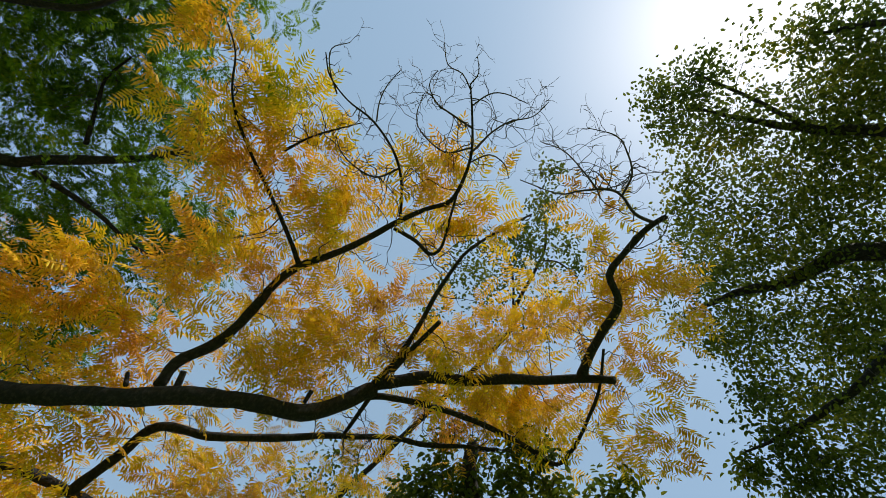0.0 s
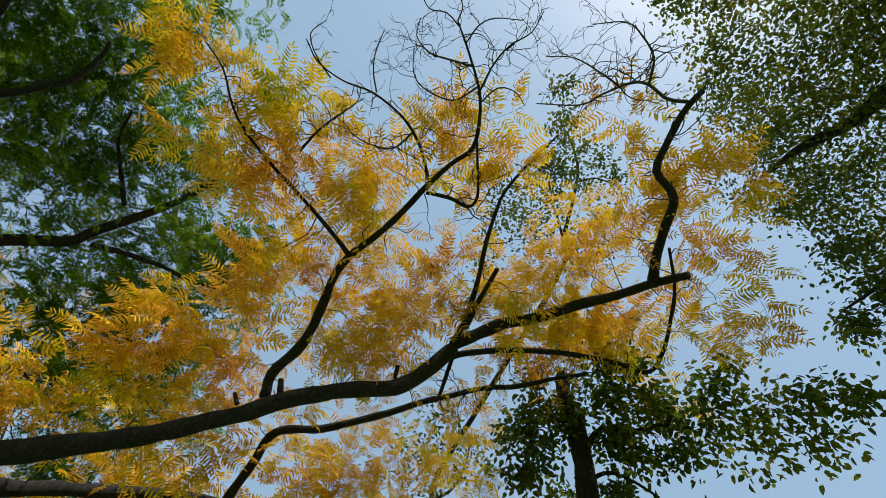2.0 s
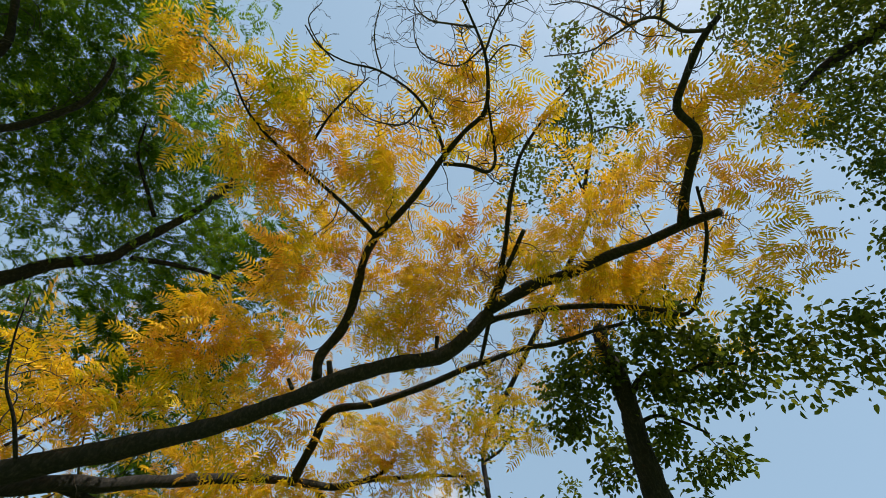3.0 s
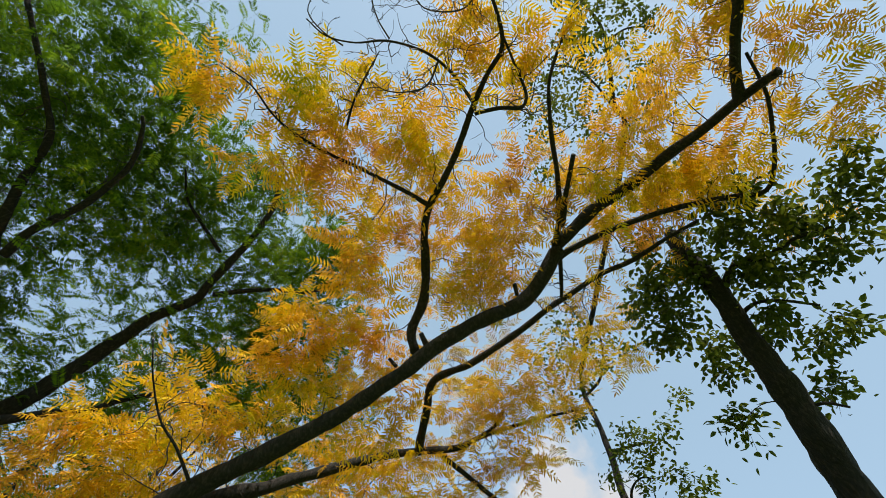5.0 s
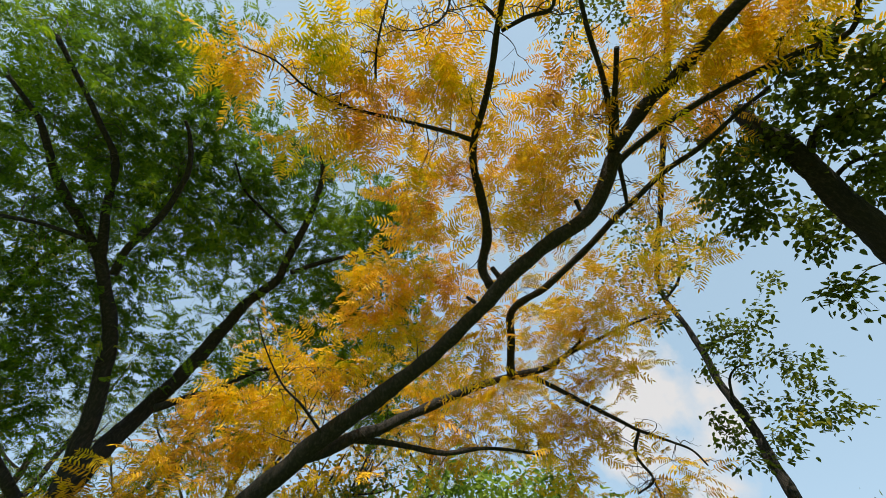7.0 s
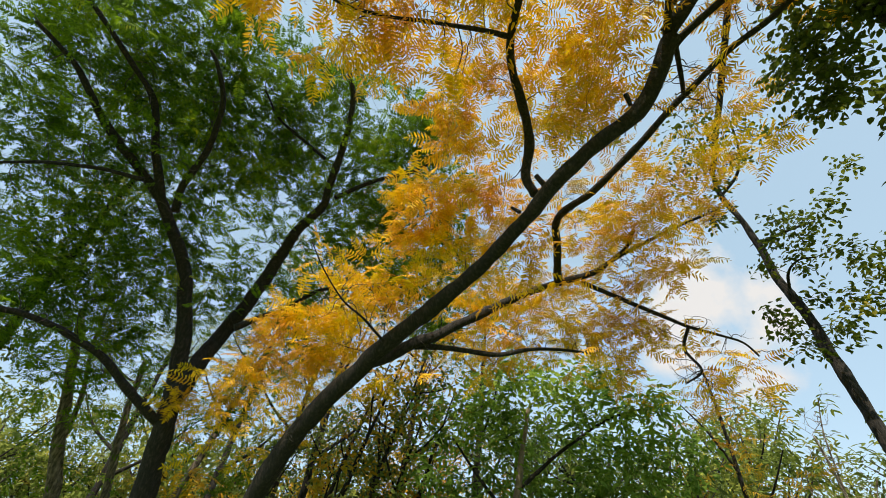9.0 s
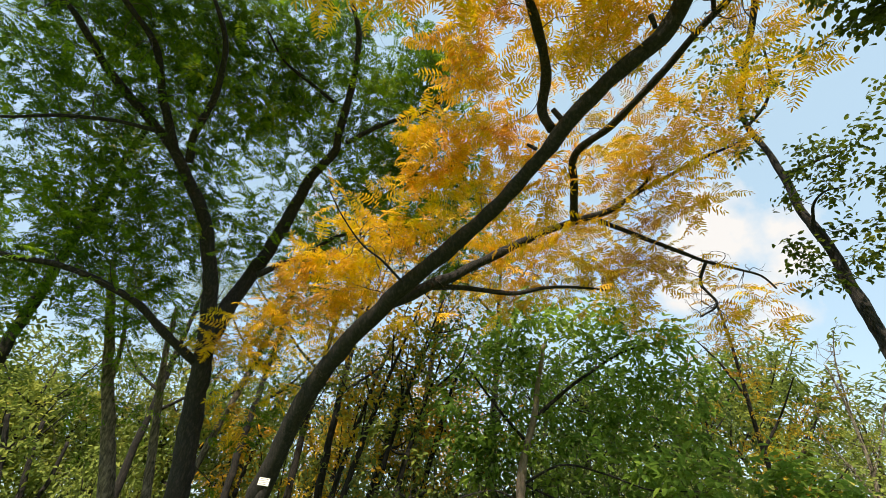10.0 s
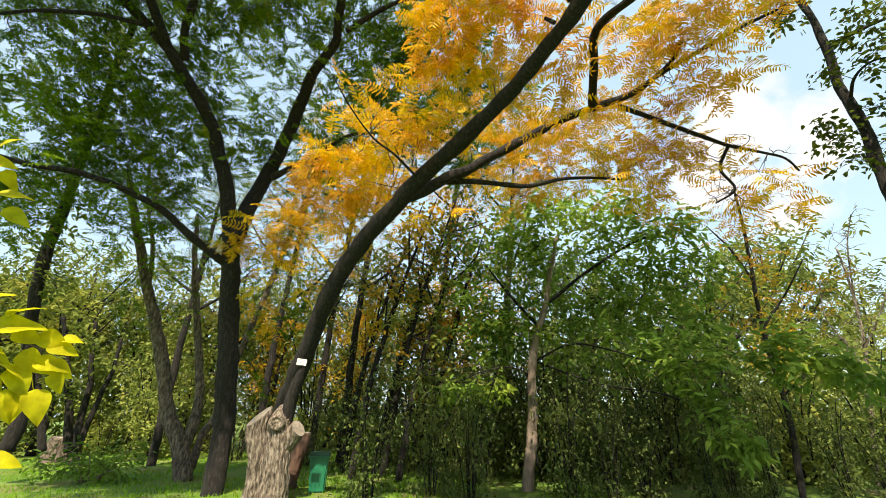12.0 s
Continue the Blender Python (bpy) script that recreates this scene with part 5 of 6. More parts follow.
for x, y, z, r in ((3.57, -6.58, 9.81, 0.82), (4.87, -5.97, 9.59, 0.83), (5.92, -5.21, 9.39, 0.74), (6.60, -4.42, 9.33, 0.54), (6.40, -5.30, 8.92, 0.80), (6.58, -3.64, 7.99, 0.50), (6.42, -3.31, 8.34, 0.38), (6.75, -4.27, 8.04, 0.73), (6.60, -3.81, 9.67, 0.34), (1.71, -7.17, 9.91, 0.69), (3.12, -7.12, 9.52, 0.87), (4.91, -6.57, 9.04, 0.86), (6.49, -5.75, 8.45, 0.84), (1.37, -7.59, 9.57, 0.73), (7.04, -4.05, 7.50, 0.68), (7.05, -3.15, 8.05, 0.38), (6.89, -2.78, 8.41, 0.20), (4.04, -4.88, 10.76, 0.71), (4.52, -5.61, 10.06, 0.66), (2.78, -4.40, 11.48, 0.57),):
    dark.spray((x, y, z), r)
for x, y, z, r in ((1.82, -7.16, 10.57, 0.64), (3.34, -6.70, 10.48, 0.72), (4.35, -6.23, 10.38, 0.73), (5.45, -5.83, 10.02, 0.72), (2.63, -7.20, 10.32, 0.74), (4.54, -6.71, 9.90, 0.80), (6.02, -5.92, 9.53, 0.80), (7.04, -5.09, 9.24, 0.69), (7.31, -5.21, 8.88, 0.77), (2.54, -6.74, 10.72, 0.61), (4.00, -6.15, 10.61, 0.69), (6.01, -5.35, 9.95, 0.68), (1.08, -7.41, 10.48, 0.62), (5.48, -6.30, 9.63, 0.79), (6.94, -3.72, 7.85, 0.54), (4.00, -7.12, 9.83, 0.82), (6.18, -6.17, 9.19, 0.81), (6.67, -4.53, 7.60, 0.68), (2.25, -7.56, 10.11, 0.81), (3.36, -6.00, 10.98, 0.65),):
    dark.spray((x, y, z), r)
# a deeper tier added to thicken the crown and shade the yellow walnut
for c, r, n in list(dark.ends):
    far = c + (c - np.array((0, 0, 2.0))) * 0.24
    if c[2] > 8.6:
        dark.spray(far, r * 1.1, 170)
# sprays added only to cast shade on the walnut's right-hand fronds
for x, y, z in ((5.4, -4.7, 12.6), (4.9, -5.1, 13.1), (6.2, -4.9, 12.3), (4.4, -5.1, 13.5), (5.8, -5.5, 13.6), (6.7, -5.1, 11.9)):
    dark.spray((x, y, z), 0.7, 300)
dark.clothe(0.35, 0.6, 0.3, 0.9, skip=(0,), count=90)
dark.finish()

twin = Tree("twin_stemmed_tree", "brown-barked tree dividing low into two slender stems", BROWN_BARK, GREEN, FEATHER, (0.3, 0.45), 8)
twin.limb("trunk", ((-6.48, 11.63, -0.20, 0.223), (-6.63, 11.64, 0.36, 0.208), (-6.78, 11.60, 0.75, 0.190), (-7.15, 11.55, 1.35, 0.172), (-7.54, 11.43, 2.54, 0.157), (-7.92, 11.16, 3.78, 0.138), (-8.24, 10.82, 4.89, 0.117), (-8.50, 10.29, 6.25, 0.096), (-8.65, 9.80, 7.31, 0.073)))
twin.limb("limb", ((-6.68, 11.66, 0.72, 0.136), (-6.68, 11.83, 1.35, 0.123), (-6.77, 11.91, 2.03, 0.108), (-7.13, 11.97, 3.34, 0.094), (-7.52, 11.65, 5.51, 0.077), (-7.58, 11.39, 6.81, 0.057)))
twin.limb("limb", ((-6.56, 11.89, 0.22, 0.095), (-6.65, 12.27, 0.95, 0.093), (-6.58, 12.69, 1.49, 0.089), (-6.39, 13.06, 3.36, 0.088), (-5.98, 13.34, 5.37, 0.085), (-5.39, 13.00, 7.21, 0.076), (-4.69, 12.50, 8.84, 0.066)))
twin.limb("limb", ((-8.13, 11.03, 4.34, 0.066), (-8.06, 10.66, 5.45, 0.054), (-8.03, 9.98, 6.58, 0.041), (-7.77, 9.26, 7.80, 0.028)))
twin.clothe(0.35, 0.55, 0.5, 0.8)
twin.finish()

leaning = Tree("leaning_tree", "shade-darkened leaning trunk with sparse green leaves", BARK, WOOD_GREEN, SIMPLE, (0.12, 0.18), 40)
leaning.limb("trunk", ((-10.22, 10.89, 0.66, 0.151), (-10.23, 10.95, 1.36, 0.146), (-10.38, 10.81, 2.60, 0.141), (-10.42, 10.52, 3.63, 0.132), (-10.27, 10.16, 5.25, 0.125), (-9.95, 9.85, 6.51, 0.116), (-9.59, 9.48, 7.61, 0.105), (-9.17, 9.13, 8.56, 0.094), (-8.74, 8.62, 9.55, 0.082), (-8.15, 8.11, 10.51, 0.071)))
leaning.limb("limb", ((-9.48, 9.41, 7.91, 0.065), (-9.86, 8.80, 8.45, 0.051), (-10.16, 8.28, 8.67, 0.038), (-10.67, 7.83, 8.41, 0.025)))
leaning.clothe(0.3, 0.5, 0.3, 0.7)
leaning.finish()

sapling = Tree("young_tree", "young straight tree with large fresh green leaves", SMOOTH_BARK, BRIGHT_LEAF, HANGING, (0.14, 0.24), 105)
sapling.limb("trunk", ((1.16, 10.07, -0.33, 0.121), (1.32, 10.20, 0.50, 0.115), (1.48, 10.28, 1.47, 0.107), (1.50, 10.29, 2.30, 0.096), (1.67, 10.21, 3.04, 0.083), (1.91, 10.07, 3.79, 0.070), (2.06, 9.87, 4.56, 0.055), (2.24, 9.70, 5.36, 0.040)))
sapling.limb("limb", ((1.59, 10.26, 2.54, 0.026), (2.28, 9.70, 2.83, 0.021), (2.89, 9.13, 2.63, 0.017), (3.36, 8.56, 2.34, 0.013), (3.80, 8.04, 2.28, 0.010)))
sapling.limb("limb", ((1.52, 10.29, 2.23, 0.022), (0.98, 10.15, 2.40, 0.019), (0.33, 9.99, 2.27, 0.015), (-0.28, 9.80, 2.02, 0.012)))
sapling.limb("limb", ((1.75, 10.17, 3.29, 0.039), (1.08, 10.14, 4.08, 0.030), (0.56, 10.02, 4.75, 0.020)))
sapling.limb("limb", ((1.91, 10.07, 3.79, 0.046), (2.93, 9.87, 4.56, 0.038), (3.91, 9.47, 5.11, 0.028), (4.60, 9.21, 5.28, 0.019)))
sapling.limb("limb", ((1.59, 10.26, 2.54, 0.022), (2.68, 9.43, 2.00, 0.017), (3.53, 8.49, 1.74, 0.013), (3.92, 7.84, 1.29, 0.009)))
for x, y, z, r in ((0.08, 9.90, 1.91, 0.26), (0.67, 9.88, 1.97, 0.26), (-0.29, 9.80, 1.91, 0.21), (3.02, 9.08, 2.84, 0.40), (3.44, 8.63, 2.55, 0.37), (3.82, 8.13, 2.58, 0.38), (3.97, 7.85, 2.25, 0.29), (3.60, 8.25, 2.20, 0.30), (3.85, 8.02, 1.72, 0.28), (3.94, 7.84, 1.37, 0.32), (4.03, 7.66, 1.13, 0.26), (4.11, 7.59, 0.93, 0.17), (0.54, 10.27, 3.57, 0.53), (1.05, 10.28, 3.18, 0.52), (1.62, 9.91, 4.72, 0.74), (0.97, 9.83, 5.26, 0.68), (1.89, 9.58, 5.60, 0.74), (2.63, 9.64, 4.90, 0.79), (3.35, 9.36, 5.07, 0.71), (4.00, 9.09, 5.09, 0.69),):
    sapling.spray((x, y, z), r)
for x, y, z, r in ((4.61, 8.96, 5.31, 0.56), (4.17, 9.45, 4.41, 0.70), (3.38, 9.79, 4.26, 0.72), (2.40, 10.14, 3.95, 0.73), (2.86, 10.11, 3.41, 0.59), (0.29, 10.38, 4.15, 0.48), (0.85, 10.22, 4.68, 0.62), (1.50, 10.33, 3.86, 0.61), (1.41, 9.73, 5.97, 0.55), (2.58, 9.53, 5.87, 0.54), (3.66, 9.18, 5.84, 0.52), (4.68, 9.16, 4.58, 0.56), (4.00, 9.69, 3.57, 0.57), (4.64, 7.71, 2.24, 0.42), (5.07, 7.44, 2.20, 0.40), (5.40, 7.20, 2.18, 0.39), (5.14, 7.61, 2.59, 0.28), (5.66, 7.00, 1.99, 0.33), (0.66, 10.56, 2.57, 0.33),):
    sapling.spray((x, y, z), r)
for x, y, z, r in ((0.29, 10.91, 5.74, 0.64), (0.48, 11.28, 5.07, 0.64), (-0.03, 11.46, 4.48, 0.64), (0.22, 10.57, 3.31, 0.57), (0.95, 10.49, 5.85, 0.62), (0.94, 10.28, 5.11, 0.59), (0.86, 11.26, 4.17, 0.62), (0.69, 10.57, 3.36, 0.57), (0.87, 10.42, 2.99, 0.55), (1.81, 9.73, 6.29, 0.59), (1.88, 10.18, 5.36, 0.59), (1.98, 10.80, 5.01, 0.62), (1.56, 11.09, 4.12, 0.61), (1.80, 10.66, 3.33, 0.57), (1.46, 10.54, 2.99, 0.56), (2.24, 10.13, 6.45, 0.61), (2.13, 10.16, 5.46, 0.59), (2.30, 10.53, 4.76, 0.60), (2.36, 10.93, 4.32, 0.61), (1.97, 10.28, 3.21, 0.55),):
    sapling.spray((x, y, z), r)
for x, y, z, r in ((2.23, 10.27, 2.63, 0.54), (3.28, 9.88, 6.28, 0.60), (2.75, 9.73, 5.61, 0.57), (3.42, 10.52, 5.10, 0.60), (3.17, 10.31, 3.91, 0.57), (3.06, 10.98, 3.58, 0.60), (2.88, 11.14, 2.79, 0.59), (4.14, 10.00, 6.54, 0.61), (3.63, 10.07, 5.61, 0.59), (4.14, 10.53, 5.02, 0.60), (3.63, 10.07, 4.16, 0.56), (3.35, 10.03, 3.59, 0.55), (3.46, 10.12, 2.55, 0.53), (4.20, 9.66, 5.82, 0.57), (4.37, 9.78, 5.53, 0.57), (4.42, 9.77, 4.69, 0.56), (3.84, 9.66, 3.76, 0.53), (4.01, 9.82, 3.19, 0.53), (4.30, 10.45, 2.61, 0.55), (4.98, 9.29, 5.38, 0.55),):
    sapling.spray((x, y, z), r)
for x, y, z, r in ((4.62, 9.56, 4.42, 0.54), (5.03, 10.29, 3.88, 0.57), (4.95, 9.88, 3.38, 0.53), (5.33, 9.16, 4.46, 0.52), (5.25, 9.44, 4.05, 0.52), (5.52, 9.82, 3.13, 0.52),):
    sapling.spray((x, y, z), r)
for ob in sapling.root.children:
    if ob.name.startswith("limb"):
        ob.data.materials[0] = BARK
sapling.finish(single=300)


# ---- the wood behind ----
def wood_tree(label, leaf, tall, lean, sides, seed, spread, templates, size, bark=BARK):
    r = np.random.default_rng(seed)
    t = Tree("woodland_tree", label, bark, leaf, templates, size, 30, group="trees of the wood behind", sides=6, coarse=True)
    top = np.array((lean * tall * 0.3, r.normal(0, 0.3), tall * 0.92))
    pts = [(0, 0, -0.1, 0.16), (top[0] * 0.15, 0.05, tall * 0.25, 0.125), (top[0] * 0.45, top[1] * 0.4, tall * 0.55, 0.085), (*top, 0.02)]
    c = t.limb("trunk", pts)
    for k in range(sides):
        i = int(len(c) * r.uniform(0.28, 0.85))
        a = r.uniform(0, 6.28)
        ln = spread * r.uniform(0.6, 1.1)
        b = c[i, :3]
        e = b + np.array((math.cos(a) * ln, math.sin(a) * ln, r.uniform(0.3, 1.3) * ln))
        m = (b + e) / 2 + (0, 0, -0.12 * ln)
        t.limb("limb", ((*b, c[i, 3] * 0.6), (*m, c[i, 3] * 0.42), (*e, 0.012)))
    t.clothe(0.28, 0.68, 0.2, 0.85, count=6 if size[1] > 0.3 else 0)
    t.finish()
    return t.root


kinds = [wood_tree("slender woodland tree with mixed green leaves", WOOD_GREEN, 8.5, 0.35, 9, 1, 2.0, SIMPLE, (0.13, 0.21)),
         wood_tree("leaning woodland tree with green leaves darkened for shade", SHRUB_LEAF, 9.0, 0.8, 8, 2, 2.2, SIMPLE, (0.13, 0.21)),
         wood_tree("woodland tree with golden autumn leaves", WOOD_GOLD, 9.0, 0.5, 8, 3, 2.0, NARROW, (0.16, 0.26)),
         wood_tree("low woodland tree with yellowing green leaves", WOOD_GREEN, 6.0, 0.2, 10, 4, 2.1, NARROW, (0.16, 0.24))]
FAR = [(-42 + 9 * k + float(rng.normal(0, 1)), 31 + float(rng.normal(0, 2.5)), (0, 3, 1, 0, 2)[k % 5], float(rng.uniform(0.8, 1.15))) for k in range(10)]
stand = ((-24, 16, 0, 1.1), (-20, 19, 3, 1.4), (-17.5, 22, 0, 0.8), (-16, 18, 3, 0.9), (-13, 23, 0, 0.75), (-10.5, 20, 3, 1.0), (-12, 27, 2, 0.8),
         (-7.5, 18, 2, 1.0), (-6, 22, 1, 1.0), (-4, 17, 2, 0.95), (-2.5, 16, 1, 1.0), (-1.2, 19, 2, 1.1), (-1.4, 14.5, 2, 0.8), (0.3, 22, 2, 1.15))
stand2 = ((1.5, 17, 2, 1.0), (4, 21, 1, 1.2), (4.2, 15, 1, 0.95), (7.5, 22, 1, 1.1), (7.2, 15.5, 1, 0.85), (10.2, 17.5, 3, 0.9), (9.2, 13.2, 2, 0.6),
          (14, 19, 3, 1.1), (14.5, 16, 0, 0.6), (19, 20, 0, 0.85), (20, 16, 3, 1.05), (-30, 26, 0, 1.2), (25, 22, 1, 0.8), (-4.5, 27, 0, 1.1), (8, 28, 1, 1.05))
LOW = [(-25, 21, 3, 1.15), (-21.5, 23, 3, 1.1), (-18, 20, 3, 0.95), (-15, 22, 3, 0.95), (-12, 20.5, 3, 0.85), (-9, 21.5, 3, 0.9), (-27, 17, 3, 1.2), (-6.5, 24, 2, 0.9), (17, 23, 3, 1.3)]
# unseen trees added beside and behind the camera to block low sky light
UNSEEN_RING = [(17.5 * math.sin(radians(a)) + float(rng.normal(0, 1)), 17.5 * math.cos(radians(a)) + float(rng.normal(0, 1)), (1, 0, 3)[i % 3], float(rng.uniform(0.75, 0.9))) for i, a in enumerate(range(75, 290, 36))]
used = set()
for i, (x, y, k, s) in enumerate([*stand, *stand2, *FAR, *LOW, *UNSEEN_RING]):
    turn = float(rng.uniform(-0.5, 0.5)) if y > 5 else float(rng.uniform(0, 6.28))
    m = Matrix.LocRotScale((x, y, 0), Euler((0, 0, turn)), (s, s, s))
    if k in used:
        copy_thing(kinds[k], m)
    else:
        kinds[k].matrix_basis = m
        used.add(k)


def tall_tree(label, leaf, foot, tall, lean, seed, low, templates=FEATHER):
    """A tall thin-crowned tree with ascending limbs, leafy from the height low upward."""
    r = np.random.default_rng(seed)
    t = Tree("tall_tree", label, BARK, leaf, templates, (0.24, 0.42), 11, group="tall trees behind the walnuts", sides=7, loose=1.5)
    x, y = foot
    c = t.limb("trunk", ((x, y, -0.1, 0.13), (x + lean * 0.15, y, tall * 0.28, 0.11), (x + lean * 0.5, y + r.normal(0, 0.2), tall * 0.6, 0.085), (x + lean, y, tall, 0.02)))
    for k in range(8):
        i = int(len(c) * (0.36 + 0.55 * (k + r.random()) / 8))
        a, ln = k * 2.4 + r.uniform(0, 0.8), tall * r.uniform(0.16, 0.27)
        b = c[i, :3]
        e = b + np.array((math.cos(a) * ln * 0.75, math.sin(a) * ln * 0.6, ln * r.uniform(0.45, 1.0)))
        t.limb("limb", ((*b, c[i, 3] * 0.6), (*((b + e) / 2 + (0, 0, -0.1 * ln)), c[i, 3] * 0.4), (*e, 0.012)))
    t.clothe(0.38, 0.5, low, 0.8, skip=(0,))
    t.clothe(0.4, 0.5, 0.5, 0.9, skip=range(1, 9))
    t.finish()


tall_tree("tall thin tree with orange and yellow feathery leaves", WOOD_GOLD, (-3.6, 14.6), 15.5, 1.4, 31, 0.15)
tall_tree("tall green-leaved tree behind the forked walnut", WOOD_GREEN, (-6.6, 15.6), 13.5, 0.8, 32, 0.1)
tall_tree("tall tree with yellowing feathery leaves", WOOD_GOLD, (-0.9, 15.4), 14.5, 1.6, 33, 0.15)
tall_tree("tall green tree with thin upright limbs", WOOD_GREEN, (-9.4, 14.8), 11.5, 0.4, 34, 0.1)
tall_tree("tall slanting tree with golden leaves", WOOD_GOLD, (-5.2, 17.0), 16.5, 1.8, 35, 0.1)
tall_tree("tall tree with mixed green leaves", WOOD_GREEN, (1.4, 14.2), 12.0, 1.0, 36, 0.15)


def shrub(label, leaf, seed, templates, size, tall=1.9):
    r = np.random.default_rng(seed)
    t = Tree("shrub", label, BARK, leaf, templates, size, 30, "shrub", "shrubs under the trees", sides=5, coarse=True)
    for k in range(7):
        a, w = r.uniform(0, 6.28), r.uniform(0.4, 1.1)
        e = np.array((math.cos(a) * w, math.sin(a) * w, tall * r.uniform(0.6, 1.0)))
        t.limb("stem", ((0.1 * math.cos(a), 0.1 * math.sin(a), -0.05, 0.018), (e[0] * 0.4, e[1] * 0.4, e[2] * 0.55, 0.013), (*e, 0.005)))
    t.clothe(0.26, 0.46, 0.08, 0.45)
    t.finish()
    return t.root


bushes = [shrub("dense green shrub with small leaves, darkened for shade", SHRUB_LEAF, 5, SIMPLE, (0.07, 0.12)),
          shrub("rounded green shrub with yellowing leaves", SUNNY_LEAF, 6, SIMPLE, (0.08, 0.14), 2.2)]
spots = [(0.4, 11.4, 0), (1.9, 11.3, 0), (3.2, 11.2, 0), (4.6, 11.2, 0), (6.0, 11.2, 0), (7.6, 11.0, 1), (9.4, 11.0, 1), (0.2, 12.4, 0), (1.6, 12.2, 0), (2.6, 11.6, 0), (3.8, 12.3, 0), (5.0, 11.7, 0), (6.2, 12.4, 1), (7.6, 11.8, 1),
         (9.0, 12.4, 1), (10.6, 12.6, 1), (12.4, 13.5, 1), (-18.5, 16.5, 1), (-16, 17, 1), (-15, 19, 1), (-10.5, 16.5, 1), (-13.8, 18.5, 1), (-11.6, 17.5, 1), (-9.5, 18.5, 1), (-7.6, 16.5, 0), (-4.6, 14.6, 0), (-3.2, 13.6, 0)]
spots += [(-2.6 + 1.5 * k + float(rng.normal(0, 0.2)), 14.4 + float(rng.normal(0, 0.5)), 0 if k < 6 else 1) for k in range(11)]
FRINGE = [(-1.6 + 0.85 * k + float(rng.normal(0, 0.15)), 9.5 + float(rng.normal(0, 0.15)), 0) for k in range(13) if abs(-1.6 + 0.85 * k - 1.2) > 0.5]
THICKET = [(-1.5 + 1.25 * k + float(rng.normal(0, 0.25)), 12.9 + float(rng.normal(0, 0.5)), 0) for k in range(6)]
HEDGE = [(-24 + 2.6 * k + float(rng.normal(0, 0.3)), 19.5 + float(rng.normal(0, 0.8)), k % 2) for k in range(18)]
SUNNY = [(-31 + 2.4 * k + float(rng.normal(0, 0.4)), 23.5 + float(rng.normal(0, 1.2)), 1) for k in range(12)]
used = set()
for x, y, k in spots + FRINGE + THICKET + HEDGE + SUNNY:
    s = float(rng.uniform(0.7, 1.35)) if y > 10.4 or y < 5 else float(rng.uniform(0.5, 0.8))
    if (x, y, k) in THICKET or (x, y, k) in HEDGE:
        s = float(rng.uniform(1.35, 1.75))
    if (x, y, k) in SUNNY:
        s = float(rng.uniform(2.0, 2.6))
    m = Matrix.LocRotScale((x, y, 0), Euler((0, 0, float(rng.uniform(0, 6.28)))), (s, s, s * float(rng.uniform(0.85, 1.5))))
    if k in used:
        copy_thing(bushes[k], m)
    else:
        bushes[k].matrix_basis = m
        used.add(k)


# ---- the pollarded foot of the yellow walnut, its tag and the things beside it ----
def place(p, way=(0, 0, 1), turn=0.0):
    return Matrix.Translation(p) @ Vector(way).to_track_quat("Z", "Y").to_matrix().to_4x4() @ Matrix.Rotation(turn, 4, "Z")


def furrowed(points, sides, depth):
    """A stout bole whose bark stands in upright ridges."""
    c = spline(points, 0.035)
    v, f = tube(c, sides)
    out = []
    for k, q in enumerate(v):
        i, j = divmod(k, sides)
        mid = c[i, :3]
        d = np.array(q) - mid
        a = j * 2 * math.pi / sides
        ridge = abs(math.sin(a * 11 + 2.6 * noise.noise(Vector((math.cos(a) * 2.5, math.sin(a) * 2.5, q[2] * 4.5)))))
        plate = noise.noise(Vector((math.cos(a) * 7, math.sin(a) * 7, q[2] * 16.0)))
        out.append(mid + d * (1 + depth * (ridge ** 0.6 - 0.6) + 0.10 * noise.noise(Vector(np.array(q) * 4.0)) + 0.07 * plate))
    return smooth(mesh_from("bole", out, f))


def ring_mesh(name, rings, sides=20, close=True):
    """A turned body: (radius x, radius y, z) from foot to top."""
    v = [(rx * math.cos(a), ry * math.sin(a), z) for rx, ry, z in rings for a in [2 * math.pi * k / sides for k in range(sides)]]
    f = [(i * sides + j, i * sides + (j + 1) % sides, (i + 1) * sides + (j + 1) % sides, (i + 1) * sides + j) for i in range(len(rings) - 1) for j in range(sides)]
    if close:
        f += [tuple(range(sides))[::-1], tuple(range((len(rings) - 1) * sides, len(rings) * sides))]
    return mesh_from(name, v, f)


root = yellow.root


def sawn(me, at, normal, name):
    """A bole cut off by a plane, with the weathered cut as a face of its own."""
    bm = bmesh.new()
    bm.from_mesh(me)
    cut = bmesh.ops.bisect_plane(bm, geom=bm.verts[:] + bm.edges[:] + bm.faces[:], plane_co=at, plane_no=normal, clear_outer=True)
    rim = [e for e in cut["geom_cut"] if isinstance(e, bmesh.types.BMEdge)]
    cap = bmesh.ops.edgeloop_fill(bm, edges=rim)["faces"]
    n = Vector(normal).normalized()
    for f in cap:
        v = [p.co + n * 0.004 for p in f.verts]
        mid = sum(v, Vector()) / len(v)
        ring = [mid + (p - mid) * 0.55 + n * 0.004 for p in v]
        k = len(v)
        faces = [(a, (a + 1) % k, k + (a + 1) % k, k + a) for a in range(k)] + [tuple(range(k, 2 * k))]
        part("cut_face", mesh_from("cut_face", v + ring, faces), CUT_WOOD, root, "weathered saw cut")
    part(name, bm, PALE_BARK, root)


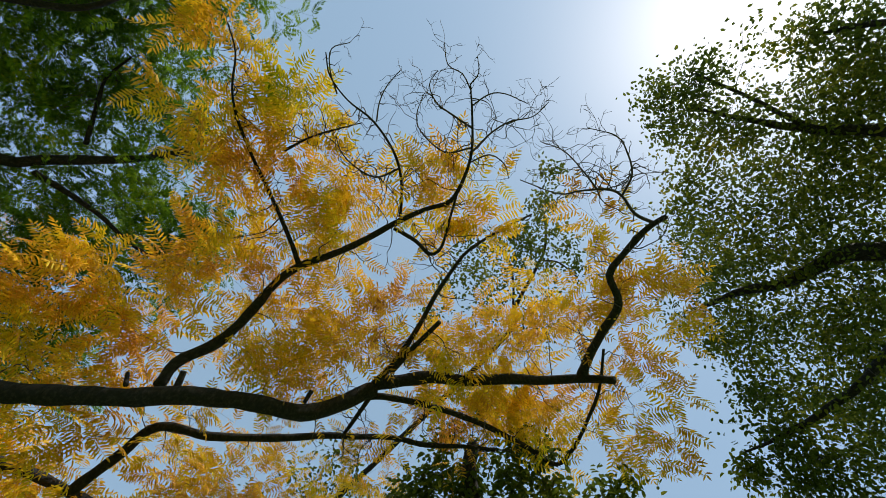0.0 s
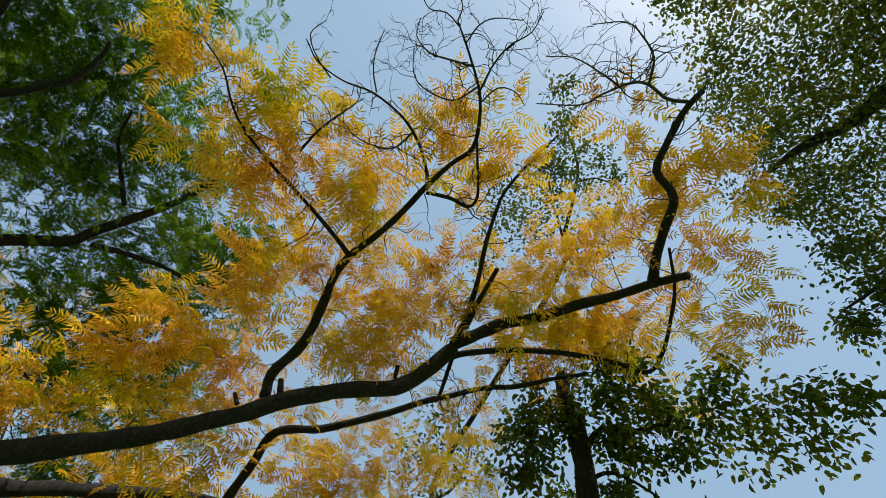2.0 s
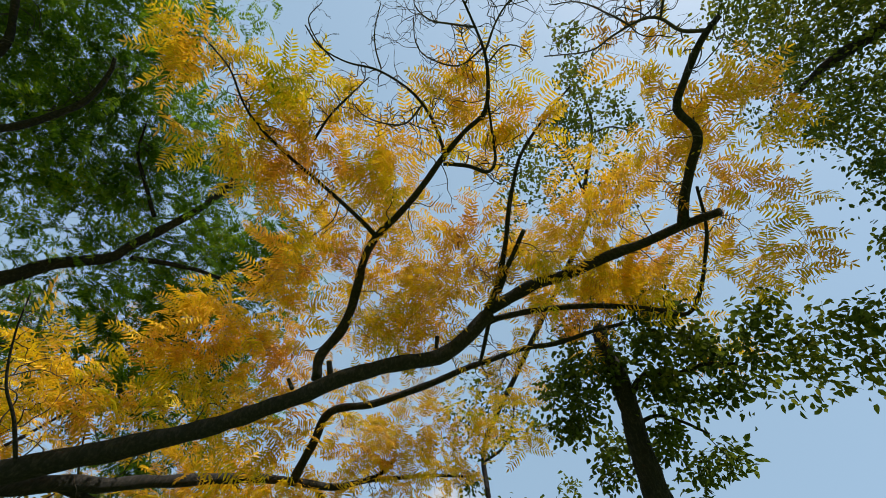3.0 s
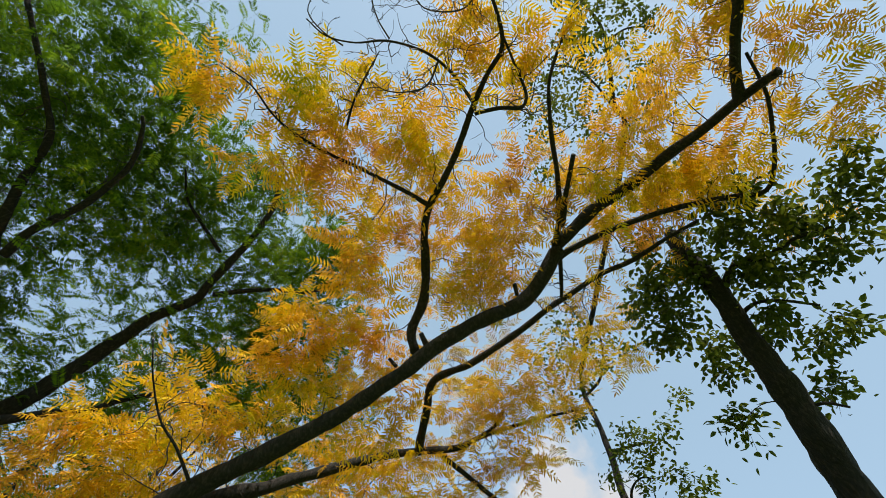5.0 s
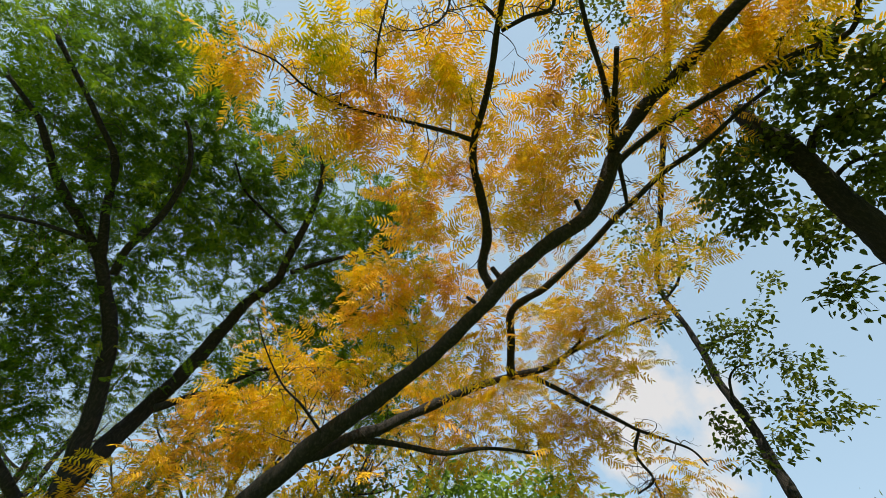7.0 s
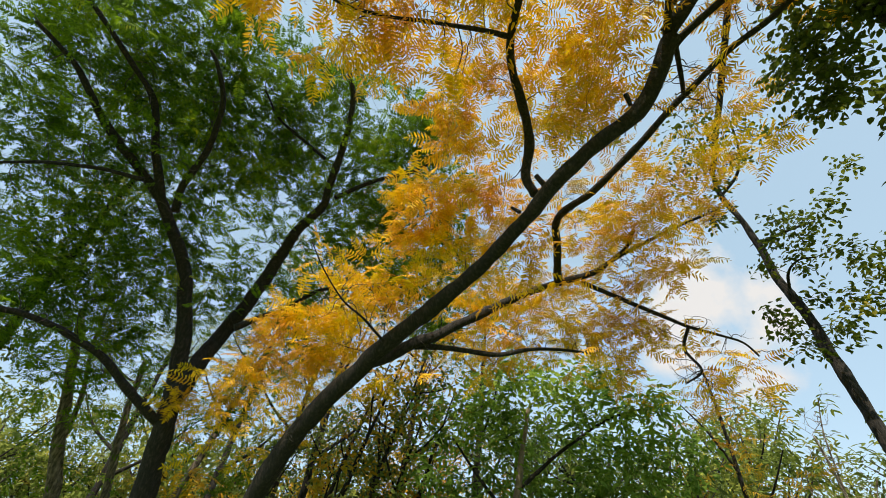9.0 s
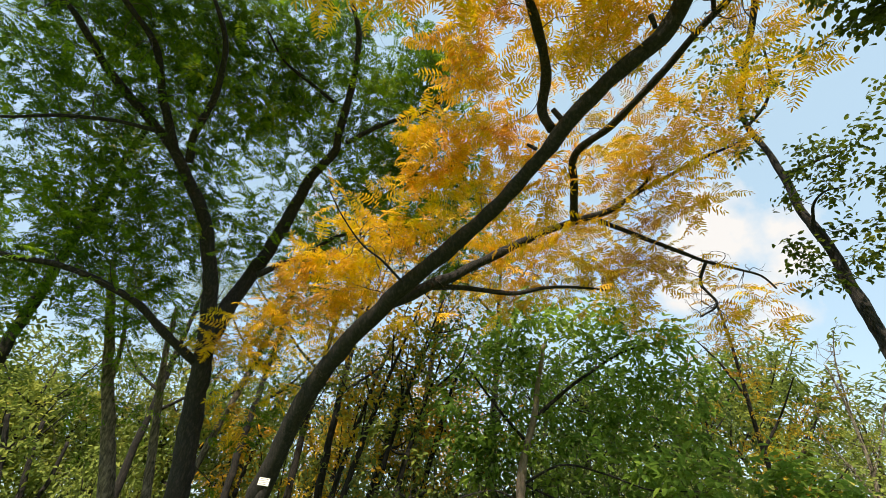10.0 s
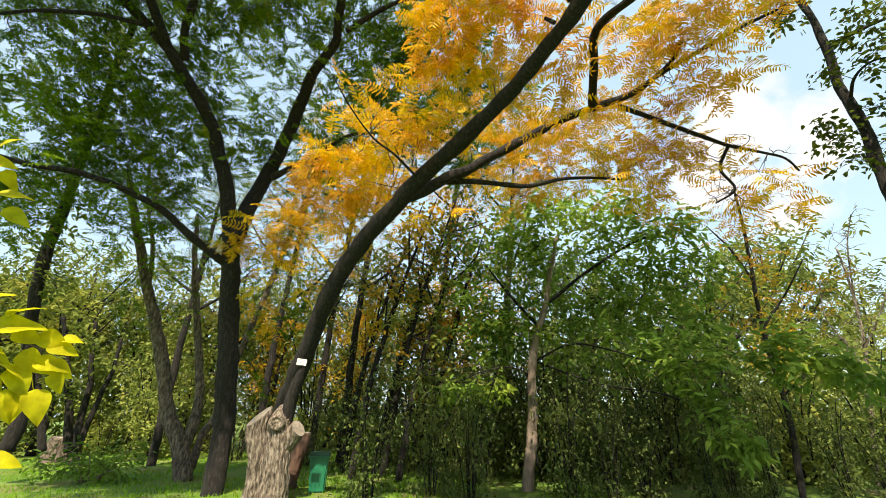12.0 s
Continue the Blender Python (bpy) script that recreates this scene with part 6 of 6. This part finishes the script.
# sunlight is in the bole's colour, shade in that of the trunk above
part("bole", furrowed(((-3.38, 8.80, -0.15, 0.30), (-3.38, 8.80, 0.15, 0.235), (-3.39, 8.80, 0.60, 0.205), (-3.43, 8.82, 0.95, 0.20), (-3.46, 8.86, 1.20, 0.19), (-3.45, 8.94, 1.38, 0.17), (-3.43, 9.04, 1.52, 0.13)), 120, 0.15), PALE_BARK, root, "stout furrowed bole in a sunlit pale colour")
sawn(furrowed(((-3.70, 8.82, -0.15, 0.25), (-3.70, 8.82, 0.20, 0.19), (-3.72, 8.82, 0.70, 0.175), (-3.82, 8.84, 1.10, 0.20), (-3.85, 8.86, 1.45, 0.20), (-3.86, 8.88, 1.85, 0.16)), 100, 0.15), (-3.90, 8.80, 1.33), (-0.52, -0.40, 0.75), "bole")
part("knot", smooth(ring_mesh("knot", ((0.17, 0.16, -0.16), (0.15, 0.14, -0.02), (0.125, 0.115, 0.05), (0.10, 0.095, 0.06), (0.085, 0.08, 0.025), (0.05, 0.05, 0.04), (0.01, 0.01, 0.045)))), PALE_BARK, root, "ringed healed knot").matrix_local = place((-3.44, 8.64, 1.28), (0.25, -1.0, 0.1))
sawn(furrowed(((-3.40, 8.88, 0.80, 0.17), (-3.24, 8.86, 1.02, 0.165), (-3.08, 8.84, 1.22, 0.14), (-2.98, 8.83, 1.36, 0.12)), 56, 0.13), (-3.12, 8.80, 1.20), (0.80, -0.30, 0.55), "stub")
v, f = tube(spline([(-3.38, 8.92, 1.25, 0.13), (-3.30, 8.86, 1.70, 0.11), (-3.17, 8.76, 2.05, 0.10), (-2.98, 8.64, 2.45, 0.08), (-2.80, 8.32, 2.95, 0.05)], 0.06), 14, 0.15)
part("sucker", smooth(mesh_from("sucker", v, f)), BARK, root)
# short stubs on the high limbs
for a, b, r in (((1.35, 4.30, 6.46), (1.21, 4.25, 6.66), 0.05), ((2.28, 3.16, 7.22), (2.34, 3.24, 7.06), 0.035), ((1.02, 4.66, 6.28), (0.92, 4.72, 6.44), 0.03)):
    v, f = tube(spline([(*a, r), (*((np.array(a) + b) / 2), r * 0.9), (*b, r * 0.8)], 0.04), 10, 0.12)
    part("stub", smooth(mesh_from("stub", v, f)), BARK, root)


def box(name, size, bevel=0.004):
    bm = bmesh.new()
    bmesh.ops.create_cube(bm, size=1.0, matrix=Matrix.Diagonal((*size, 1)))
    bmesh.ops.bevel(bm, geom=bm.edges[:], offset=bevel, segments=2, affect="EDGES")
    me = bpy.data.meshes.new(name)
    bm.to_mesh(me)
    bm.free()
    return me


def tree_tag():
    plate = surface("enamelled_tag", ((0.3, (0.62, 0.62, 0.58)), (0.7, (0.78, 0.78, 0.74))), 20.0, 0.4)
    ink = surface("faded_print", ((0.3, (0.14, 0.13, 0.12)), (0.7, (0.24, 0.22, 0.2))), 30.0, 0.6)
    tag = new("tree_tag")
    tag.matrix_world = Matrix.Translation(TAG) @ Euler((radians(80), radians(6), radians(14))).to_matrix().to_4x4()
    tagged(tag, "small white printed tag nailed to the leaning trunk", "sign")
    part("plate", box("plate", (0.17, 0.115, 0.006)), plate, tag)
    for k, w in enumerate((0.13, 0.135, 0.10, 0.12)):
        part("text_line", box("text_line", (w, 0.009, 0.002), 0.0005), ink, tag).location = (-0.01 if k % 2 else 0.0, 0.04 - 0.026 * k, 0.004)
    for x in (-0.075, 0.075):
        part("nail", smooth(ring_mesh("nail", ((0.004, 0.004, 0), (0.006, 0.006, 0.004), (0.003, 0.003, 0.006)), 8)), BARK, tag).location = (x, 0.0, 0.003)


TAG = (-3.05, 8.42, 2.31)
tree_tag()


def litter_bin():
    plastic = surface("green_bin_plastic", ((0.3, (0.004, 0.11, 0.055)), (0.7, (0.01, 0.17, 0.085))), 6.0, 0.42, 0.1, 60.0)
    dull = surface("bin_lid_plastic", ((0.3, (0.006, 0.06, 0.035)), (0.7, (0.02, 0.10, 0.06))), 6.0, 0.5)
    b = new("litter_bin")
    b.matrix_world = Matrix.Translation((-2.95, 9.95, height(-2.95, 9.95) - 0.01)) @ Matrix.Rotation(0.2, 4, "Z") @ Matrix.Scale(0.80, 4)
    tagged(b, "green plastic litter bin with a lid on the grass", "bin")

    def shell(name, levels, bevel):
        bm = bmesh.new()
        rows = [[bm.verts.new((sx * w / 2, sy * d / 2, z)) for sx, sy in ((-1, -1), (1, -1), (1, 1), (-1, 1))] for w, d, z in levels]
        for lo, hi in zip(rows, rows[1:]):
            for k in range(4):
                bm.faces.new((lo[k], lo[(k + 1) % 4], hi[(k + 1) % 4], hi[k]))
        bm.faces.new(rows[0][::-1])
        bm.faces.new(rows[-1])
        bmesh.ops.bevel(bm, geom=bm.edges[:], offset=bevel, segments=3, affect="EDGES")
        me = bpy.data.meshes.new(name)
        bm.to_mesh(me)
        bm.free()
        return me

    part("body", shell("body", ((0.36, 0.38, 0.02), (0.40, 0.42, 0.35), (0.45, 0.48, 0.78)), 0.03), plastic, b)
    part("rim", shell("rim", ((0.50, 0.53, 0.76), (0.51, 0.54, 0.81)), 0.012), plastic, b)
    part("lid", shell("lid", ((0.51, 0.55, 0.815), (0.50, 0.54, 0.86), (0.40, 0.42, 0.905)), 0.02), dull, b, "dark green hinged lid")
    for k in range(4):
        part("rib", box("rib", (0.02, 0.02, 0.5), 0.006), plastic, b).matrix_local = pose(-0.15 + 0.1 * k, -0.222, 0.46, -2.9)
    for x in (-0.17, 0.17):
        part("wheel", smooth(ring_mesh("wheel", ((0.07, 0.07, -0.02), (0.085, 0.085, -0.012), (0.085, 0.085, 0.012), (0.07, 0.07, 0.02)))), BARK, b).matrix_local = pose(x, 0.2, 0.085, 0, 90, 0)
    part("handle", box("handle", (0.36, 0.03, 0.03), 0.01), dull, b).location = (0, 0.30, 0.80)


litter_bin()


def stump(points, label, bark, sides=26):
    t = new("tree_stump")
    tagged(t, label, "stump")
    o = Vector(points[0][:3])
    t.location = (o.x, o.y, 0)
    local = [(x - o.x, y - o.y, z, r) for x, y, z, r in points]
    part("bole", furrowed(local, sides, 0.16), bark, t)
    x, y, z, r = local[-1]
    part("cut_face", smooth(ring_mesh("cut_face", ((r * 0.95, r * 0.95, -0.02), (r * 0.97, r * 0.97, 0.01), (r * 0.5, r * 0.5, 0.018), (0.01, 0.01, 0.012)))), CUT_WOOD, t).location = (x, y, z)


RED_BARK = surface("reddish_dead_bark", ((0.3, (0.05, 0.027, 0.019)), (0.7, (0.17, 0.095, 0.066))), 9.0, 0.9, 0.8, 30.0, (1, 1, 0.25))
stump(((-3.72, 10.4, -0.1, 0.20), (-3.62, 10.4, 0.4, 0.16), (-3.48, 10.4, 0.78, 0.14), (-3.42, 10.4, 1.06, 0.10)), "leaning reddish dead stump behind the bole", RED_BARK)
stump(((-13.2, 16.0, -0.1, 0.52), (-13.2, 16.0, 0.3, 0.46), (-13.15, 16.0, 0.72, 0.43)), "wide weathered cut stump on the grass", BROWN_BARK, 44)

# shade-darkened stems that stand together on the far side of the grass
coppice = Tree("coppiced_tree", "clump of shade-darkened stems with yellowing green leaves", BARK, WOOD_GREEN, SIMPLE, (0.14, 0.2), 30, sides=7)
coppice.limb("trunk", ((-11.92, 14.71, 0.38, 0.121), (-12.15, 14.59, 1.34, 0.108), (-12.37, 14.41, 2.34, 0.094), (-12.54, 14.23, 3.19, 0.079), (-12.76, 13.87, 4.39, 0.064)))
coppice.limb("trunk", ((-11.86, 14.76, 0.38, 0.104), (-11.94, 14.77, 1.50, 0.094), (-11.95, 14.77, 2.36, 0.083), (-12.07, 14.62, 3.24, 0.070), (-12.13, 14.44, 4.33, 0.057)))
coppice.limb("trunk", ((-11.78, 14.82, 0.37, 0.087), (-11.74, 14.92, 1.34, 0.079), (-11.67, 14.99, 2.11, 0.070), (-11.56, 15.05, 2.83, 0.059), (-11.53, 14.99, 3.86, 0.049)))
coppice.limb("trunk", ((-11.73, 13.56, 0.46, 0.103), (-11.98, 13.42, 1.34, 0.086), (-12.20, 13.23, 2.25, 0.068), (-12.39, 12.97, 3.51, 0.050)))
coppice.limb("limb", ((-12.21, 13.14, 0.49, 0.077), (-12.25, 13.17, 1.35, 0.066), (-12.24, 13.20, 2.10, 0.054), (-12.25, 13.16, 2.88, 0.042)))
coppice.clothe(0.4, 0.6, 0.45, 0.9)
coppice.finish()

# slender stems of the wood, leaning with the walnut
for k, (x, y, lean, tall) in enumerate(((-2.7, 11.9, 2.0, 7.5), (-2.0, 12.4, 2.0, 8.0), (-1.5, 11.5, 1.4, 5.6), (-0.9, 12.8, 1.8, 7.0), (-3.2, 13.2, 2.0, 8.0), (-5.2, 13.6, 1.6, 7.0), (-2.3, 13.0, 2.4, 8.0))):
    pole = Tree("slender_tree", "slender shade-darkened leaning stem with thin foliage", BARK, WOOD_GREEN if k % 3 else WOOD_GOLD, SIMPLE, (0.12, 0.19), 26, group="leaning stems of the wood", sides=7)
    c = pole.limb("trunk", ((x, y, -0.1, 0.09), (x + lean * 0.18, y, tall * 0.3, 0.075), (x + lean * 0.5, y + 0.1, tall * 0.62, 0.055), (x + lean, y, tall, 0.02)))
    for j in range(4):
        i = int(len(c) * (0.45 + 0.13 * j))
        e = c[i, :3] + rng.normal(0, 0.7, 3) + (0.3, 0, 0.9)
        pole.limb("limb", ((*c[i, :3], c[i, 3] * 0.55), (*(c[i, :3] * 0.5 + e * 0.5 + (0, 0, -0.1)), 0.025), (*e, 0.01)))
    pole.clothe(0.35, 0.5, 0.4, 0.6)
    pole.finish()

# small trees at the right-hand edge of the wood
autumn = Tree("small_tree", "small thin tree with orange and green leaves", BARK, WOOD_GOLD, FEATHER, (0.22, 0.36), 9, sides=7)
autumn.limb("trunk", ((6.14, 9.46, -0.22, 0.057), (6.33, 9.52, 0.76, 0.055), (6.43, 9.53, 1.78, 0.051), (6.39, 9.54, 2.68, 0.048), (6.37, 9.48, 3.39, 0.043), (6.40, 9.38, 4.39, 0.038), (6.37, 9.20, 5.42, 0.032), (6.29, 9.06, 6.22, 0.026)))
autumn.limb("limb", ((6.38, 9.50, 3.15, 0.030), (6.77, 9.12, 3.80, 0.021), (6.98, 8.69, 4.40, 0.012)))
autumn.limb("limb", ((6.42, 9.42, 4.14, 0.031), (6.08, 9.43, 4.96, 0.023), (5.71, 9.46, 5.54, 0.013)))
autumn.limb("limb", ((6.43, 9.53, 1.78, 0.029), (6.94, 9.04, 2.39, 0.019), (7.20, 8.68, 2.77, 0.011)))
for x, y, z, r in ((5.97, 9.58, 4.19, 0.45), (6.44, 9.14, 4.70, 0.44), (6.82, 9.13, 3.56, 0.47), (7.17, 8.87, 3.49, 0.40), (6.12, 9.13, 5.39, 0.45), (6.55, 8.74, 5.61, 0.37), (5.75, 9.04, 6.21, 0.39), (5.47, 9.94, 3.89, 0.39), (7.41, 8.59, 3.88, 0.28), (6.77, 8.40, 5.98, 0.24),):
    autumn.spray((x, y, z), r)
autumn.clothe(0.45, 0.4, 0.45, 0.5)
autumn.finish()
bare = Tree("bare_tree", "small pale leafless tree with thin twigs", PALE_BARK, WOOD_GREEN, SIMPLE, (0.1, 0.14), 4, sides=6, twig=PALE_BARK)
bare.limb("trunk", ((8.68, 10.71, -0.44, 0.047), (8.99, 10.67, 0.90, 0.044), (9.25, 10.50, 2.32, 0.039), (9.35, 10.31, 3.58, 0.033), (9.30, 10.17, 4.52, 0.027), (9.19, 10.07, 5.21, 0.021)))
bare.limb("twig", ((9.30, 10.43, 2.81, 0.026), (9.59, 10.09, 3.53, 0.020), (9.79, 9.75, 4.24, 0.013)))
bare.limb("twig", ((9.34, 10.27, 3.84, 0.027), (9.34, 9.95, 5.16, 0.021), (9.39, 9.62, 5.92, 0.014)))
bare.limb("twig", ((9.25, 10.50, 2.32, 0.026), (9.06, 10.62, 3.11, 0.023), (8.90, 10.68, 3.67, 0.018), (8.90, 10.52, 4.48, 0.014)))
for c in list(bare.curves):
    bare.curl(c, 16, 0.9)
bare.finish()

# a low leafy plant in the grass
herb = Tree("low_plant", "low bushy plant with long pale green leaves", SMOOTH_BARK, BRIGHT_LEAF, NARROW, (0.13, 0.22), 22, "plant", sides=5)
for k in range(9):
    a = k * 0.7
    e = (-8.5 + 1.1 * math.cos(a), 11.3 + 0.6 * math.sin(a), 0.5 + 0.25 * math.sin(k * 2.1))
    herb.limb("stem", ((-8.5 + 0.1 * math.cos(a), 11.3, -0.03, 0.014), ((e[0] - 8.5) / 2, (e[1] + 11.3) / 2, e[2] * 0.75, 0.01), (*e, 0.005)))
herb.clothe(0.3, 0.3, 0.3, 0.2)
herb.finish()


# ---- the lime-yellow branch close by ----
def broad_leaf(seed):
    """A heart-shaped leaf one unit long, with a raised midrib, a wavy edge and a short stalk."""
    r = np.random.default_rng(seed)
    n, v, f = 9, [], []
    for k in range(n + 1):
        t = k / n
        w = 0.36 * (math.sin(math.pi * min(1, t ** 0.62)) ** 0.8) * (1 - 0.25 * t)
        z = 0.10 * t - 0.34 * t * t
        for s in (-1, -0.5, 0, 0.5, 1):
            wave = 0.025 * math.sin(t * 11 + s * 2 + seed) * abs(s)
            v.append((t, s * w, z + 0.22 * w * abs(s) + wave))
    for k in range(n):
        for j in range(4):
            i = k * 5 + j
            f.append((i, i + 1, i + 6, i + 5))
    i = len(v)
    v += [(0.02, 0.008, 0), (-0.3, 0.006, 0.08), (-0.3, -0.006, 0.08), (0.02, -0.008, 0)]
    f.append((i, i + 1, i + 2, i + 3))
    return smooth(mesh_from("leaf", v, f))


def lime_bush():
    t = Tree("lime_leaved_bush", "overhanging bush branch with bright lime yellow leaves", SMOOTH_BARK, LIME_LEAF, sides=8)
    t.limb("stem", LIME_STEM)
    t.limb("limb", LIME_LOW)
    t.limb("limb", LIME_HIGH)
    shapes = [broad_leaf(k) for k in range(5)]
    for k, (x, y, z, dx, dy, dz, s) in enumerate(LIME_LEAVES):
        d = unit(np.array((dx, dy, dz)))
        side = unit(np.cross(np.array((0.45, -0.8, 0.5)) + rng.normal(0, 0.4, 3), d))
        b = np.stack([d, side, np.cross(d, side)], axis=1)
        ob = part("leaf", shapes[k % 5], LIME_LEAF, t.root)
        ob.matrix_local = Matrix.LocRotScale((x, y, z), Matrix(b.tolist()).to_quaternion(), (s, s, s))
    t.finish()


LIME_LEAVES = ((-1.236, 1.256, 1.821, 0.71, -0.08, 0.70, 0.040), (-1.245, 1.289, 1.752, 0.88, 0.42, 0.23, 0.050), (-1.246, 1.366, 1.539, 0.88, 0.43, 0.21, 0.073), (-1.225, 1.389, 1.539, 0.78, 0.48, -0.41, 0.047), (-1.191, 1.425, 1.520, 0.86, 0.46, -0.24, 0.050), (-1.220, 1.403, 1.478, 0.54, 0.27, -0.80, 0.060), (-1.194, 1.431, 1.443, 0.42, 0.09, -0.90, 0.063), (-1.246, 1.372, 1.502, 0.80, 0.48, -0.34, 0.040), (-1.179, 1.443, 1.472, 0.44, 0.14, -0.89, 0.040))
LIME_LEAVES += ((-1.212, 1.412, 1.334, 0.89, 0.43, -0.14, 0.047), (-1.246, 1.377, 1.466, 0.68, 0.39, -0.62, 0.053), (-1.266, 1.336, 1.570, 0.79, 0.27, 0.56, 0.060), (-1.253, 1.372, 1.431, 0.69, 0.37, -0.63, 0.053), (-1.272, 1.342, 1.507, 0.87, 0.48, 0.08, 0.067), (-1.263, 1.278, 1.729, 0.59, 0.56, -0.58, 0.040), (-1.178, 1.435, 1.532, 0.90, 0.44, -0.03, 0.033), (-1.234, 1.375, 1.560, 0.80, 0.27, 0.53, 0.053), (-1.214, 1.406, 1.507, 0.61, 0.34, -0.72, 0.057))
LIME_LEAVES += ((-1.201, 1.413, 1.538, 0.75, 0.44, -0.48, 0.053), (-1.223, 1.402, 1.441, 0.49, 0.18, -0.85, 0.060), (-1.237, 1.384, 1.485, 0.81, 0.47, -0.35, 0.060), (-1.209, 1.417, 1.442, 0.31, -0.03, -0.95, 0.053), (-1.185, 1.435, 1.491, 0.70, 0.37, -0.61, 0.047), (-1.201, 1.420, 1.489, 0.88, 0.46, -0.16, 0.053), (-1.250, 1.251, 1.800, 0.86, 0.51, 0.05, 0.047), (-1.232, 1.278, 1.796, 0.27, 0.44, -0.86, 0.040), (-1.239, 1.305, 1.733, 0.71, 0.57, -0.42, 0.047))
LIME_STEM = ((-1.569, 1.223, -0.03, 0.012), (-1.499, 1.293, 0.7, 0.010), (-1.419, 1.323, 1.429, 0.007))
LIME_LOW = ((-1.337, 1.266, 1.426, 0.0060), (-1.310, 1.295, 1.499, 0.0040), (-1.271, 1.339, 1.533, 0.0028), (-1.226, 1.391, 1.524, 0.0020), (-1.193, 1.426, 1.510, 0.0015))
LIME_HIGH = ((-1.337, 1.266, 1.426, 0.0060), (-1.324, 1.252, 1.601, 0.0040), (-1.289, 1.246, 1.723, 0.0028), (-1.257, 1.270, 1.757, 0.0020), (-1.239, 1.272, 1.792, 0.0015))

lime_bush()
